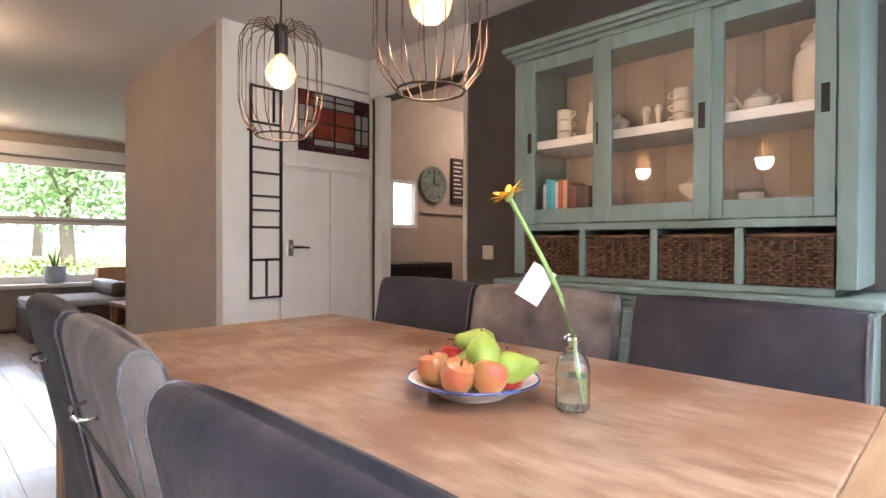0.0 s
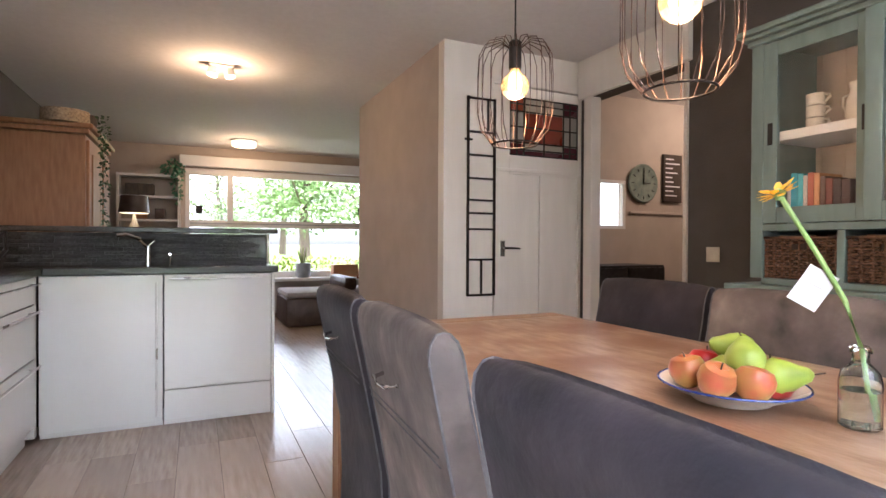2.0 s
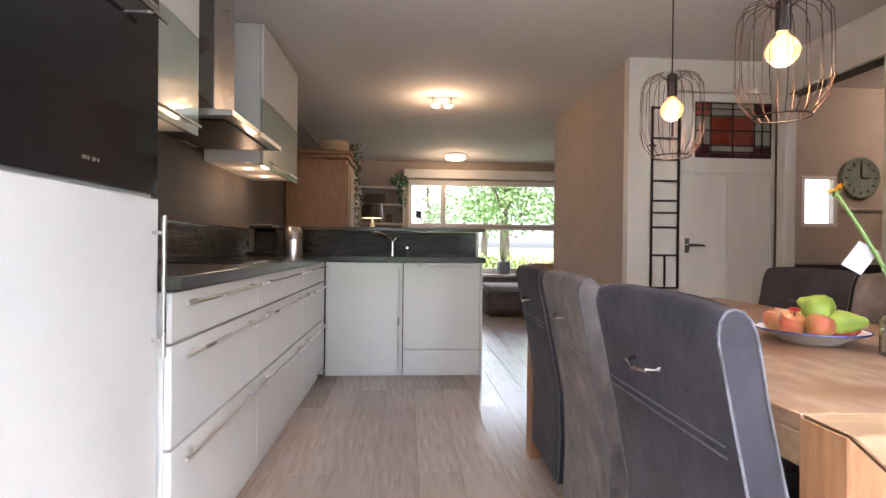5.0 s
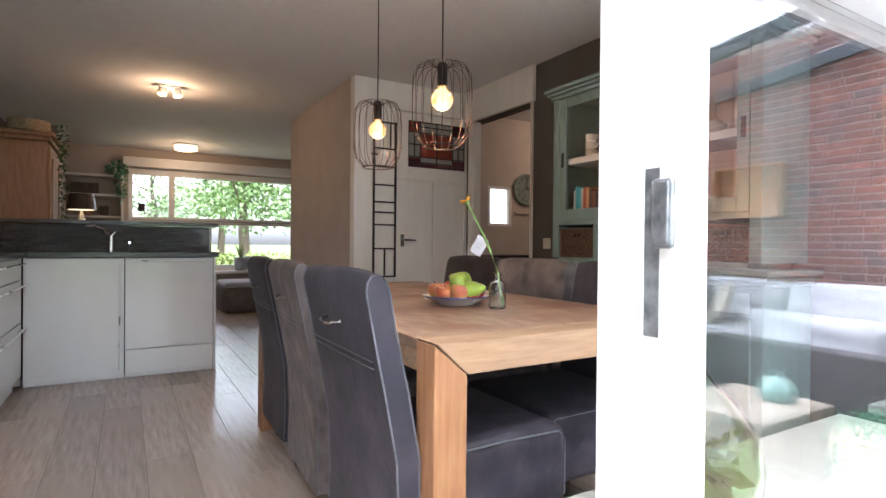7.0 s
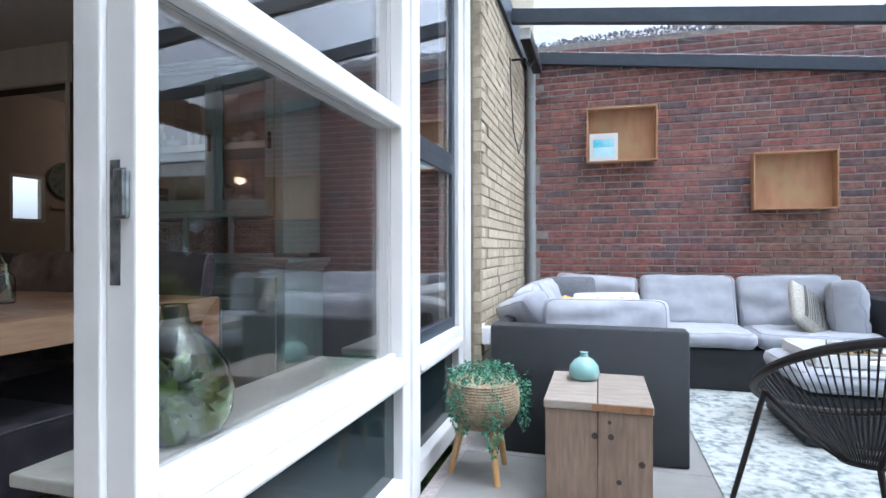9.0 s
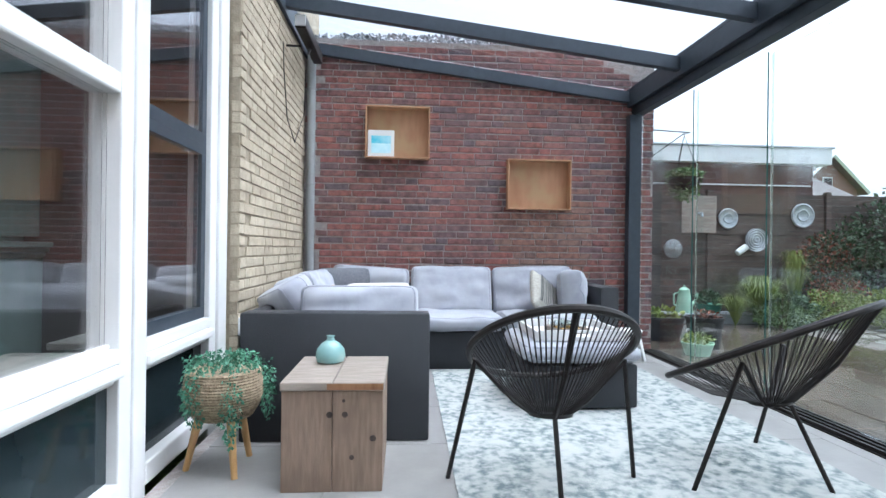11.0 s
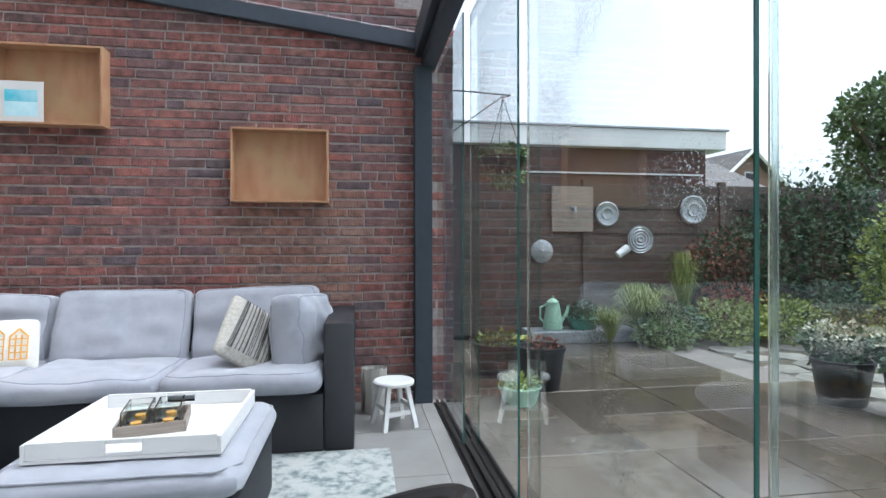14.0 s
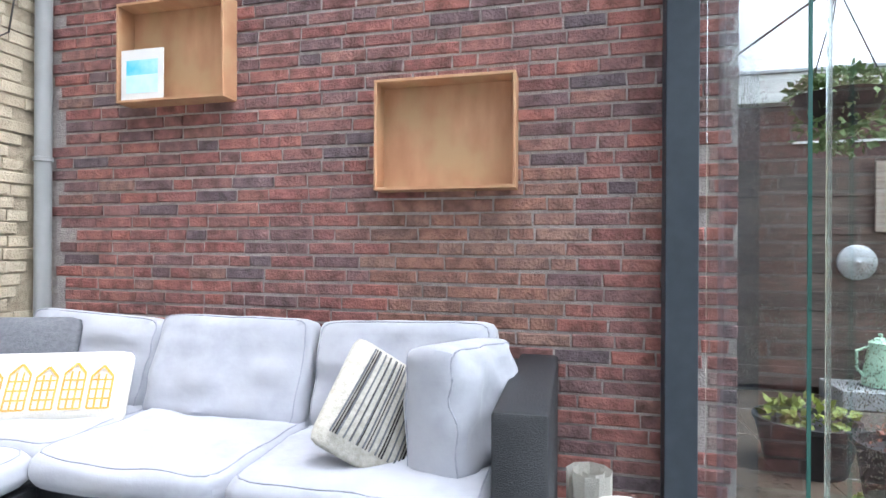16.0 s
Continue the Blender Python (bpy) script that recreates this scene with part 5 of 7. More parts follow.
for x in (-0.38, 0.38):
    part("leg", bx(B(), x - 0.02, x + 0.02, -0.17, 0.17, 0, 0.06), "black_metal", t)
setting("trim_dado", bx(B(), 3.50, 5.19, 3.757, 3.778, 1.365, 1.39, 0.004), "beige", "beige dado rail")
hw = tagged(thing("window_3", "small white framed hall window", "window", (3.295, 3.78, 0)), kind="structure")
bm = B()
for d in [(-0.165, 0.165, 0.0, 0.05, 1.22, 1.25), (-0.165, 0.165, 0.0, 0.05, 1.64, 1.67), (-0.165, -0.135, 0, 0.05, 1.2505, 1.6395), (0.135, 0.165, 0, 0.05, 1.2505, 1.6395)]:
    bx(bm, *d)
part("window_frame", bm, "white", hw)
p = part("pane", bx(B(), -0.134, 0.134, 0.02, 0.024, 1.2505, 1.6395), "glass", hw)
p.visible_shadow = False

# ceiling lights
def ceiling_spots(x, y):
    t = thing("ceiling_spot", "white twin ceiling spotlight, lit", "ceiling light", (x, y, CEIL))
    part("base", bx(B(), -0.09, 0.09, -0.045, 0.045, -0.022, -0.001, 0.005), "white", t)
    for s in (-0.055, 0.055):
        h = part("spot_head", rod(B(), (s, 0, -0.024), (s + s * 0.2, -0.01, -0.085), 0.036, 0.040, 20), "white", t, "", True)
        part("lamp", rod(B(), (s * 1.2, -0.011, -0.086), (s * 1.21, -0.0115, -0.0885), 0.036, seg=20), "lit", h, "glowing warm lamp")
    bulb_light("ceiling_spot_light", (x, y - 0.02, CEIL - 0.20), 1.2, WARM, 0.06)


ceiling_spots(-0.01, 4.45)
t = thing("ceiling_light", "round flush ceiling light with a glowing diffuser", "ceiling light", (0.40, 7.65, CEIL))
part("diffuser", lathe(B(), [(0.155, 0.0), (0.16, -0.02), (0.155, -0.075), (0.12, -0.085), (0.001, -0.088)], 36), "lit", t, "glowing warm diffuser", True)
part("base", lathe(B(), [(0.165, -0.001), (0.165, -0.015), (0.12, -0.016)], 36), "white", t, "", True)
bulb_light("round_ceiling_light", (0.40, 7.65, CEIL - 0.2), 1.2, WARM, 0.12)
# out-of-view lamp added to brighten the hall
t = thing("hall_ceiling_light", "added round ceiling light, out of view, to brighten the hall", "ceiling light", (4.3, 2.9, CEIL))
part("diffuser", lathe(B(), [(0.09, 0.0), (0.095, -0.03), (0.06, -0.045), (0.001, -0.05)], 28), "lit", t, "glowing warm diffuser", True)
bulb_light("hall_light", (4.2, 3.0, CEIL - 0.15), 1.6, (1.0, 0.72, 0.5), 0.08)

# living room
t = thing("armoire", "tall antique pine armoire with a moulded cornice", "wardrobe", (-1.60, 4.95, 0))
part("body", bx(B(), 0, 0.62, 0, 1.15, 0.08, 1.92, 0.006), "cabinet_wood", t)
part("cornice", bx(bx(B(), -0.01, 0.68, -0.05, 1.20, 1.96, 2.0, 0.01), 0, 0.65, -0.03, 1.18, 1.921, 1.9595, 0.006), "cabinet_wood", t)
for y0, y1 in ((0.04, 0.57), (0.58, 1.11)):
    d = part("door", bx(B(), 0.621, 0.643, y0, y1, 0.14, 1.88, 0.004), "cabinet_wood", t)
    part("door_panel", bx(B(), 0.644, 0.655, y0 + 0.09, y1 - 0.09, 0.25, 0.95, 0.01), "cabinet_wood", d)
    part("door_panel", bx(B(), 0.644, 0.655, y0 + 0.09, y1 - 0.09, 1.05, 1.78, 0.01), "cabinet_wood", d)
for x in (0.04, 0.58):
    for y in (0.05, 1.10):
        part("foot", lathe(B(), [(0.03, 0), (0.045, 0.03), (0.03, 0.079)], 16, (x, y, 0)), "cabinet_wood", t, "", True)
t = thing("round_tin", "round dark woven tin on the armoire", "box", (-1.12, 5.02, 2.0))
part("body", lathe(B(), [(0.16, 0), (0.165, 0.01), (0.16, 0.10), (0.001, 0.105)], 28), "seagrass", t, "", True)


def leaves(n, centre, size, leaf, rng, hang=0.0, flat=0.0):
    """Many small pointed leaves scattered through an uneven ellipsoid."""
    vs, fs = [], []
    cx, cy, cz = centre
    for _ in range(n):
        while True:
            p = Vector((rng.uniform(-1, 1), rng.uniform(-1, 1), rng.uniform(-1, 1)))
            if p.length < 1 and p.length > 0.35 * rng.random() + 0.25 * flat:
                break
        k = 1 + 0.28 * noise.noise(p * 2.1 + Vector((cx, cy, cz)))
        c = Vector((cx + p.x * size[0] * k, cy + p.y * size[1] * k, cz + p.z * size[2] * k))
        d = (p + Vector((rng.gauss(0, 0.6), rng.gauss(0, 0.6), rng.gauss(0, 0.5) - hang))).normalized()
        s = d.cross(Vector((rng.gauss(0, 1), rng.gauss(0, 1), rng.gauss(0, 1)))).normalized()
        L = leaf * rng.uniform(0.6, 1.3)
        w = L * 0.34
        u = d.cross(s) * L * 0.10
        i = len(vs)
        vs += [tuple(c), tuple(c + d * L * 0.5 + s * w + u), tuple(c + d * L), tuple(c + d * L * 0.5 - s * w + u)]
        fs.append((i, i + 1, i + 2, i + 3))
    return vs, fs


def foliage(name, blobs, leaf, m, parent=None, seed=1, hang=0.0, label="", kind="stuff"):
    """One leafy mass from blobs of (count, centre, half sizes)."""
    rng = random.Random(seed)
    V, F = [], []
    for n, c, s in blobs:
        v, f = leaves(n, c, s, leaf, rng, hang)
        F += [tuple(i + len(V) for i in q) for q in f]
        V += v
    me = bpy.data.meshes.new(name)
    me.from_pydata(V, [], F)
    me.materials.append(M[m])
    ob = new(name, me)
    ob.parent = parent
    return tagged(ob, label, kind=kind)


# leaves and pot added to stand for a dark swag on the armoire
t = thing("ivy_plant", "thin dark leafy swag hanging down the armoire", "potted plant", (-0.98, 5.10, 2.0))
part("pot", lathe(B(), [(0.06, 0), (0.075, 0.09), (0.07, 0.09), (0.001, 0.07)], 20), "dark_wood", t, "", True)
foliage("foliage", [(50, (0, 0, 0.06), (0.09, 0.09, 0.04)), (90, (0.11, 0.0, -0.12), (0.03, 0.05, 0.22)), (80, (0.11, 0.02, -0.42), (0.025, 0.04, 0.26)), (50, (0.11, 0.0, -0.75), (0.02, 0.03, 0.2))], 0.032, "leaf_d", t, 5, 0.6)
t = thing("wall_shelving", "white shelving with books and boxes", "shelving", (-1.15, 8.20, 0))
part("side", bx(B(), 0, 0.03, 0, 0.24, 0.0, 2.0), "white", t)
part("side", bx(B(), 0.73, 0.76, 0, 0.24, 0.0, 2.0), "white", t)
for z in (0.4, 0.9, 1.36, 1.68, 1.97):
    part("shelf", bx(B(), 0.031, 0.729, 0, 0.24, z, z + 0.03), "white", t)
for k, (x, z, w, h, m) in enumerate([(-1.05, 1.71, 0.34, 0.16, "dark_wood"), (-0.70, 1.395, 0.12, 0.14, "leather"), (-0.95, 1.395, 0.16, 0.10, "cabinet_wood"), (-0.62, 0.93, 0.16, 0.2, "dark_wood")]):
    tagged(box("storage_box", (x, x + w, 8.22, 8.42, z, z + h), m, label="plain dark storage box on a shelf", bevel=0.006), category="box")
t = thing("table_lamp", "round-shaded table lamp, lit warm, on a side table", "table lamp", (-0.85, 7.2, 1.20))
part("base", lathe(B(), [(0.06, 0), (0.07, 0.03), (0.03, 0.12), (0.012, 0.2), (0.001, 0.21)], 20), "ceramic", t, "", True)
part("shade", lathe(B(), [(0.165, 0.22), (0.14, 0.42), (0.136, 0.42), (0.16, 0.222)], 28), "leather", t, "terracotta fabric shade", True)
part("lit_inside", lathe(B(), [(0.15, 0.214), (0.001, 0.216)], 24), "lit", t, "warm light under the shade", True)
t = thing("side_table", "tall dark wooden lamp table", "table", (-0.85, 7.2, 0))
part("top", bx(B(), -0.2, 0.2, -0.2, 0.2, 1.17, 1.20, 0.004), "dark_wood", t)
for x in (-0.17, 0.17):
    for y in (-0.17, 0.17):
        part("leg", bx(B(), x - 0.02, x + 0.02, y - 0.02, y + 0.02, 0, 1.169), "dark_wood", t)
t = thing("trailing_plant", "green trailing plant on the shelf by the window", "potted plant", (-0.45, 8.1, 2.0))
part("pot", lathe(B(), [(0.05, 0), (0.06, 0.08), (0.055, 0.08), (0.001, 0.06)], 18), "ceramic", t, "", True)
foliage("foliage", [(130, (0, 0, 0.10), (0.13, 0.12, 0.10)), (90, (0.05, -0.06, -0.14), (0.06, 0.06, 0.22))], 0.06, "leaf", t, 6, 0.5)
t.matrix_basis = pose(-0.47, 8.24, 2.0)
t = thing("window_pot_plant", "spiky green plant in a round grey pot on the sill", "potted plant", (1.30, 8.28, 0.549))
part("pot", lathe(B(), [(0.085, 0), (0.115, 0.04), (0.12, 0.22), (0.11, 0.22), (0.001, 0.19)], 24), "zinc", t, "", True)
rng = random.Random(3)
bm = B()
for k in range(16):
    a, l = rng.uniform(0, 6.28), rng.uniform(0.15, 0.30)
    r = rng.uniform(0.03, 0.12)
    tube(bm, [(0.02 * math.cos(a), 0.02 * math.sin(a), 0.19), (r * 0.6 * math.cos(a), r * 0.6 * math.sin(a), 0.19 + l * 0.6), (r * math.cos(a), r * math.sin(a), 0.19 + l)], [0.009, 0.007, 0.002], 4)
part("spikes", bm, "leaf_y", t, kind="stuff")
for x, z in ((-0.15, 1.55), (2.25, 1.60), (2.40, 0.95)):
    tagged(box("window_sticker", (x - 0.045, x + 0.045, 8.452, 8.458, z - 0.06, z + 0.06), "black_metal", label="small dark ornament hanging in the window", bevel=0.002), category="ornament")
t = thing("living_sofa", "low dark brown leather sofa under the window", "sofa", (1.15, 6.95, 0))
part("base", bx(B(), -0.30, 0.95, 0, 0.9, 0.0, 0.36, 0.03), "leather", t, "", True)
part("seat", bx(B(), -0.29, 0.94, 0.0, 0.88, 0.361, 0.44, 0.03), "cushion", t, "grey blanket-covered seat", True)
part("armrest", bx(B(), 0.45, 0.63, -0.01, 0.9, 0.441, 0.62, 0.05), "leather", t, "", True)
t = thing("coffee_table", "low rustic wooden coffee table in the living room", "coffee table", (1.75, 6.2, 0))
part("top", bx(B(), -0.2, 0.6, -0.4, 0.55, 0.38, 0.42, 0.004), "cabinet_wood", t)
part("shelf", bx(B(), -0.18, 0.58, -0.38, 0.53, 0.12, 0.15, 0.004), "cabinet_wood", t)
for x in (-0.17, 0.57):
    for y in (-0.37, 0.52):
        part("leg", bx(B(), x - 0.03, x + 0.03, y - 0.03, y + 0.03, 0, 0.379), "cabinet_wood", t)
t = thing("flower_vase", "glass vase with a dark orange dried bouquet", "vase", (1.72, 6.15, 0.421))
part("vase", lathe(B(), [(0.04, 0), (0.05, 0.05), (0.04, 0.15), (0.05, 0.2), (0.001, 0.2)], 20), "bottle", t, "", True)
foliage("bouquet", [(160, (0, 0, 0.30), (0.14, 0.14, 0.12))], 0.05, "leaf_r", t, 9)
t = thing("wicker_box", "tan rattan box on the window sill", "box", (1.95, 8.3, 0.549))
part("body", bx(B(), -0.2, 0.2, -0.1, 0.1, 0, 0.19, 0.01), "ply", t)
# green demijohn on the facade sill
t = thing("demijohn", "large green swirled glass demijohn on the inner window sill", "vase", (0.535, -0.50, 0.519))
M["demijohn"] = glass("demijohn_glass", (0.70, 0.88, 0.62))
part("body", lathe(B(), [(0.09, 0), (0.108, 0.01), (0.128, 0.05), (0.131, 0.10), (0.118, 0.16), (0.085, 0.21), (0.05, 0.24), (0.032, 0.265), (0.028, 0.30), (0.034, 0.304), (0.028, 0.303), (0.027, 0.265), (0.045, 0.238), (0.08, 0.206), (0.112, 0.158), (0.125, 0.10), (0.122, 0.052), (0.10, 0.014), (0.001, 0.012)], 36), "demijohn", t, "", True)
foliage("moss", [(150, (0.0, 0, 0.09), (0.085, 0.085, 0.06))], 0.05, "leaf_y", t, 2, kind="stuff")


# ---- terrace furniture ----
def rattan_panel(name, d, parent, label=""):
    return part(name, bx(B(), *d, 0.012), "rattan", parent, label, True)


t = thing("lounge_sofa", "black rattan lounge sofa module with pale grey cushions", "sofa", (0, 0, TER), group="rattan lounge set")
rattan_panel("end_panel", (2.10, 2.23, -1.84, -0.94, 0.0, 0.615), t)
rattan_panel("back_panel", (2.231, 4.35, -1.0, -0.92, 0.0, 0.60), t)
rattan_panel("base", (2.231, 3.62, -1.79, -1.001, 0.0, 0.29), t)
for x0, x1 in ((2.27, 2.94), (2.95, 3.62)):
    box_cushion(t, "seat_cushion", "", ((x0 + x1) / 2, -1.41, 0.355), (x1 - x0, 0.79, 0.13), seed=x0)
for c, s, r in [((2.95, -1.06, 0.54), (0.62, 0.42, 0.17), (70, 0, 4)), ((3.62, -1.08, 0.55), (0.62, 0.42, 0.17), (68, 0, -6)), ((2.37, -1.48, 0.53), (0.62, 0.40, 0.17), (74, 0, -88)), ((2.62, -1.08, 0.55), (0.52, 0.36, 0.17), (60, 12, 30))]:
    box_cushion(t, "back_cushion", "plump pale grey back cushion", c, s, 0.32, pose(0, 0, 0, *r), c[0] * 3, 0.07, 0.95)
t = thing("lounge_sofa", "black rattan lounge sofa along the brick wall with pale grey cushions", "sofa", (0, 0, TER), group="rattan lounge set")
rattan_panel("back_panel", (4.31, 4.42, -3.25, -1.002, 0.0, 0.62), t)
rattan_panel("base", (3.621, 4.309, -3.25, -1.002, 0.0, 0.29), t)
rattan_panel("armrest", (3.62, 4.42, -3.40, -3.251, 0.0, 0.64), t)
box_cushion(t, "seat_cushion", "", (3.97, -1.40, 0.355), (0.68, 0.79, 0.13), seed=1)
for y0, y1 in ((-2.485, -1.79), (-3.245, -2.49)):
    box_cushion(t, "seat_cushion", "", (3.92, (y0 + y1) / 2, 0.355), (0.74, y1 - y0, 0.13), seed=y0, wrinkle=0.07)
for c, s, r in [((4.17, -1.42, 0.56), (0.66, 0.42, 0.18), (72, 3, -88)), ((4.16, -2.12, 0.565), (0.70, 0.43, 0.19), (70, 0, -90)), ((4.17, -2.84, 0.565), (0.71, 0.44, 0.18), (72, -2, -91)), ((3.93, -3.12, 0.56), (0.44, 0.40, 0.23), (86, 4, -18))]:
    box_cushion(t, "back_cushion", "plump pale grey back cushion", c, s, 0.32, pose(0, 0, 0, *r), c[1] * 5, 0.07, 0.95)


t = thing("grey_pillow", "dark grey throw pillow in the sofa corner", "pillow")
t.matrix_basis = pose(4.0, -1.22, 0.53, 72, 0, -72)
part("cover", pillow(B(), (0, 0, 0), (0.44, 0.40, 0.13), 0.6, None, 10, 2, 0.08), "dark_cushion", t, "", True)
t = thing("mustard_pillow", "mustard yellow throw pillow on the sofa", "pillow")
t.matrix_basis = pose(3.02, -1.33, 0.50, 55, 0, 5)
part("cover", pillow(B(), (0, 0, 0), (0.36, 0.34, 0.12), 0.6, None, 10, 3, 0.08), "mustard", t, "", True)
# oblong pillow printed with mustard canal-house fronts
t = thing("printed_pillow", "off-white oblong pillow printed with mustard gabled house fronts", "pillow")
t.matrix_basis = pose(3.90, -1.52, 0.475, 66, 0, -68)
part("cover", pillow(B(), (0, 0, 0), (0.54, 0.28, 0.12), 0.55, None, 12, 4, 0.0), "offwhite", t, "", True)


def on_pillow(x, y, hx, hy, hz, puff=0.55, lift=0.006):
    u, v = x / hx, y / hy
    e = max((1 - abs(u) ** 4) * (1 - abs(v) ** 4), 0)
    return hz * ((1 - puff) + puff * math.sqrt(e)) + lift


def print_strip(bm, x0, y0, x1, y1, w, hx, hy, hz, puff=0.55):
    """A printed line that follows the pillow's bulge."""
    d = Vector((x1 - x0, y1 - y0))
    n = max(2, int(d.length / 0.02))
    s = Vector((-d.y, d.x)).normalized() * w / 2
    rows = []
    for k in range(n + 1):
        p = Vector((x0, y0)) + d * k / n
        row = []
        for sg in (-1, 1):
            q = p + s * sg
            row.append(bm.verts.new((q.x, q.y, on_pillow(q.x, q.y, hx, hy, hz, puff))))
        rows.append(row)
    for a, b in zip(rows, rows[1:]):
        bm.faces.new((a[0], a[1], b[1], b[0]))


bm = B()
for k in range(5):
    cx = -0.19 + k * 0.095
    w, b, h = 0.036, -0.085, 0.045 + (0.012 if k % 2 else 0)
    for dx in (-w, -w / 3, w / 3, w):
        print_strip(bm, cx + dx, b, cx + dx, h - abs(dx) * 0.3, 0.007, 0.27, 0.14, 0.06)
    for z in (b, b + 0.035, b + 0.07, b + 0.105):
        print_strip(bm, cx - w, z, cx + w, z, 0.006, 0.27, 0.14, 0.06)
    print_strip(bm, cx - w, h - 0.012, cx, h + 0.028, 0.009, 0.27, 0.14, 0.06)
    print_strip(bm, cx + w, h - 0.012, cx, h + 0.028, 0.009, 0.27, 0.14, 0.06)
part("print", bm, "mustard", t, "mustard printed house fronts")
t = thing("striped_pillow", "black, grey and cream striped throw pillow", "pillow")
t.matrix_basis = pose(3.86, -2.87, 0.50, 58, 34, -58)
part("cover", pillow(B(), (0, 0, 0), (0.37, 0.37, 0.12), 0.6, None, 12, 5, 0.0), "stripe_cloth", t, "", True)
for m, off, step, w in (("dark_cushion", 0.0, 0.022, 0.006), ("black_metal", 0.008, 0.056, 0.004), ("black_metal", 0.017, 0.075, 0.005)):
    bm = B()
    x = -0.15 + off
    while x < 0.145:
        print_strip(bm, x, -0.15, x * 0.9 + 0.012, 0.15, w, 0.185, 0.185, 0.06, 0.6)
        x += step
    part("stripes", bm, m, t, "woven stripes")

# ottoman with tray
t = thing("ottoman", "black rattan ottoman with a thick pale grey cushion", "ottoman", (0, 0, TER), group="rattan lounge set")
rattan_panel("base", (2.53, 3.19, -3.07, -2.42, 0.02, 0.27), t)
part("cushion", pillow(B(), (2.85, -2.745, 0.335), (0.72, 0.70, 0.13), 0.15, None, 10, 7, 0.04, 0.4), "cushion", t, "", True)
for z in (0.30, 0.375):
    pts = [(2.85 + 0.345 * math.cos(a) / max(abs(math.cos(a)), abs(math.sin(a))) * 1.0, -2.745 + 0.335 * math.sin(a) / max(abs(math.cos(a)), abs(math.sin(a))), z) for a in [2 * math.pi * (k + 0.5) / 32 for k in range(32)]]
    part("piping", tube(B(), pts, 0.004, 6, True), "cushion", t, "", True)
TZ = TER + 0.402
t = thing("serving_tray", "large white wooden serving tray with cut-out grips", "tray", (2.83, -2.75, TZ))
part("bottom", bx(B(), -0.26, 0.26, -0.27, 0.27, 0, 0.01), "white", t)
for y in (-0.27, 0.258):
    part("side", bx(B(), -0.26, 0.26, y, y + 0.012, 0.0105, 0.055, 0.002), "white", t)
for x in (-0.26, 0.248):
    bm = B()
    for d in [(-0.2575, -0.05, 0.0105, 0.060), (0.05, 0.2575, 0.0105, 0.060), (-0.0495, 0.0495, 0.0105, 0.022), (-0.0495, 0.0495, 0.046, 0.060)]:
        bx(bm, x, x + 0.012, d[0], d[1], d[2], d[3], 0.002)
    part("grip_side", bm, "white", t, "end with a cut-out grip")
t = thing("tealight_box", "shallow wooden box holding four square glass tealight holders", "candle box", (2.84, -2.74, TZ + 0.0105))
t.matrix_basis = pose(2.84, -2.74, TZ + 0.0105, 0, 0, 12)
bm = bx(B(), -0.10, 0.10, -0.105, 0.105, 0, 0.006)
for d in [(-0.10, 0.10, -0.105, -0.097), (-0.10, 0.10, 0.097, 0.105), (-0.10, -0.092, -0.0965, 0.0965), (0.092, 0.10, -0.0965, 0.0965)]:
    bx(bm, *d, 0.0065, 0.035, 0.001)
part("crate", bm, "crate_top", t)
for x in (-0.046, 0.046):
    for y in (-0.047, 0.047):
        bm = B()
        for d in [(x - 0.04, x + 0.04, y - 0.04, y - 0.035), (x - 0.04, x + 0.04, y + 0.035, y + 0.04), (x - 0.04, x - 0.035, y - 0.0345, y + 0.0345), (x + 0.035, x + 0.04, y - 0.0345, y + 0.0345)]:
            bx(bm, *d, 0.007, 0.075)
        bx(bm, x - 0.034, x + 0.034, y - 0.034, y + 0.034, 0.007, 0.018)
        j = part("glass_holder", bm, "bottle", t, "square clear glass tealight holder")
        part("tealight", rod(B(), (x, y, 0.0185), (x, y, 0.032), 0.017, seg=16), "mustard", j, "yellow wax tealight")

# small white stools at the wall
def stool(x, y, rz):
    t = thing("stool", "small white painted round milking stool", "stool", (x, y, TER))
    t.matrix_basis = pose(x, y, TER, 0, 0, rz)
    part("seat", lathe(B(), [(0.10, 0.235), (0.115, 0.24), (0.117, 0.255), (0.110, 0.262), (0.001, 0.262)], 28), "white", t, "", True)
    for sx in (-1, 1):
        for sy in (-1, 1):
            part("leg", tube(B(), [(sx * 0.055, sy * 0.055, 0.236), (sx * 0.095, sy * 0.095, 0.0)], 0.017, 4), "white", t)
    for sx in (-1, 1):
        part("stretcher", bx(B(), sx * 0.078 - 0.008, sx * 0.078 + 0.008, -0.07, 0.07, 0.075, 0.10, 0.002), "white", t)
        part("stretcher", bx(B(), -0.07, 0.07, sx * 0.078 - 0.008, sx * 0.078 + 0.008, 0.105, 0.13, 0.002), "white", t)


stool(3.96, -3.62, 20)
t = thing("rolled_mat", "small rolled off-white mat standing beside the stool", "mat", (4.22, -3.52, TER))
pts = [(0.012 * k ** 0.5 * math.cos(k * 0.7) * 1.6, 0.012 * k ** 0.5 * math.sin(k * 0.7) * 1.6) for k in range(1, 22)]
bm = B()
lo = [bm.verts.new((x, y, 0.0)) for x, y in pts]
hi = [bm.verts.new((x, y, 0.275)) for x, y in pts]
for k in range(len(pts) - 1):
    bm.faces.new((lo[k], lo[k + 1], hi[k + 1], hi[k]))
bmesh.ops.solidify(bm, geom=bm.faces[:], thickness=0.006)
part("roll", bm, "offwhite", t)

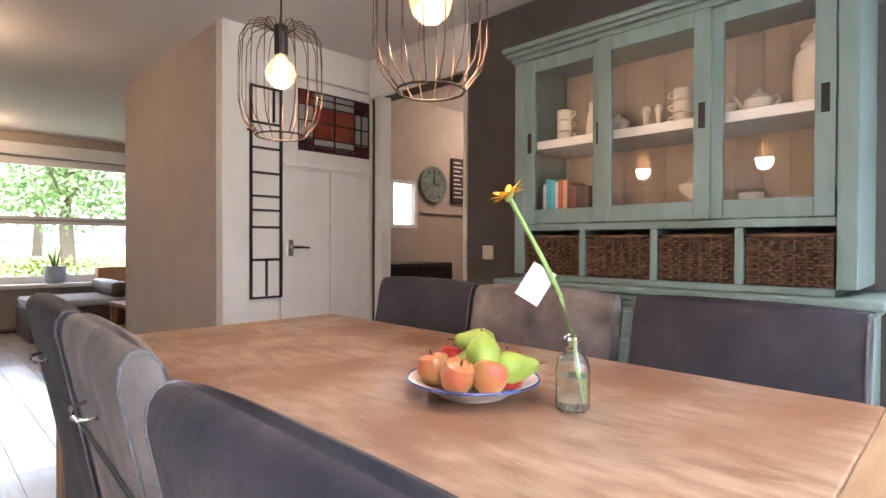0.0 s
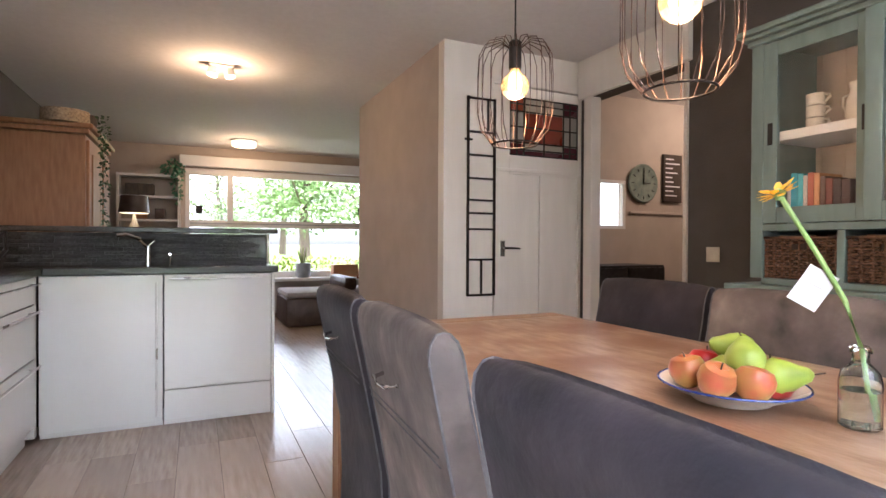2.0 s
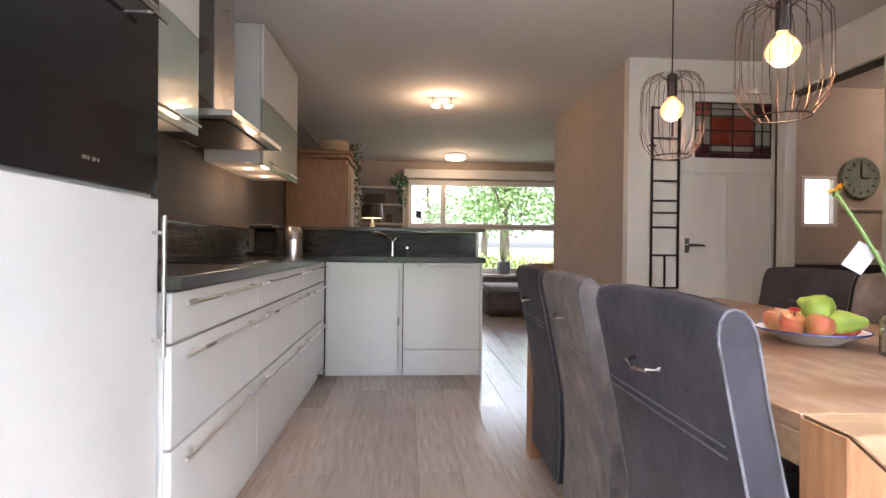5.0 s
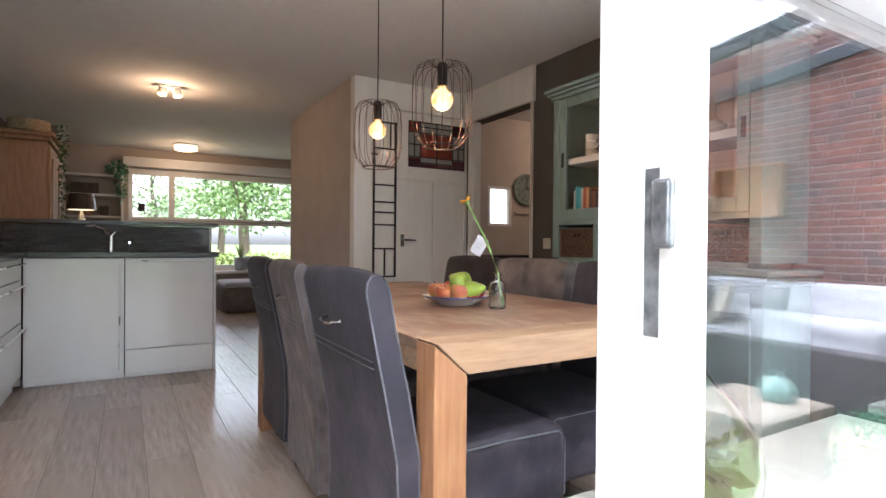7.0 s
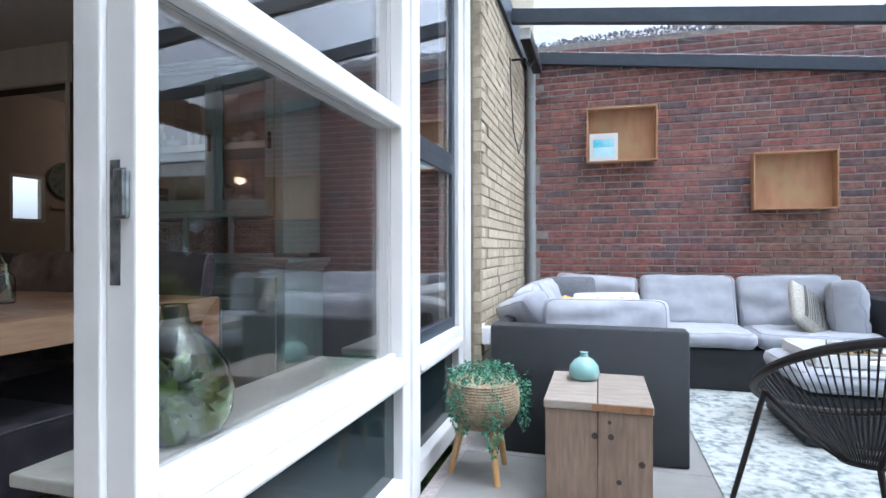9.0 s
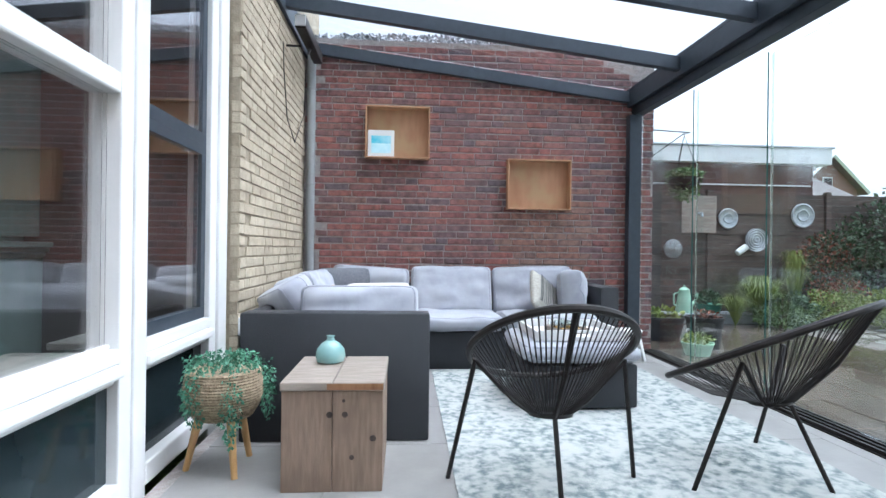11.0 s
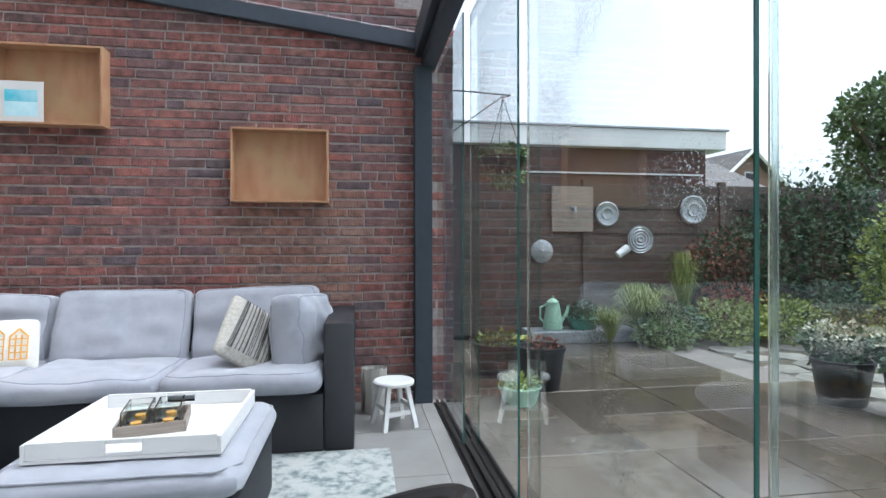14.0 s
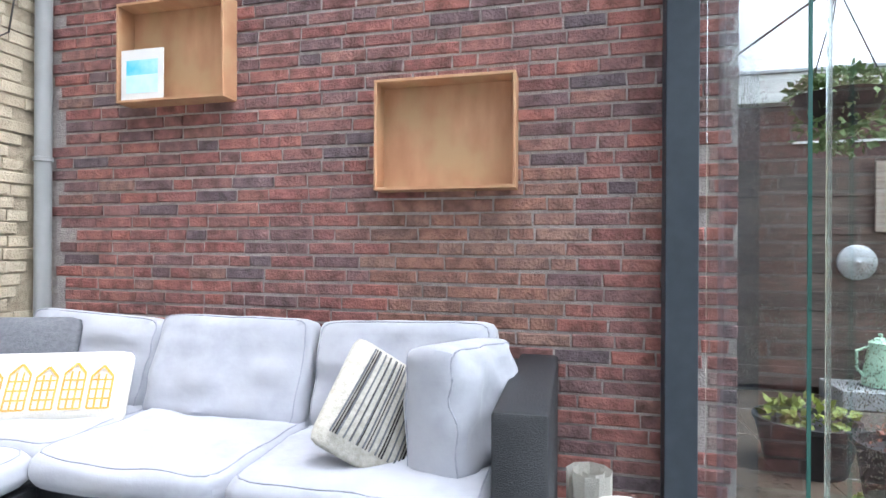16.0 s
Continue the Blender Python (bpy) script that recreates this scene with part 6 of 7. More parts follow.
# crate table with vase, plant stand
t = thing("crate_table", "square side table of weathered brown scaffold planks with a bleached top", "side table", (1.815, -1.447, TER))
CX, CY, CH = 0.245, 0.192, 0.385  # half sizes and height under the top
for k in range(2):
    for x in (-CX, CX - 0.026):
        part("side_plank", bx(B(), x, x + 0.026, -CY + k * CY, k * CY - 0.002, 0, CH - 0.0005, 0.003), "crate", t)
for y in (-CY, CY - 0.024):
    for x0 in (-CX + 0.0265, 0.0008):
        part("side_plank", bx(B(), x0, x0 + CX - 0.0275, y, y + 0.024, 0, CH - 0.0005, 0.003), "crate", t)
for k in range(2):
    part("top_plank", bx(B(), -CX - 0.005, CX + 0.005, -CY - 0.005 + k * (CY + 0.006), k * (CY + 0.006) - 0.002, CH, CH + 0.032, 0.004), "crate_top", t)
part("dark_strip", bx(B(), -CX - 0.0068, -CX - 0.0055, -CY, 0.02, CH + 0.004, CH + 0.028), "table_leg", t, "darker worn edge")
rng = random.Random(5)
bm = B()
for k in range(5):
    x, z = rng.uniform(-0.16, 0.02), rng.uniform(0.05, 0.38)
    rod(bm, (-CX - 0.0005, x, z), (-CX - 0.0015, x, z), rng.uniform(0.006, 0.013), seg=9)
part("knot", bm, "dark_wood", t, kind="stuff")
t = thing("ceramic_vase", "round celadon-glazed ceramic vase with a narrow neck", "vase", (1.93, -1.39, TER + 0.418))
part("body", lathe(B(), [(0.045, 0), (0.058, 0.006), (0.066, 0.03), (0.060, 0.06), (0.040, 0.085), (0.018, 0.098), (0.015, 0.112), (0.020, 0.118), (0.014, 0.119), (0.011, 0.1), (0.001, 0.09)], 32), "teal", t, "", True)
t = thing("plant_stand", "seagrass basket on three honey-coloured wooden legs with a trailing succulent", "plant stand", (1.82, -0.965, TER))
prof = [(0.085, 0.22)]
for k in range(17):
    z = 0.22 + k * 0.0115
    r = 0.10 + 0.055 * math.sin(min(1, (k + 2) / 11) * math.pi / 2) - max(0, k - 11) * 0.002
    prof += [(r, z + 0.001), (r + 0.005, z + 0.0055), (r, z + 0.0105)]
prof += [(0.13, 0.416), (0.001, 0.40)]
part("basket", lathe(B(), prof, 36), "seagrass", t, "coiled seagrass basket", True)
for a in (100, 215, 330):
    ca, sa = math.cos(radians(a)), math.sin(radians(a))
    part("leg", tube(B(), [(0.085 * ca, 0.085 * sa, 0.26), (0.145 * ca, 0.145 * sa, 0.0)], [0.019, 0.013], 10), "leg_wood", t, "", True)
foliage("foliage", [(1100, (0, 0, 0.435), (0.15, 0.15, 0.055)), (330, (-0.13, 0.07, 0.33), (0.035, 0.05, 0.12)), (280, (-0.14, -0.07, 0.28), (0.03, 0.04, 0.15)), (240, (0.04, -0.17, 0.32), (0.04, 0.03, 0.13)), (200, (0.13, -0.10, 0.36), (0.05, 0.04, 0.09)), (60, (0.02, 0.16, 0.36), (0.05, 0.03, 0.1)), (40, (0.20, 0.0, 0.45), (0.07, 0.03, 0.012))], 0.017, "leaf", t, 12, 0.9)


def string_chair(at, rz):
    """An egg-shaped cord chair on three steel legs, its front along x."""
    t = thing("string_chair", "black egg-shaped cord lounge chair on thin steel legs", "lounge chair", group="string chairs")
    t.matrix_basis = pose(*at, 0, 0, rz)

    def rim(a):
        c, s = math.cos(a), math.sin(a)
        return Vector((0.02 + 0.38 * c, 0.306 * s * (1 + 0.05 * c), 0.555 - 0.195 * c))
    n = 72
    part("rim", tube(B(), [rim(2 * math.pi * k / n) for k in range(n)], 0.0145, 8, True), "black_metal", t, "cord-wrapped steel rim", True)
    ring = lambda a: Vector((0.0 + 0.075 * math.cos(a), 0.075 * math.sin(a), 0.315 - 0.01 * math.cos(a)))
    part("base_ring", tube(B(), [ring(2 * math.pi * k / 32) for k in range(32)], 0.010, 8, True), "black_metal", t, "", True)
    bm = B()
    m = 84
    for k in range(m):
        a = 2 * math.pi * (k + 0.5) / m
        p, q = rim(a), ring(a)
        mid = p.lerp(q, 0.55) + Vector((0, 0, -0.022))
        tube(bm, [p, mid, q], 0.0028, 4)
    part("cord", bm, "black_metal", t, "tight radiating black cords", True, kind="stuff")
    for a in (90, -90):
        p = rim(radians(a)) + Vector((0, 0, -0.012))
        foot = Vector((0.16, 0.38 * (1 if a > 0 else -1), 0.0))
        part("leg", tube(B(), [Vector((0.02, p.y * 0.93, p.z - 0.03)), foot], 0.0095, 8), "black_metal", t, "", True)
        part("brace", tube(B(), [Vector((0.02, p.y * 0.93, p.z - 0.035)), Vector((0.0, 0.14 * (1 if a > 0 else -1), 0.36)), ring(radians(a))], 0.008, 6), "black_metal", t, "", True)
    part("leg", tube(B(), [ring(math.pi) + Vector((0.005, 0, 0)), (-0.22, 0, 0)], 0.0095, 8), "black_metal", t, "", True)
    part("spine", tube(B(), [rim(math.pi), rim(math.pi).lerp(ring(math.pi), 0.5) + Vector((-0.01, 0, -0.03)), ring(math.pi)], 0.009, 8), "black_metal", t, "", True)
    return t


string_chair((1.50, -2.27, TER), -3)
string_chair((1.633, -3.232, TER), 40)

# rug
tagged(box("rug", (1.10, 3.60, -3.575, -1.925, TER + 0.0005, TER + 0.009), "rug", label="pale blue-grey rug with a faded worn pattern on the terrace tiles", bevel=0.003), category="rug")


# wooden wall boxes
def wall_box(y0, y1, z0, z1):
    t = thing("wall_box", "shallow open plywood box hung as a shelf on the brick wall", "wall shelf", (4.455, y0, z0), group="wall boxes")
    w, h, d = y1 - y0, z1 - z0, 0.105
    part("back", bx(B(), -0.008, -0.001, 0.012, w - 0.012, 0.012, h - 0.012), "ply", t)
    part("top_board", bx(B(), -d, -0.0, 0.0, w, h - 0.0118, h, 0.0015), "ply", t)
    part("bottom_board", bx(B(), -d, -0.0, 0.0, w, 0, 0.0118, 0.0015), "ply", t)
    for y in (0, w - 0.0118):
        part("side_board", bx(B(), -d, 0, y, y + 0.0118, 0.012, h - 0.012, 0.0015), "ply", t)
    return t


wall_box(-1.925, -1.345, 1.705, 2.175)
wall_box(-3.235, -2.645, 1.265, 1.725)
t = thing("sea_print", "small white card with a turquoise sea picture", "picture", (4.36, -1.37, 1.717))
part("card", bx(B(), -0.004, 0.0, -0.235, 0, 0.0, 0.235), "white", t)
part("sky_area", bx(B(), -0.0055, -0.0045, -0.205, -0.03, 0.115, 0.185), "blue_print", t, "turquoise printed area")
part("sea_area", bx(B(), -0.0055, -0.0045, -0.205, -0.03, 0.03, 0.1145), mat("pale_sea_print", (0.45, 0.72, 0.78), (0.62, 0.82, 0.86), 14, 0.6), t, "pale blue printed area")

# downpipe, flood lamp, cable, small wall tap
t = thing("downpipe", "grey plastic downpipe in the wall corner", "downpipe", (4.395, -0.86, 0))
part("pipe", rod(B(), (0, 0, TER), (0, 0, 2.62), 0.038, seg=20), "pipe", t, "", True)
for z in (0.5, 1.45, 2.3):
    part("bracket", lathe(B(), [(0.041, z), (0.044, z + 0.002), (0.044, z + 0.022), (0.041, z + 0.024)], 20), "pipe", t, "", True)
t = thing("wall_floodlight", "long slim black terrace wall heater lamp on an arm", "wall lamp", (3.60, -0.86, 2.62))
part("housing", bx(B(), -0.05, 0.75, -0.10, -0.02, -0.10, 0.0, 0.01), "black_metal", t)
part("end_cap", bx(B(), -0.065, -0.051, -0.10, -0.02, -0.09, -0.01, 0.004), "fascia", t, "pale end cap")
part("arm", tube(B(), [(0.0, 0.05, -0.22), (0.0, -0.05, -0.22), (0.25, -0.06, -0.20), (0.4, -0.06, -0.09)], 0.009, 6), "black_metal", t, "", True)
t = thing("wall_cable", "thin black cable hanging loosely on the yellow brick wall", "cable", (3.45, -0.812, 2.35))
part("cable", tube(B(), [(0, -0.008, 0.02), (0.02, -0.012, -0.2), (0.14, -0.012, -0.5), (0.42, -0.012, -0.62), (0.80, -0.012, -0.30), (0.86, -0.01, 0.1)], 0.004, 6), "black_metal", t, "", True)
t = thing("wall_spout", "thin grey pipe stub on the brick wall under the roof", "pipe", (4.45, -0.95, 2.33))
part("stub", tube(B(), [(0, 0.06, -0.01), (-0.012, 0, 0.0), (-0.012, -0.2, 0.0), (-0.012, -0.29, 0.014)], 0.008, 6), "pipe", t, "", True)
t = thing("wall_socket", "small pale outdoor socket box low on the yellow wall", "socket", (2.40, -0.849, 0.45))
part("box", bx(B(), 0.14, 0.22, 0.0, 0.049, -0.05, 0.05, 0.006), "fascia", t)


# ---- garden ----
GZ = -0.09
setting("pavement_bed", bx(B(), -3.0, 7.2, -9.2, -4.07, -0.158, GZ - 0.028), "soil", "dark bedding under the garden slabs")
fen = tagged(thing("garden_fence", "weathered dark brown horizontal board fence", "fence", (7.05, 0, 0)), kind="")
rng = random.Random(21)
for p in range(5):
    y1 = -4.32 - p * 1.82
    part("post", bx(B(), -0.04, 0.04, y1 - 0.04, y1 + 0.04, -0.16, 1.80, 0.004), "fence", fen)
    for k in range(12):
        z = -0.05 + k * 0.15
        part("board", bx(B(), -0.012 + (0.012 if k % 2 else 0), 0.006 + (0.012 if k % 2 else 0), y1 - 1.78, y1 - 0.042, z, z + 0.155 + rng.uniform(-0.006, 0.004), 0.002, 1), "fence", fen)
g = thing("garage", "flat-roofed dark brick garage with a white fascia behind the fence", "garage", (7.20, 0, 0))
part("wall", bx(B(), 0, 4, -7.85, -4.0, -0.16, 2.215), mat("dark_garage_brick", (0.06, 0.035, 0.03), (0.13, 0.08, 0.07), 30, 0.9, bump=0.5), g)
part("fascia_board", bx(B(), -0.12, 4.1, -8.06, -4.0, 2.216, 2.45, 0.01), "fascia", g, "white fascia board")
part("roof_edge", bx(B(), -0.14, 4.12, -8.09, -4.0, 2.451, 2.48, 0.005), "zinc", g, "grey metal roof edge")
t = thing("window_strip", "pale horizontal ledge on the garage wall", "ledge", (7.19, -6.2, 1.895))
part("ledge", bx(B(), -0.02, 0.005, -1.6, 1.0, 0, 0.018), "fascia", t)
# a gabled house far behind
h = thing("far_house", "distant brick house with a grey tiled gable roof and pale bargeboards", "house", (20.0, -19.7, 0))
h.matrix_basis = pose(21.5, -19.9, 0, 0, 0, 8)
bm = B()
vs = [bm.verts.new(v) for v in [(0, -1.6, -0.16), (0, 1.6, -0.16), (0, 1.6, 3.7), (0, 0, 5.0), (0, -1.6, 3.7), (7, -1.6, -0.16), (7, 1.6, -0.16), (7, 1.6, 3.7), (7, 0, 5.0), (7, -1.6, 3.7)]]
for f in [(0, 1, 2, 3, 4), (9, 8, 7, 6, 5), (1, 6, 7, 2), (0, 4, 9, 5)]:
    bm.faces.new([vs[i] for i in f])
part("wall", bm, mat("far_brick", (0.20, 0.12, 0.10), (0.28, 0.18, 0.15), 20, 0.9), h)
for s in (-1, 1):
    bm = B()
    vs = [bm.verts.new(v) for v in [(-0.3, s * 1.9, 3.48), (7.2, s * 1.9, 3.48), (7.2, 0, 5.05), (-0.3, 0, 5.05), (-0.3, s * 1.9, 3.6), (7.2, s * 1.9, 3.6), (7.2, 0, 5.17), (-0.3, 0, 5.17)]]
    for f in [(0, 1, 2, 3), (4, 5, 6, 7), (0, 1, 5, 4), (1, 2, 6, 5), (3, 0, 4, 7)]:
        bm.faces.new([vs[i] for i in f])
    part("roof", bm, "roof_tile", h, "grey tiled roof slope")
    part("bargeboard", tube(B(), [(-0.32, s * 1.9, 3.55), (-0.32, 0, 5.12)], 0.08, 4), "fascia", h)
wnd = part("window", bx(B(), -0.05, -0.01, -0.25, 0.25, 3.6, 4.2), "fascia", h)
part("pane", bx(B(), -0.07, -0.051, -0.2, 0.2, 3.65, 4.15), "black_gloss", wnd)
h2 = thing("far_house", "distant long house with a pale grey tiled roof", "house", (19.0, -17.4, 0))
part("wall", bx(B(), 0, 6, -1.2, 4, -0.16, 3.1), "fascia", h2)
bm = B()
vs = [bm.verts.new(v) for v in [(-0.2, -1.4, 3.1), (-0.2, 4.2, 3.1), (3, 4.2, 4.6), (3, -1.4, 4.6), (6.2, -1.4, 3.1), (6.2, 4.2, 3.1)]]
for f in [(0, 1, 2, 3), (3, 2, 5, 4), (0, 3, 4), (1, 5, 2), (0, 4, 5, 1)]:
    bm.faces.new([vs[i] for i in f])
part("roof", bm, "roof_tile", h2)


def disc(y, z, r, prof, label, m="zinc", cat="wall ornament", x=7.0):
    t = thing("wall_dish", label, cat, (x, y, z), group="ornaments on the fence")
    o = part("dish", lathe(B(), prof(r), 32), m, t, "", True)
    o.matrix_basis = pose(0, 0, 0, 0, -90, 0)
    return t


flat = lambda r: [(r, 0.0), (r, 0.012), (r * 0.9, 0.02), (r * 0.82, 0.012), (r * 0.5, 0.012), (r * 0.45, 0.02), (r * 0.36, 0.012), (0.001, 0.012)]
lid = lambda r: [(r, 0), (r, 0.02), (r * 0.92, 0.028), (r * 0.4, 0.034), (r * 0.12, 0.04), (0.001, 0.055)]
spiral = lambda r: [(r, 0), (r, 0.02), (r * .92, 0.01), (r * .84, 0.022), (r * .74, 0.01), (r * .64, 0.022), (r * .52, 0.01), (r * .42, 0.022), (r * .3, 0.01), (r * .18, 0.022), (0.001, 0.01)]
disc(-5.575, 0.935, 0.135, lid, "round grey zinc lid hung on the fence")
disc(-6.40, 1.385, 0.15, flat, "round grey zinc plate hung on the fence")
disc(-7.54, 1.445, 0.18, flat, "large round ridged zinc plate hung on the fence")
disc(-6.83, 1.08, 0.17, spiral, "round spiral zinc plate hung on the fence")
t = thing("wall_mug", "tilted zinc beaker hung on the fence", "wall ornament", (6.95, -6.58, 0.93))
o = part("beaker", lathe(B(), [(0.045, -0.08), (0.05, 0.08), (0.046, 0.08), (0.04, -0.07), (0.001, -0.07)], 20), "fascia", t, "", True)
o.matrix_basis = pose(0, 0, 0, 55, 0, 0)
part("hook", tube(B(), [(-0.01, 0.01, 0.03), (0.03, 0.0, 0.06), (0.105, 0.0, 0.06)], 0.008, 6), "black_metal", t, "iron wall hook", True)
t = thing("wooden_panel", "square pale wooden panel with a small tap on the fence", "wall ornament", (7.01, -5.96, 1.45))
part("board", bx(B(), -0.02, 0.0, -0.26, 0.26, -0.28, 0.26, 0.004), "crate_top", t)
part("tap", tube(B(), [(-0.02, 0, 0), (-0.09, 0, 0.0), (-0.10, 0, -0.05)], 0.02, 10), "zinc", t, "", True)

t = thing("watering_jug", "pale green enamel jug with spout and lid", "jug", (6.75, -5.62, 0.05))
part("body", lathe(B(), [(0.11, 0), (0.115, 0.01), (0.085, 0.22), (0.07, 0.30), (0.075, 0.31), (0.03, 0.345), (0.012, 0.35), (0.014, 0.375), (0.001, 0.38)], 28), "enamel", t, "", True)
part("spout", tube(B(), [(0, -0.09, 0.08), (0, -0.16, 0.16), (0, -0.19, 0.27)], [0.03, 0.022, 0.016], 10), "enamel", t, "", True)
part("handle", tube(B(), [(0, 0.07, 0.28), (0, 0.15, 0.25), (0, 0.15, 0.12), (0, 0.10, 0.07)], 0.012, 8), "enamel", t, "", True)
t = thing("planter_box", "low grey planter bench against the fence", "planter", (6.75, -5.85, GZ))
part("box", bx(B(), -0.2, 0.2, -0.75, 0.55, 0, 0.135, 0.01), "zinc", t)
t = thing("enamel_tub", "round green enamel tub planter", "planter", (6.75, -5.98, 0.05))
part("tub", lathe(B(), [(0.14, 0), (0.17, 0.11), (0.18, 0.12), (0.16, 0.11), (0.001, 0.09)], 28), mat("green_tub", (0.05, 0.20, 0.15), (0.07, 0.26, 0.2), 6, 0.4), t, "", True)
foliage("foliage", [(200, (0, 0, 0.2), (0.16, 0.16, 0.10))], 0.06, "leaf_d", t, 31)


def pot_plant(name, label, x, y, r, h, m, blobs, leaf, lm, seed, kind2=None):
    t = thing(name, label, "potted plant", (x, y, GZ))
    part("pot", lathe(B(), [(r * 0.72, 0), (r * 0.74, 0.01), (r * 0.95, h * 0.9), (r, h * 0.92), (r, h), (r * 0.9, h), (r * 0.86, h * 0.88), (0.001, h * 0.86)], 28), m, t, "", True)
    foliage("foliage", blobs, leaf, lm, t, seed)
    if kind2:
        foliage("blossom", kind2[0], kind2[1], kind2[2], t, seed + 1)
    return t


pot_plant("potted_shrub", "cream-flowering shrub in a black plastic pot", 4.10, -6.70, 0.19, 0.30, "black_plastic", [(420, (0, 0, 0.38), (0.22, 0.22, 0.13))], 0.055, "leaf_d", 41, ([(520, (0, 0, 0.46), (0.24, 0.24, 0.09))], 0.035, "flower_w"))
pot_plant("potted_shrub", "cream-flowering shrub in a black plastic pot", 3.72, -6.86, 0.19, 0.33, "black_plastic", [(420, (0, 0, 0.40), (0.22, 0.22, 0.12))], 0.055, "leaf_d", 43, ([(520, (0, 0, 0.47), (0.24, 0.24, 0.09))], 0.035, "flower_w"))
pot_plant("black_tub", "black tub with sparse twigs and soil", 4.82, -4.80, 0.19, 0.32, "black_plastic", [(90, (0, 0, 0.33), (0.15, 0.15, 0.05))], 0.035, "leaf_r", 45)
pot_plant("black_tub", "low black tub with small green plants", 5.35, -4.62, 0.24, 0.26, "black_plastic", [(160, (0, 0, 0.28), (0.18, 0.18, 0.06))], 0.06, "leaf_y", 47)
pot_plant("green_bowl", "green glazed bowl planter with grassy tufts", 4.45, -4.52, 0.15, 0.12, "enamel", [(300, (0, 0, 0.15), (0.12, 0.12, 0.06))], 0.035, "leaf_y", 49)
t = thing("hanging_basket", "hanging basket of grey-green grass on chains from a wall bracket", "hanging plant", (4.62, -4.45, 1.62))
part("basket", lathe(B(), [(0.05, -0.12), (0.12, -0.08), (0.16, 0.0), (0.15, 0.0), (0.001, -0.02)], 24), "black_metal", t, "", True)
foliage("foliage", [(700, (0, 0, 0.02), (0.16, 0.16, 0.08)), (400, (0, 0, -0.10), (0.13, 0.13, 0.12))], 0.035, "leaf_far", t, 51)
for a in (0, 120, 240):
    part("chain", rod(B(), (0.15 * math.cos(radians(a)), 0.15 * math.sin(radians(a)), 0), (0, 0, 0.42), 0.003, seg=5), "black_metal", t)
part("bracket", tube(B(), [(0, 0, 0.43), (0, -0.06, 0.45), (0, 0.39, 0.47)], 0.006, 6), "black_metal", t, "black iron bracket", True)
part("bracket_stay", tube(B(), [(0, 0.0, 0.44), (0, 0.39, 0.16)], 0.005, 6), "black_metal", t, "", True)

# planted border, shrubs and trees
def shrub(name, label, cat, x, y, z, blobs, leaf, m, seed, stems=6, spread=0.2, high=0.4):
    t = thing(name, label, cat, (x, y, GZ))
    rng = random.Random(seed)
    bm = B()
    for k in range(stems):
        a, r = rng.uniform(0, 6.28), rng.uniform(0.2, 1) * spread
        tube(bm, [(r * 0.3 * math.cos(a), r * 0.3 * math.sin(a), -0.05), (r * 0.6 * math.cos(a), r * 0.6 * math.sin(a), high * 0.5), (r * math.cos(a), r * math.sin(a), high)], [0.012, 0.009, 0.004], 5)
    part("branches", bm, "bark", t, kind="stuff")
    foliage("foliage", blobs, leaf, m, t, seed)
    return t


def grass_tuft(x, y, n, high, spread, m, seed, label="tuft of arching yellow-green ornamental grass"):
    t = thing("ornamental_grass", label, "grass", (x, y, GZ))
    rng = random.Random(seed)
    V, F = [], []
    for _ in range(n):
        a, L, b = rng.uniform(0, 6.28), high * rng.uniform(0.7, 1.15), rng.uniform(0.2, 1) * spread
        ca, sa = math.cos(a), math.sin(a)
        w, i = 0.006, len(V)
        for f, h in ((0.0, 0), (0.35, 0.6), (0.75, 0.95), (1.15, 0.85)):
            V += [(b * f * ca - w * sa * (1 - f * 0.7), b * f * sa + w * ca * (1 - f * 0.7), L * h), (b * f * ca + w * sa * (1 - f * 0.7), b * f * sa - w * ca * (1 - f * 0.7), L * h)]
        for k in range(3):
            j = i + 2 * k
            F.append((j, j + 1, j + 3, j + 2))
    me = bpy.data.meshes.new("blades")
    me.from_pydata(V, [], F)
    me.materials.append(M[m])
    ob = new("blades", me)
    ob.parent = t
    ob["kind"] = "stuff"
    return t


grass_tuft(6.5, -6.55, 500, 0.62, 0.42, "leaf_y", 61)
grass_tuft(6.75, -7.25, 260, 0.95, 0.25, "leaf_y", 62)
grass_tuft(6.4, -6.15, 220, 0.4, 0.3, "leaf_y", 63)
shrub("low_shrub", "low mid-green perennial in the border", "shrub", 6.45, -6.85, 0, [(1500, (0, 0, 0.22), (0.42, 0.40, 0.22))], 0.055, "leaf_d", 64)
shrub("low_shrub", "low grey-green perennial in the border", "shrub", 6.2, -6.65, 0, [(1100, (0, 0, 0.16), (0.36, 0.32, 0.17))], 0.04, "leaf_far", 65)
shrub("low_shrub", "yellow-green perennial with small blooms", "shrub", 6.35, -7.5, 0, [(1500, (0, 0, 0.24), (0.45, 0.42, 0.24))], 0.05, "leaf_y", 66)
shrub("rusty_shrub", "rust-red leaved perennial in the border", "shrub", 6.7, -7.85, 0, [(900, (0, 0, 0.38), (0.30, 0.40, 0.28))], 0.05, "leaf_r", 67)
shrub("low_shrub", "bright green perennial in the border", "shrub", 6.25, -8.15, 0, [(1500, (0, 0, 0.25), (0.42, 0.45, 0.26))], 0.05, "leaf_y", 68)
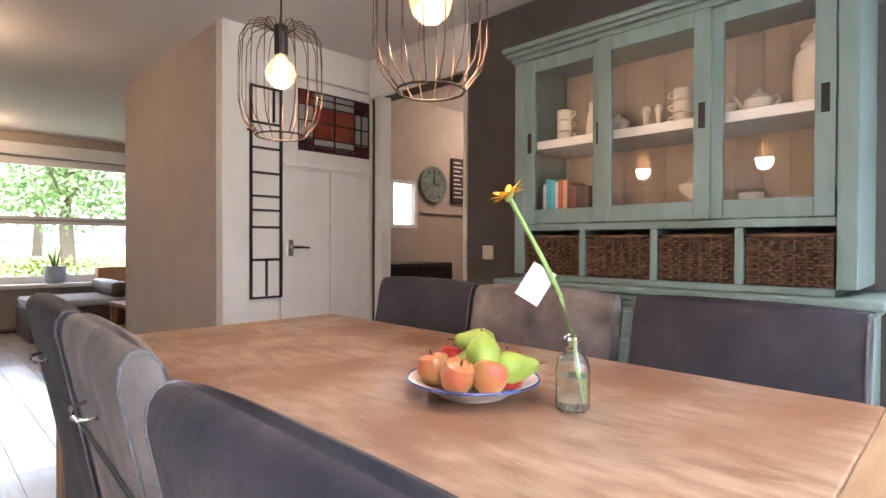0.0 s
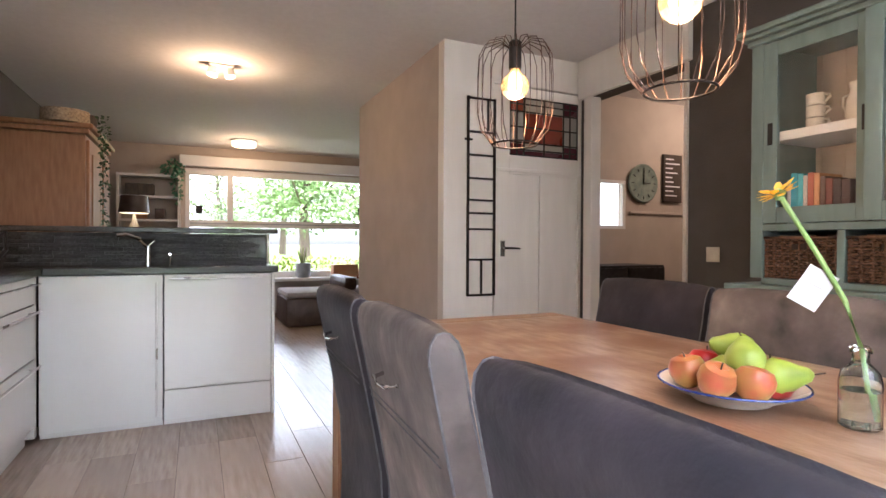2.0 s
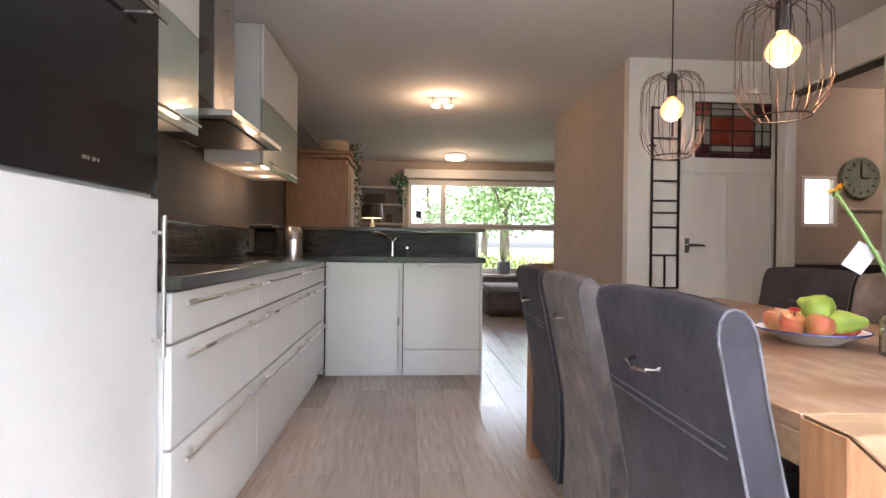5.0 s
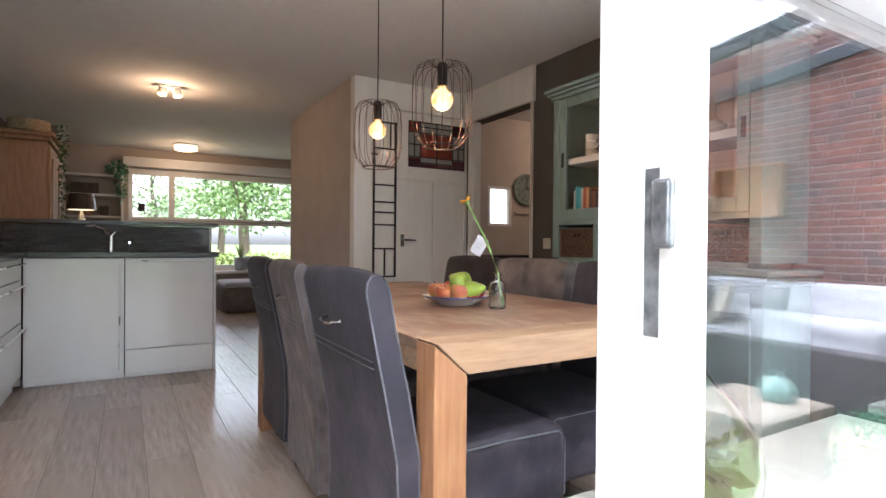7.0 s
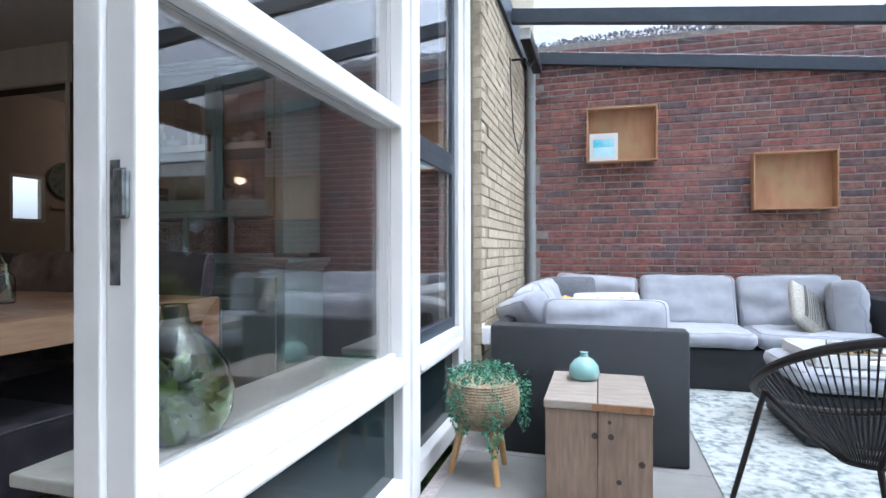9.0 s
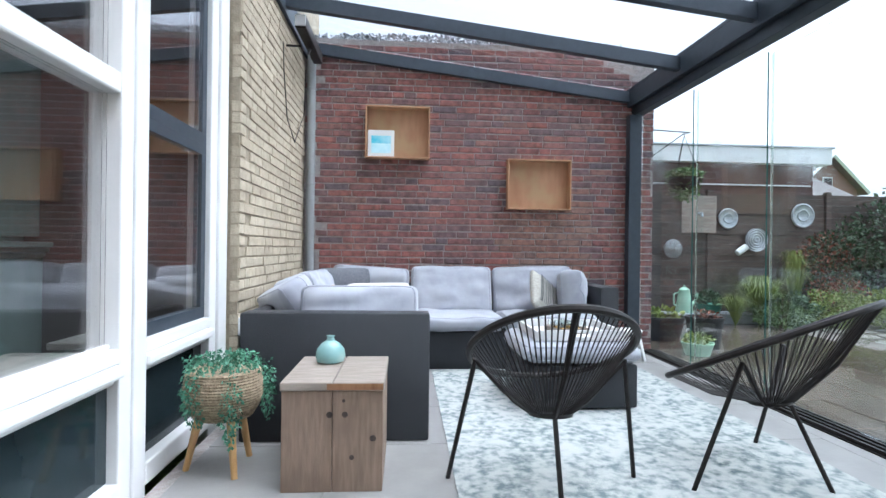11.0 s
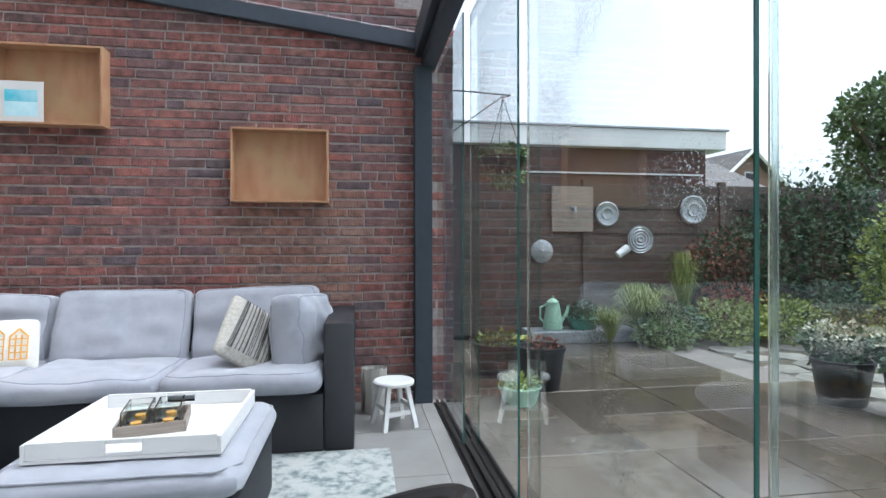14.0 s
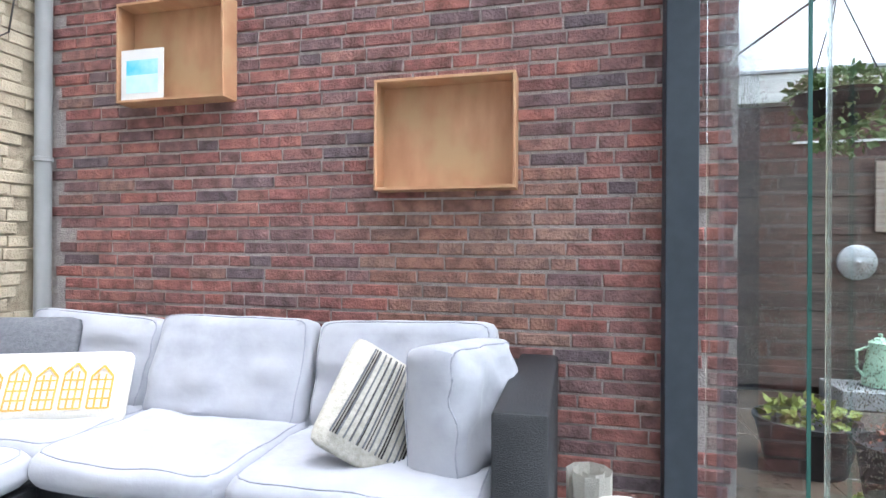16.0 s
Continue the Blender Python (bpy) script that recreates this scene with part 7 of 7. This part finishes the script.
shrub("climber", "mixed green and rust climber on the fence", "shrub", 6.85, -8.1, 0, [(1300, (0, 0, 0.85), (0.18, 0.65, 0.55)), (300, (0, 0.2, 1.1), (0.15, 0.4, 0.2))], 0.06, "leaf_d", 69, 8, 0.3, 1.1)
shrub("rusty_shrub", "rust-red climber on the fence", "shrub", 6.8, -7.75, 0, [(420, (0, 0, 0.95), (0.16, 0.45, 0.32))], 0.05, "leaf_r", 70, 5, 0.3, 0.9)
shrub("hedge", "tall dense dark green ivy hedge", "hedge", 7, -9.4, 0, [(5200, (0, 0, 1.0), (0.45, 1.25, 0.95))], 0.075, "leaf_d", 71, 12, 0.7, 1.5)
shrub("hedge", "tall dense mid-green hedge", "hedge", 6.2, -11.2, 0, [(4200, (0, 0, 1.0), (0.5, 1.2, 0.9))], 0.075, "leaf_d", 72, 12, 0.7, 1.5)
shrub("feathery_shrub", "tall feathery yellow-green shrub", "shrub", 5.5, -8.95, 0, [(2600, (0, 0, 0.85), (0.42, 0.48, 0.72))], 0.06, "leaf_y", 73, 10, 0.4, 1.3)
shrub("low_shrub", "dark blue-green perennial in the border", "shrub", 6, -8.75, 0, [(1300, (0, 0, 0.3), (0.4, 0.45, 0.3))], 0.05, "leaf_d", 74)


def tree(x, y, h, crown, leaf, n, m, seed, label, base=GZ):
    t = thing("tree", label, "tree", (x, y, base))
    rng = random.Random(seed)
    bm = B()
    tube(bm, [(0, 0, -0.1), (0.03 * h * rng.uniform(-1, 1), 0.02, h * 0.35), (0.0, 0.0, h * 0.62), (0.02, 0.0, h * 0.85)], [0.035 * h, 0.026 * h, 0.014 * h, 0.004 * h], 8)
    for k in range(9):
        a, z = rng.uniform(0, 6.28), h * rng.uniform(0.3, 0.75)
        L = crown[0] * rng.uniform(0.6, 0.95)
        tube(bm, [(0, 0, z), (L * 0.5 * math.cos(a), L * 0.5 * math.sin(a), z + L * 0.25), (L * math.cos(a), L * math.sin(a), z + L * 0.6)], [0.012 * h, 0.008 * h, 0.003 * h], 6)
    part("trunk", bm, "bark", t, "", True)
    blobs = []
    for k in range(9):
        a, r = rng.uniform(0, 6.28), rng.uniform(0.1, 0.62)
        zc = h * (0.62 if base > -0.1 else 0.46) + crown[1] * rng.uniform(-0.55, 0.6)
        blobs.append((n // 9, (crown[0] * r * math.cos(a), crown[0] * r * math.sin(a), zc), (crown[0] * rng.uniform(0.4, 0.6), crown[0] * rng.uniform(0.4, 0.6), crown[1] * rng.uniform(0.3, 0.5))))
    foliage("crown", blobs, leaf, m, t, seed)
    return t


tree(8.4, -11.9, 4.4, (1.1, 1.4), 0.10, 9000, "leaf_far", 81, "evergreen tree with a dense uneven crown")
tree(22, -9.9, 7.0, (1.6, 1.6), 0.35, 2000, "leaf_d", 82, "distant broad-leaved tree behind roofs")
# trees and lawn seen through the living room window
for k, (x, y, h, c) in enumerate([(5.5, 31, 9.5, 4.0), (-4.5, 44, 9.0, 4.2), (11, 38, 11, 4.6), (1.5, 52, 10, 4.6), (-12, 48, 10, 4.8), (8, 58, 12, 5.5), (20, 50, 12, 6)]):
    tree(x, y, h, (c, c * 0.75), 0.30, 2600, "leaf_far", 90 + k, "broad-leaved tree across the street", -0.16)
shrub("hedge", "clipped green front garden hedge", "hedge", 1.2, 11.4, 0, [(5200, (0, 0, 0.42), (3.6, 0.35, 0.45))], 0.08, "leaf_y", 99, 14, 3.0, 0.6)
setting("road", bx(B(), -60, 60, 14.5, 19.5, -0.159, -0.13), "concrete", "pale grey street beyond the front hedge")


# ---- pieces of walls and floors ----
def brick_material(name, colours, island=False, noise_amount=0.5):
    """Fired brick: each brick its own shade, blotched and gritty."""
    m = mat(name, colours[0], colours[0], 26, 0.85, bump=0.7, bscale=85)
    nt = m.node_tree
    N, L = nt.nodes.new, nt.links.new
    b = nt.nodes["Principled BSDF"]
    src = N("ShaderNodeNewGeometry").outputs["Random Per Island"] if island else N("ShaderNodeObjectInfo").outputs["Random"]
    ramp = N("ShaderNodeValToRGB")
    ramp.color_ramp.interpolation = "LINEAR"
    els = ramp.color_ramp.elements
    while len(els) < len(colours):
        els.new(0.5)
    for k, c in enumerate(colours):
        els[k].position = k / (len(colours) - 1)
        els[k].color = (*c, 1)
    L(src, ramp.inputs[0])
    tc = N("ShaderNodeTexCoord")
    off = N("ShaderNodeVectorMath")
    off.operation = "ADD"
    L(tc.outputs["Object"], off.inputs[0])
    L(src, off.inputs[1])
    n = N("ShaderNodeTexNoise")
    n.inputs["Scale"].default_value, n.inputs["Detail"].default_value = 18, 5
    L(off.outputs[0], n.inputs["Vector"])
    mr = N("ShaderNodeMapRange")
    mr.inputs["From Min"].default_value, mr.inputs["From Max"].default_value = 0.3, 0.7
    mr.inputs["To Min"].default_value, mr.inputs["To Max"].default_value = 1 - noise_amount, 1 + noise_amount
    L(n.outputs[0], mr.inputs[0])
    hs = N("ShaderNodeHueSaturation")
    L(ramp.outputs[0], hs.inputs["Color"])
    L(mr.outputs[0], hs.inputs["Value"])
    L(hs.outputs[0], b.inputs["Base Color"])
    return m


REDS = [tuple(0.92 * v + 0.08 * sum(c) / 3 for v in c) for c in [(0.24, 0.085, 0.072), (0.19, 0.082, 0.075), (0.29, 0.105, 0.082), (0.115, 0.085, 0.095), (0.23, 0.10, 0.085), (0.16, 0.09, 0.088), (0.27, 0.10, 0.08), (0.21, 0.12, 0.10)]]
PALES = [(0.22, 0.115, 0.09), (0.27, 0.135, 0.10), (0.19, 0.11, 0.09), (0.25, 0.15, 0.12)]
YELLOWS = [(0.42, 0.36, 0.265), (0.49, 0.425, 0.315), (0.385, 0.325, 0.235), (0.45, 0.385, 0.285)]
MB = dict(red=brick_material("red_brick_shades", REDS), red_far=brick_material("red_brick_shades_joined", REDS, True),
          pale=brick_material("patched_brick_shades", PALES), yellow=brick_material("yellow_brick_shades", YELLOWS, noise_amount=0.12), yellow_far=brick_material("yellow_brick_shades_joined", YELLOWS, True, 0.12))


def brick_mesh(rng, ln, h, dep, material, seed):
    """One brick with uneven edges, its face towards -x, its length along y."""
    bm = bx(B(), 0, dep, 0, ln, 0, h)
    front = [e for e in bm.edges if all(v.co.x < 1e-6 for v in e.verts)]
    bmesh.ops.bevel(bm, geom=front, offset=0.004, segments=1, affect="EDGES")
    for v in bm.verts:
        v.co += Vector((rng.uniform(-0.0012, 0.0012), rng.uniform(-0.0025, 0.0025), rng.uniform(-0.0025, 0.0025)))
    me = bpy.data.meshes.new("brick")
    bm.to_mesh(me)
    bm.free()
    me.materials.append(material)
    return me


def joined(name, items, material, parent):
    """Many pieces in one mesh: items of (mesh, matrix)."""
    V, F = [], []
    for me, m in items:
        k = len(V)
        V += [tuple(m @ v.co) for v in me.vertices]
        F += [tuple(k + i for i in p.vertices) for p in me.polygons]
    me = bpy.data.meshes.new(name)
    me.from_pydata(V, [], F)
    me.materials.append(material)
    ob = new(name, me)
    ob.parent = parent
    ob["kind"] = "stuff"
    return ob


def brick_field(parent, u0, u1, z0, top, place, mats, near, course=0.0608, full=0.2225, pale=None, seed=1, gap=0.0075, height=0.0485):
    rng = random.Random(seed)
    lens = (full - 0.0115, 0.195, 0.160, 0.100)
    kinds = {k: {ln: [brick_mesh(rng, ln, height, 0.05, MB[k], s) for s in range(4)] for ln in lens} for k in mats}
    rest, count, r = [], 0, 0
    z = z0
    while True:
        u = u0 - (0.0 if r % 2 else full / 2) + rng.uniform(-0.03, 0.03)
        if z > top(u0) and z > top(u1):
            break
        while u < u1:
            ln = rng.choice((full - 0.0115, full - 0.0115, full - 0.0115, full - 0.0115, 0.195, 0.160, 0.100, 0.100))
            if u >= u0 - 0.002 and u + ln <= u1 + 0.012 and z + 0.05 < top(u + ln / 2):
                isp = pale and pale[0] < u + ln / 2 < pale[1] and pale[2] < z < pale[3] - (0.12 if u > (pale[0] + pale[1]) / 2 else 0)
                key = "pale" if isp else mats[0]
                m = place(u, z + rng.uniform(-0.0012, 0.0012), rng.uniform(-0.002, 0.0035), rng.uniform(-0.25, 0.25))
                if (isp or near(u, z)) and count < 300:
                    piece("brick", rng.choice(kinds[key][ln]), parent, m)
                    count += 1
                else:
                    rest.append((rng.choice(kinds[key if isp else mats[0]][ln]), m, isp))
            elif u < u0 and u + ln > u0 + 0.03 and z + 0.05 < top(u0):
                rest.append((rng.choice(kinds[mats[0]][0.100]), place(u0 + 0.001, z, 0.001, 0), False))
            u += ln + gap
        z += course
        r += 1
    return rest


red = tagged(thing("wall_red_brick", "red, purple and brown brick wall with a paler repaired patch", "brick wall"), kind="structure")
wall_top = lambda u: 2.78 if u > -3.2 else 2.78 - (-3.2 - u) * 0.32
rest = brick_field(red, -4.06, -0.80, TER + 0.0, wall_top, lambda u, z, d, a: pose(4.4525 - d, u, z, a, 0, 0), ("red", "pale"), lambda u, z: -3.9 < u < -2.0 and 1.25 < z < 1.95, pale=(-3.45, -2.62, 0.62, 1.32), seed=5)
joined("bricks", [(m, p) for m, p, isp in rest if not isp], MB["red_far"], red)
if any(isp for *_, isp in rest):
    joined("patched_bricks", [(m, p) for m, p, isp in rest if isp], MB["pale"], red)
foliage("wall_moss", [(2600, (4.53, -2.2, 2.83), (0.10, 1.5, 0.035))], 0.035, "zinc", red, 33)
yel = tagged(thing("wall_yellow_brick", "pale yellow brick pier with raked joints toned for shade", "brick wall"), kind="structure")
rest = brick_field(yel, 2.553, 4.45, TER, lambda u: 2.76, lambda u, z, d, a: Matrix.Translation((u, -0.799 - d, z)) @ Matrix(((0, 1, 0, 0), (1, 0, 0, 0), (0, 0, 1, 0), (0, 0, 0, 1))), ("yellow",), lambda u, z: 2.3 < u < 3.9 and 0.55 < z < 2.25, course=0.0622, seed=9, gap=0.005, full=0.2225, height=0.0545)
joined("bricks", [(m, p) for m, p, _ in rest], MB["yellow_far"], yel)

# floor boards
rng = random.Random(12)
board = {}
for ln in (1.38, 0.9, 0.5):
    me = bpy.data.meshes.new("floor_board")
    bm = bx(B(), 0.0006, 0.1924, 0.0006, ln - 0.0006, -0.012, 0.0, 0.001, 1)
    bm.to_mesh(me)
    bm.free()
    me.materials.append(M["wood_floor"])
    board[ln] = me
boards = tagged(thing("floor_boards", "grey-beige oak laminate floor boards", "floor"), kind="structure")
for i in range(36):
    x = -1.62 + i * 0.193
    y = -0.6 - rng.uniform(0, 1.2)
    while y < 8.44:
        ln = 1.38 if y > -0.7 else 0.9
        if y < -0.6:
            y = -0.6
            ln = rng.choice((0.9, 0.5))
        if y + ln > 8.45:
            ln = 0.5
            y = min(y, 7.95)
        inside_closet = x > 1.36 and y > 3.25 and y + ln < 5.2
        if not inside_closet and x + 0.19 < 5.2 and not (x < -1.1 and y < 3.0 and y > 0.8):
            piece("floor_board", board[ln], boards, Matrix.Translation((x, y, 0)))
        y += ln
        if ln == 0.5 and y > 8.4:
            break

# terrace tiles
tile_me = bpy.data.meshes.new("terrace_tile")
bm = bx(B(), 0.002, 0.598, 0.002, 0.598, -0.03, 0, 0.002, 1)
bm.to_mesh(tile_me)
bm.free()
tile_me.materials.append(M["concrete"])
ter = tagged(thing("terrace_floor", "smooth grey porcelain terrace tiles", "floor"), kind="structure")
part("bedding", bx(B(), -2.0, 4.47, -4.02, -0.76, -0.16, TER - 0.006), "mortar", ter)
bm = bx(B(), -2.0, 4.449, -3.904, -3.8215, -0.06, TER - 0.001, 0.002)
part("border_tile", bm, "concrete", ter)
for i in range(11):
    for j in range(5):
        piece("terrace_tile", tile_me, ter, Matrix.Translation((4.46 - 0.6 * (i + 1), -0.82 - 0.6 * (j + 1), TER)))

# wet sandstone slabs outside the glass
pav = tagged(thing("pavement_slabs", "wet brown sandstone garden slabs with pale joints", "paving"), kind="structure")
part("joint_bed", bx(B(), -3.0, 7.0, -7.0, -4.08, GZ - 0.03, GZ - 0.006), "joint", pav)
rng = random.Random(31)
slab_me = {}
for w in (0.44, 0.58, 0.87):
    bm = bx(B(), 0.0035, 0.5765, 0.0035, w - 0.0035, -0.03, 0, 0.003, 1)
    me = bpy.data.meshes.new("slab")
    bm.to_mesh(me)
    bm.free()
    me.materials.append(M["slab"])
    slab_me[w] = me
for i in range(17):
    x = 7.0 - i * 0.58
    y = -4.09
    while y > -6.75:
        w = rng.choice((0.44, 0.58, 0.58, 0.87))
        if y - w > -7.0:
            piece("slab", slab_me[w], pav, Matrix.Translation((x - 0.58, y - w, GZ + rng.uniform(-0.002, 0.002))))
        y -= w
# crazy paving strip
cp = tagged(thing("crazy_paving", "pale irregular flagstone path", "paving"), kind="structure")
rng = random.Random(37)
for i in range(14):
    for j in range(3):
        cx, cy = 6.0 - i * 0.42 + rng.uniform(-0.05, 0.05), -7.22 - j * 0.38 + rng.uniform(-0.05, 0.05)
        n = rng.choice((5, 6, 7))
        bm = B()
        top, low = [], []
        for k in range(n):
            a = 2 * math.pi * k / n + rng.uniform(-0.2, 0.2)
            r = rng.uniform(0.17, 0.225)
            top.append(bm.verts.new((r * math.cos(a), r * math.sin(a), 0)))
            low.append(bm.verts.new((r * 1.02 * math.cos(a), r * 1.02 * math.sin(a), -0.03)))
        bm.faces.new(top)
        for k in range(n):
            bm.faces.new((low[k], low[(k + 1) % n], top[(k + 1) % n], top[k]))
        me = bpy.data.meshes.new("flagstone")
        bm.to_mesh(me)
        bm.free()
        me.materials.append(M["flag"])
        piece("flagstone", me, cp, Matrix.Translation((cx, cy, GZ - 0.008)))
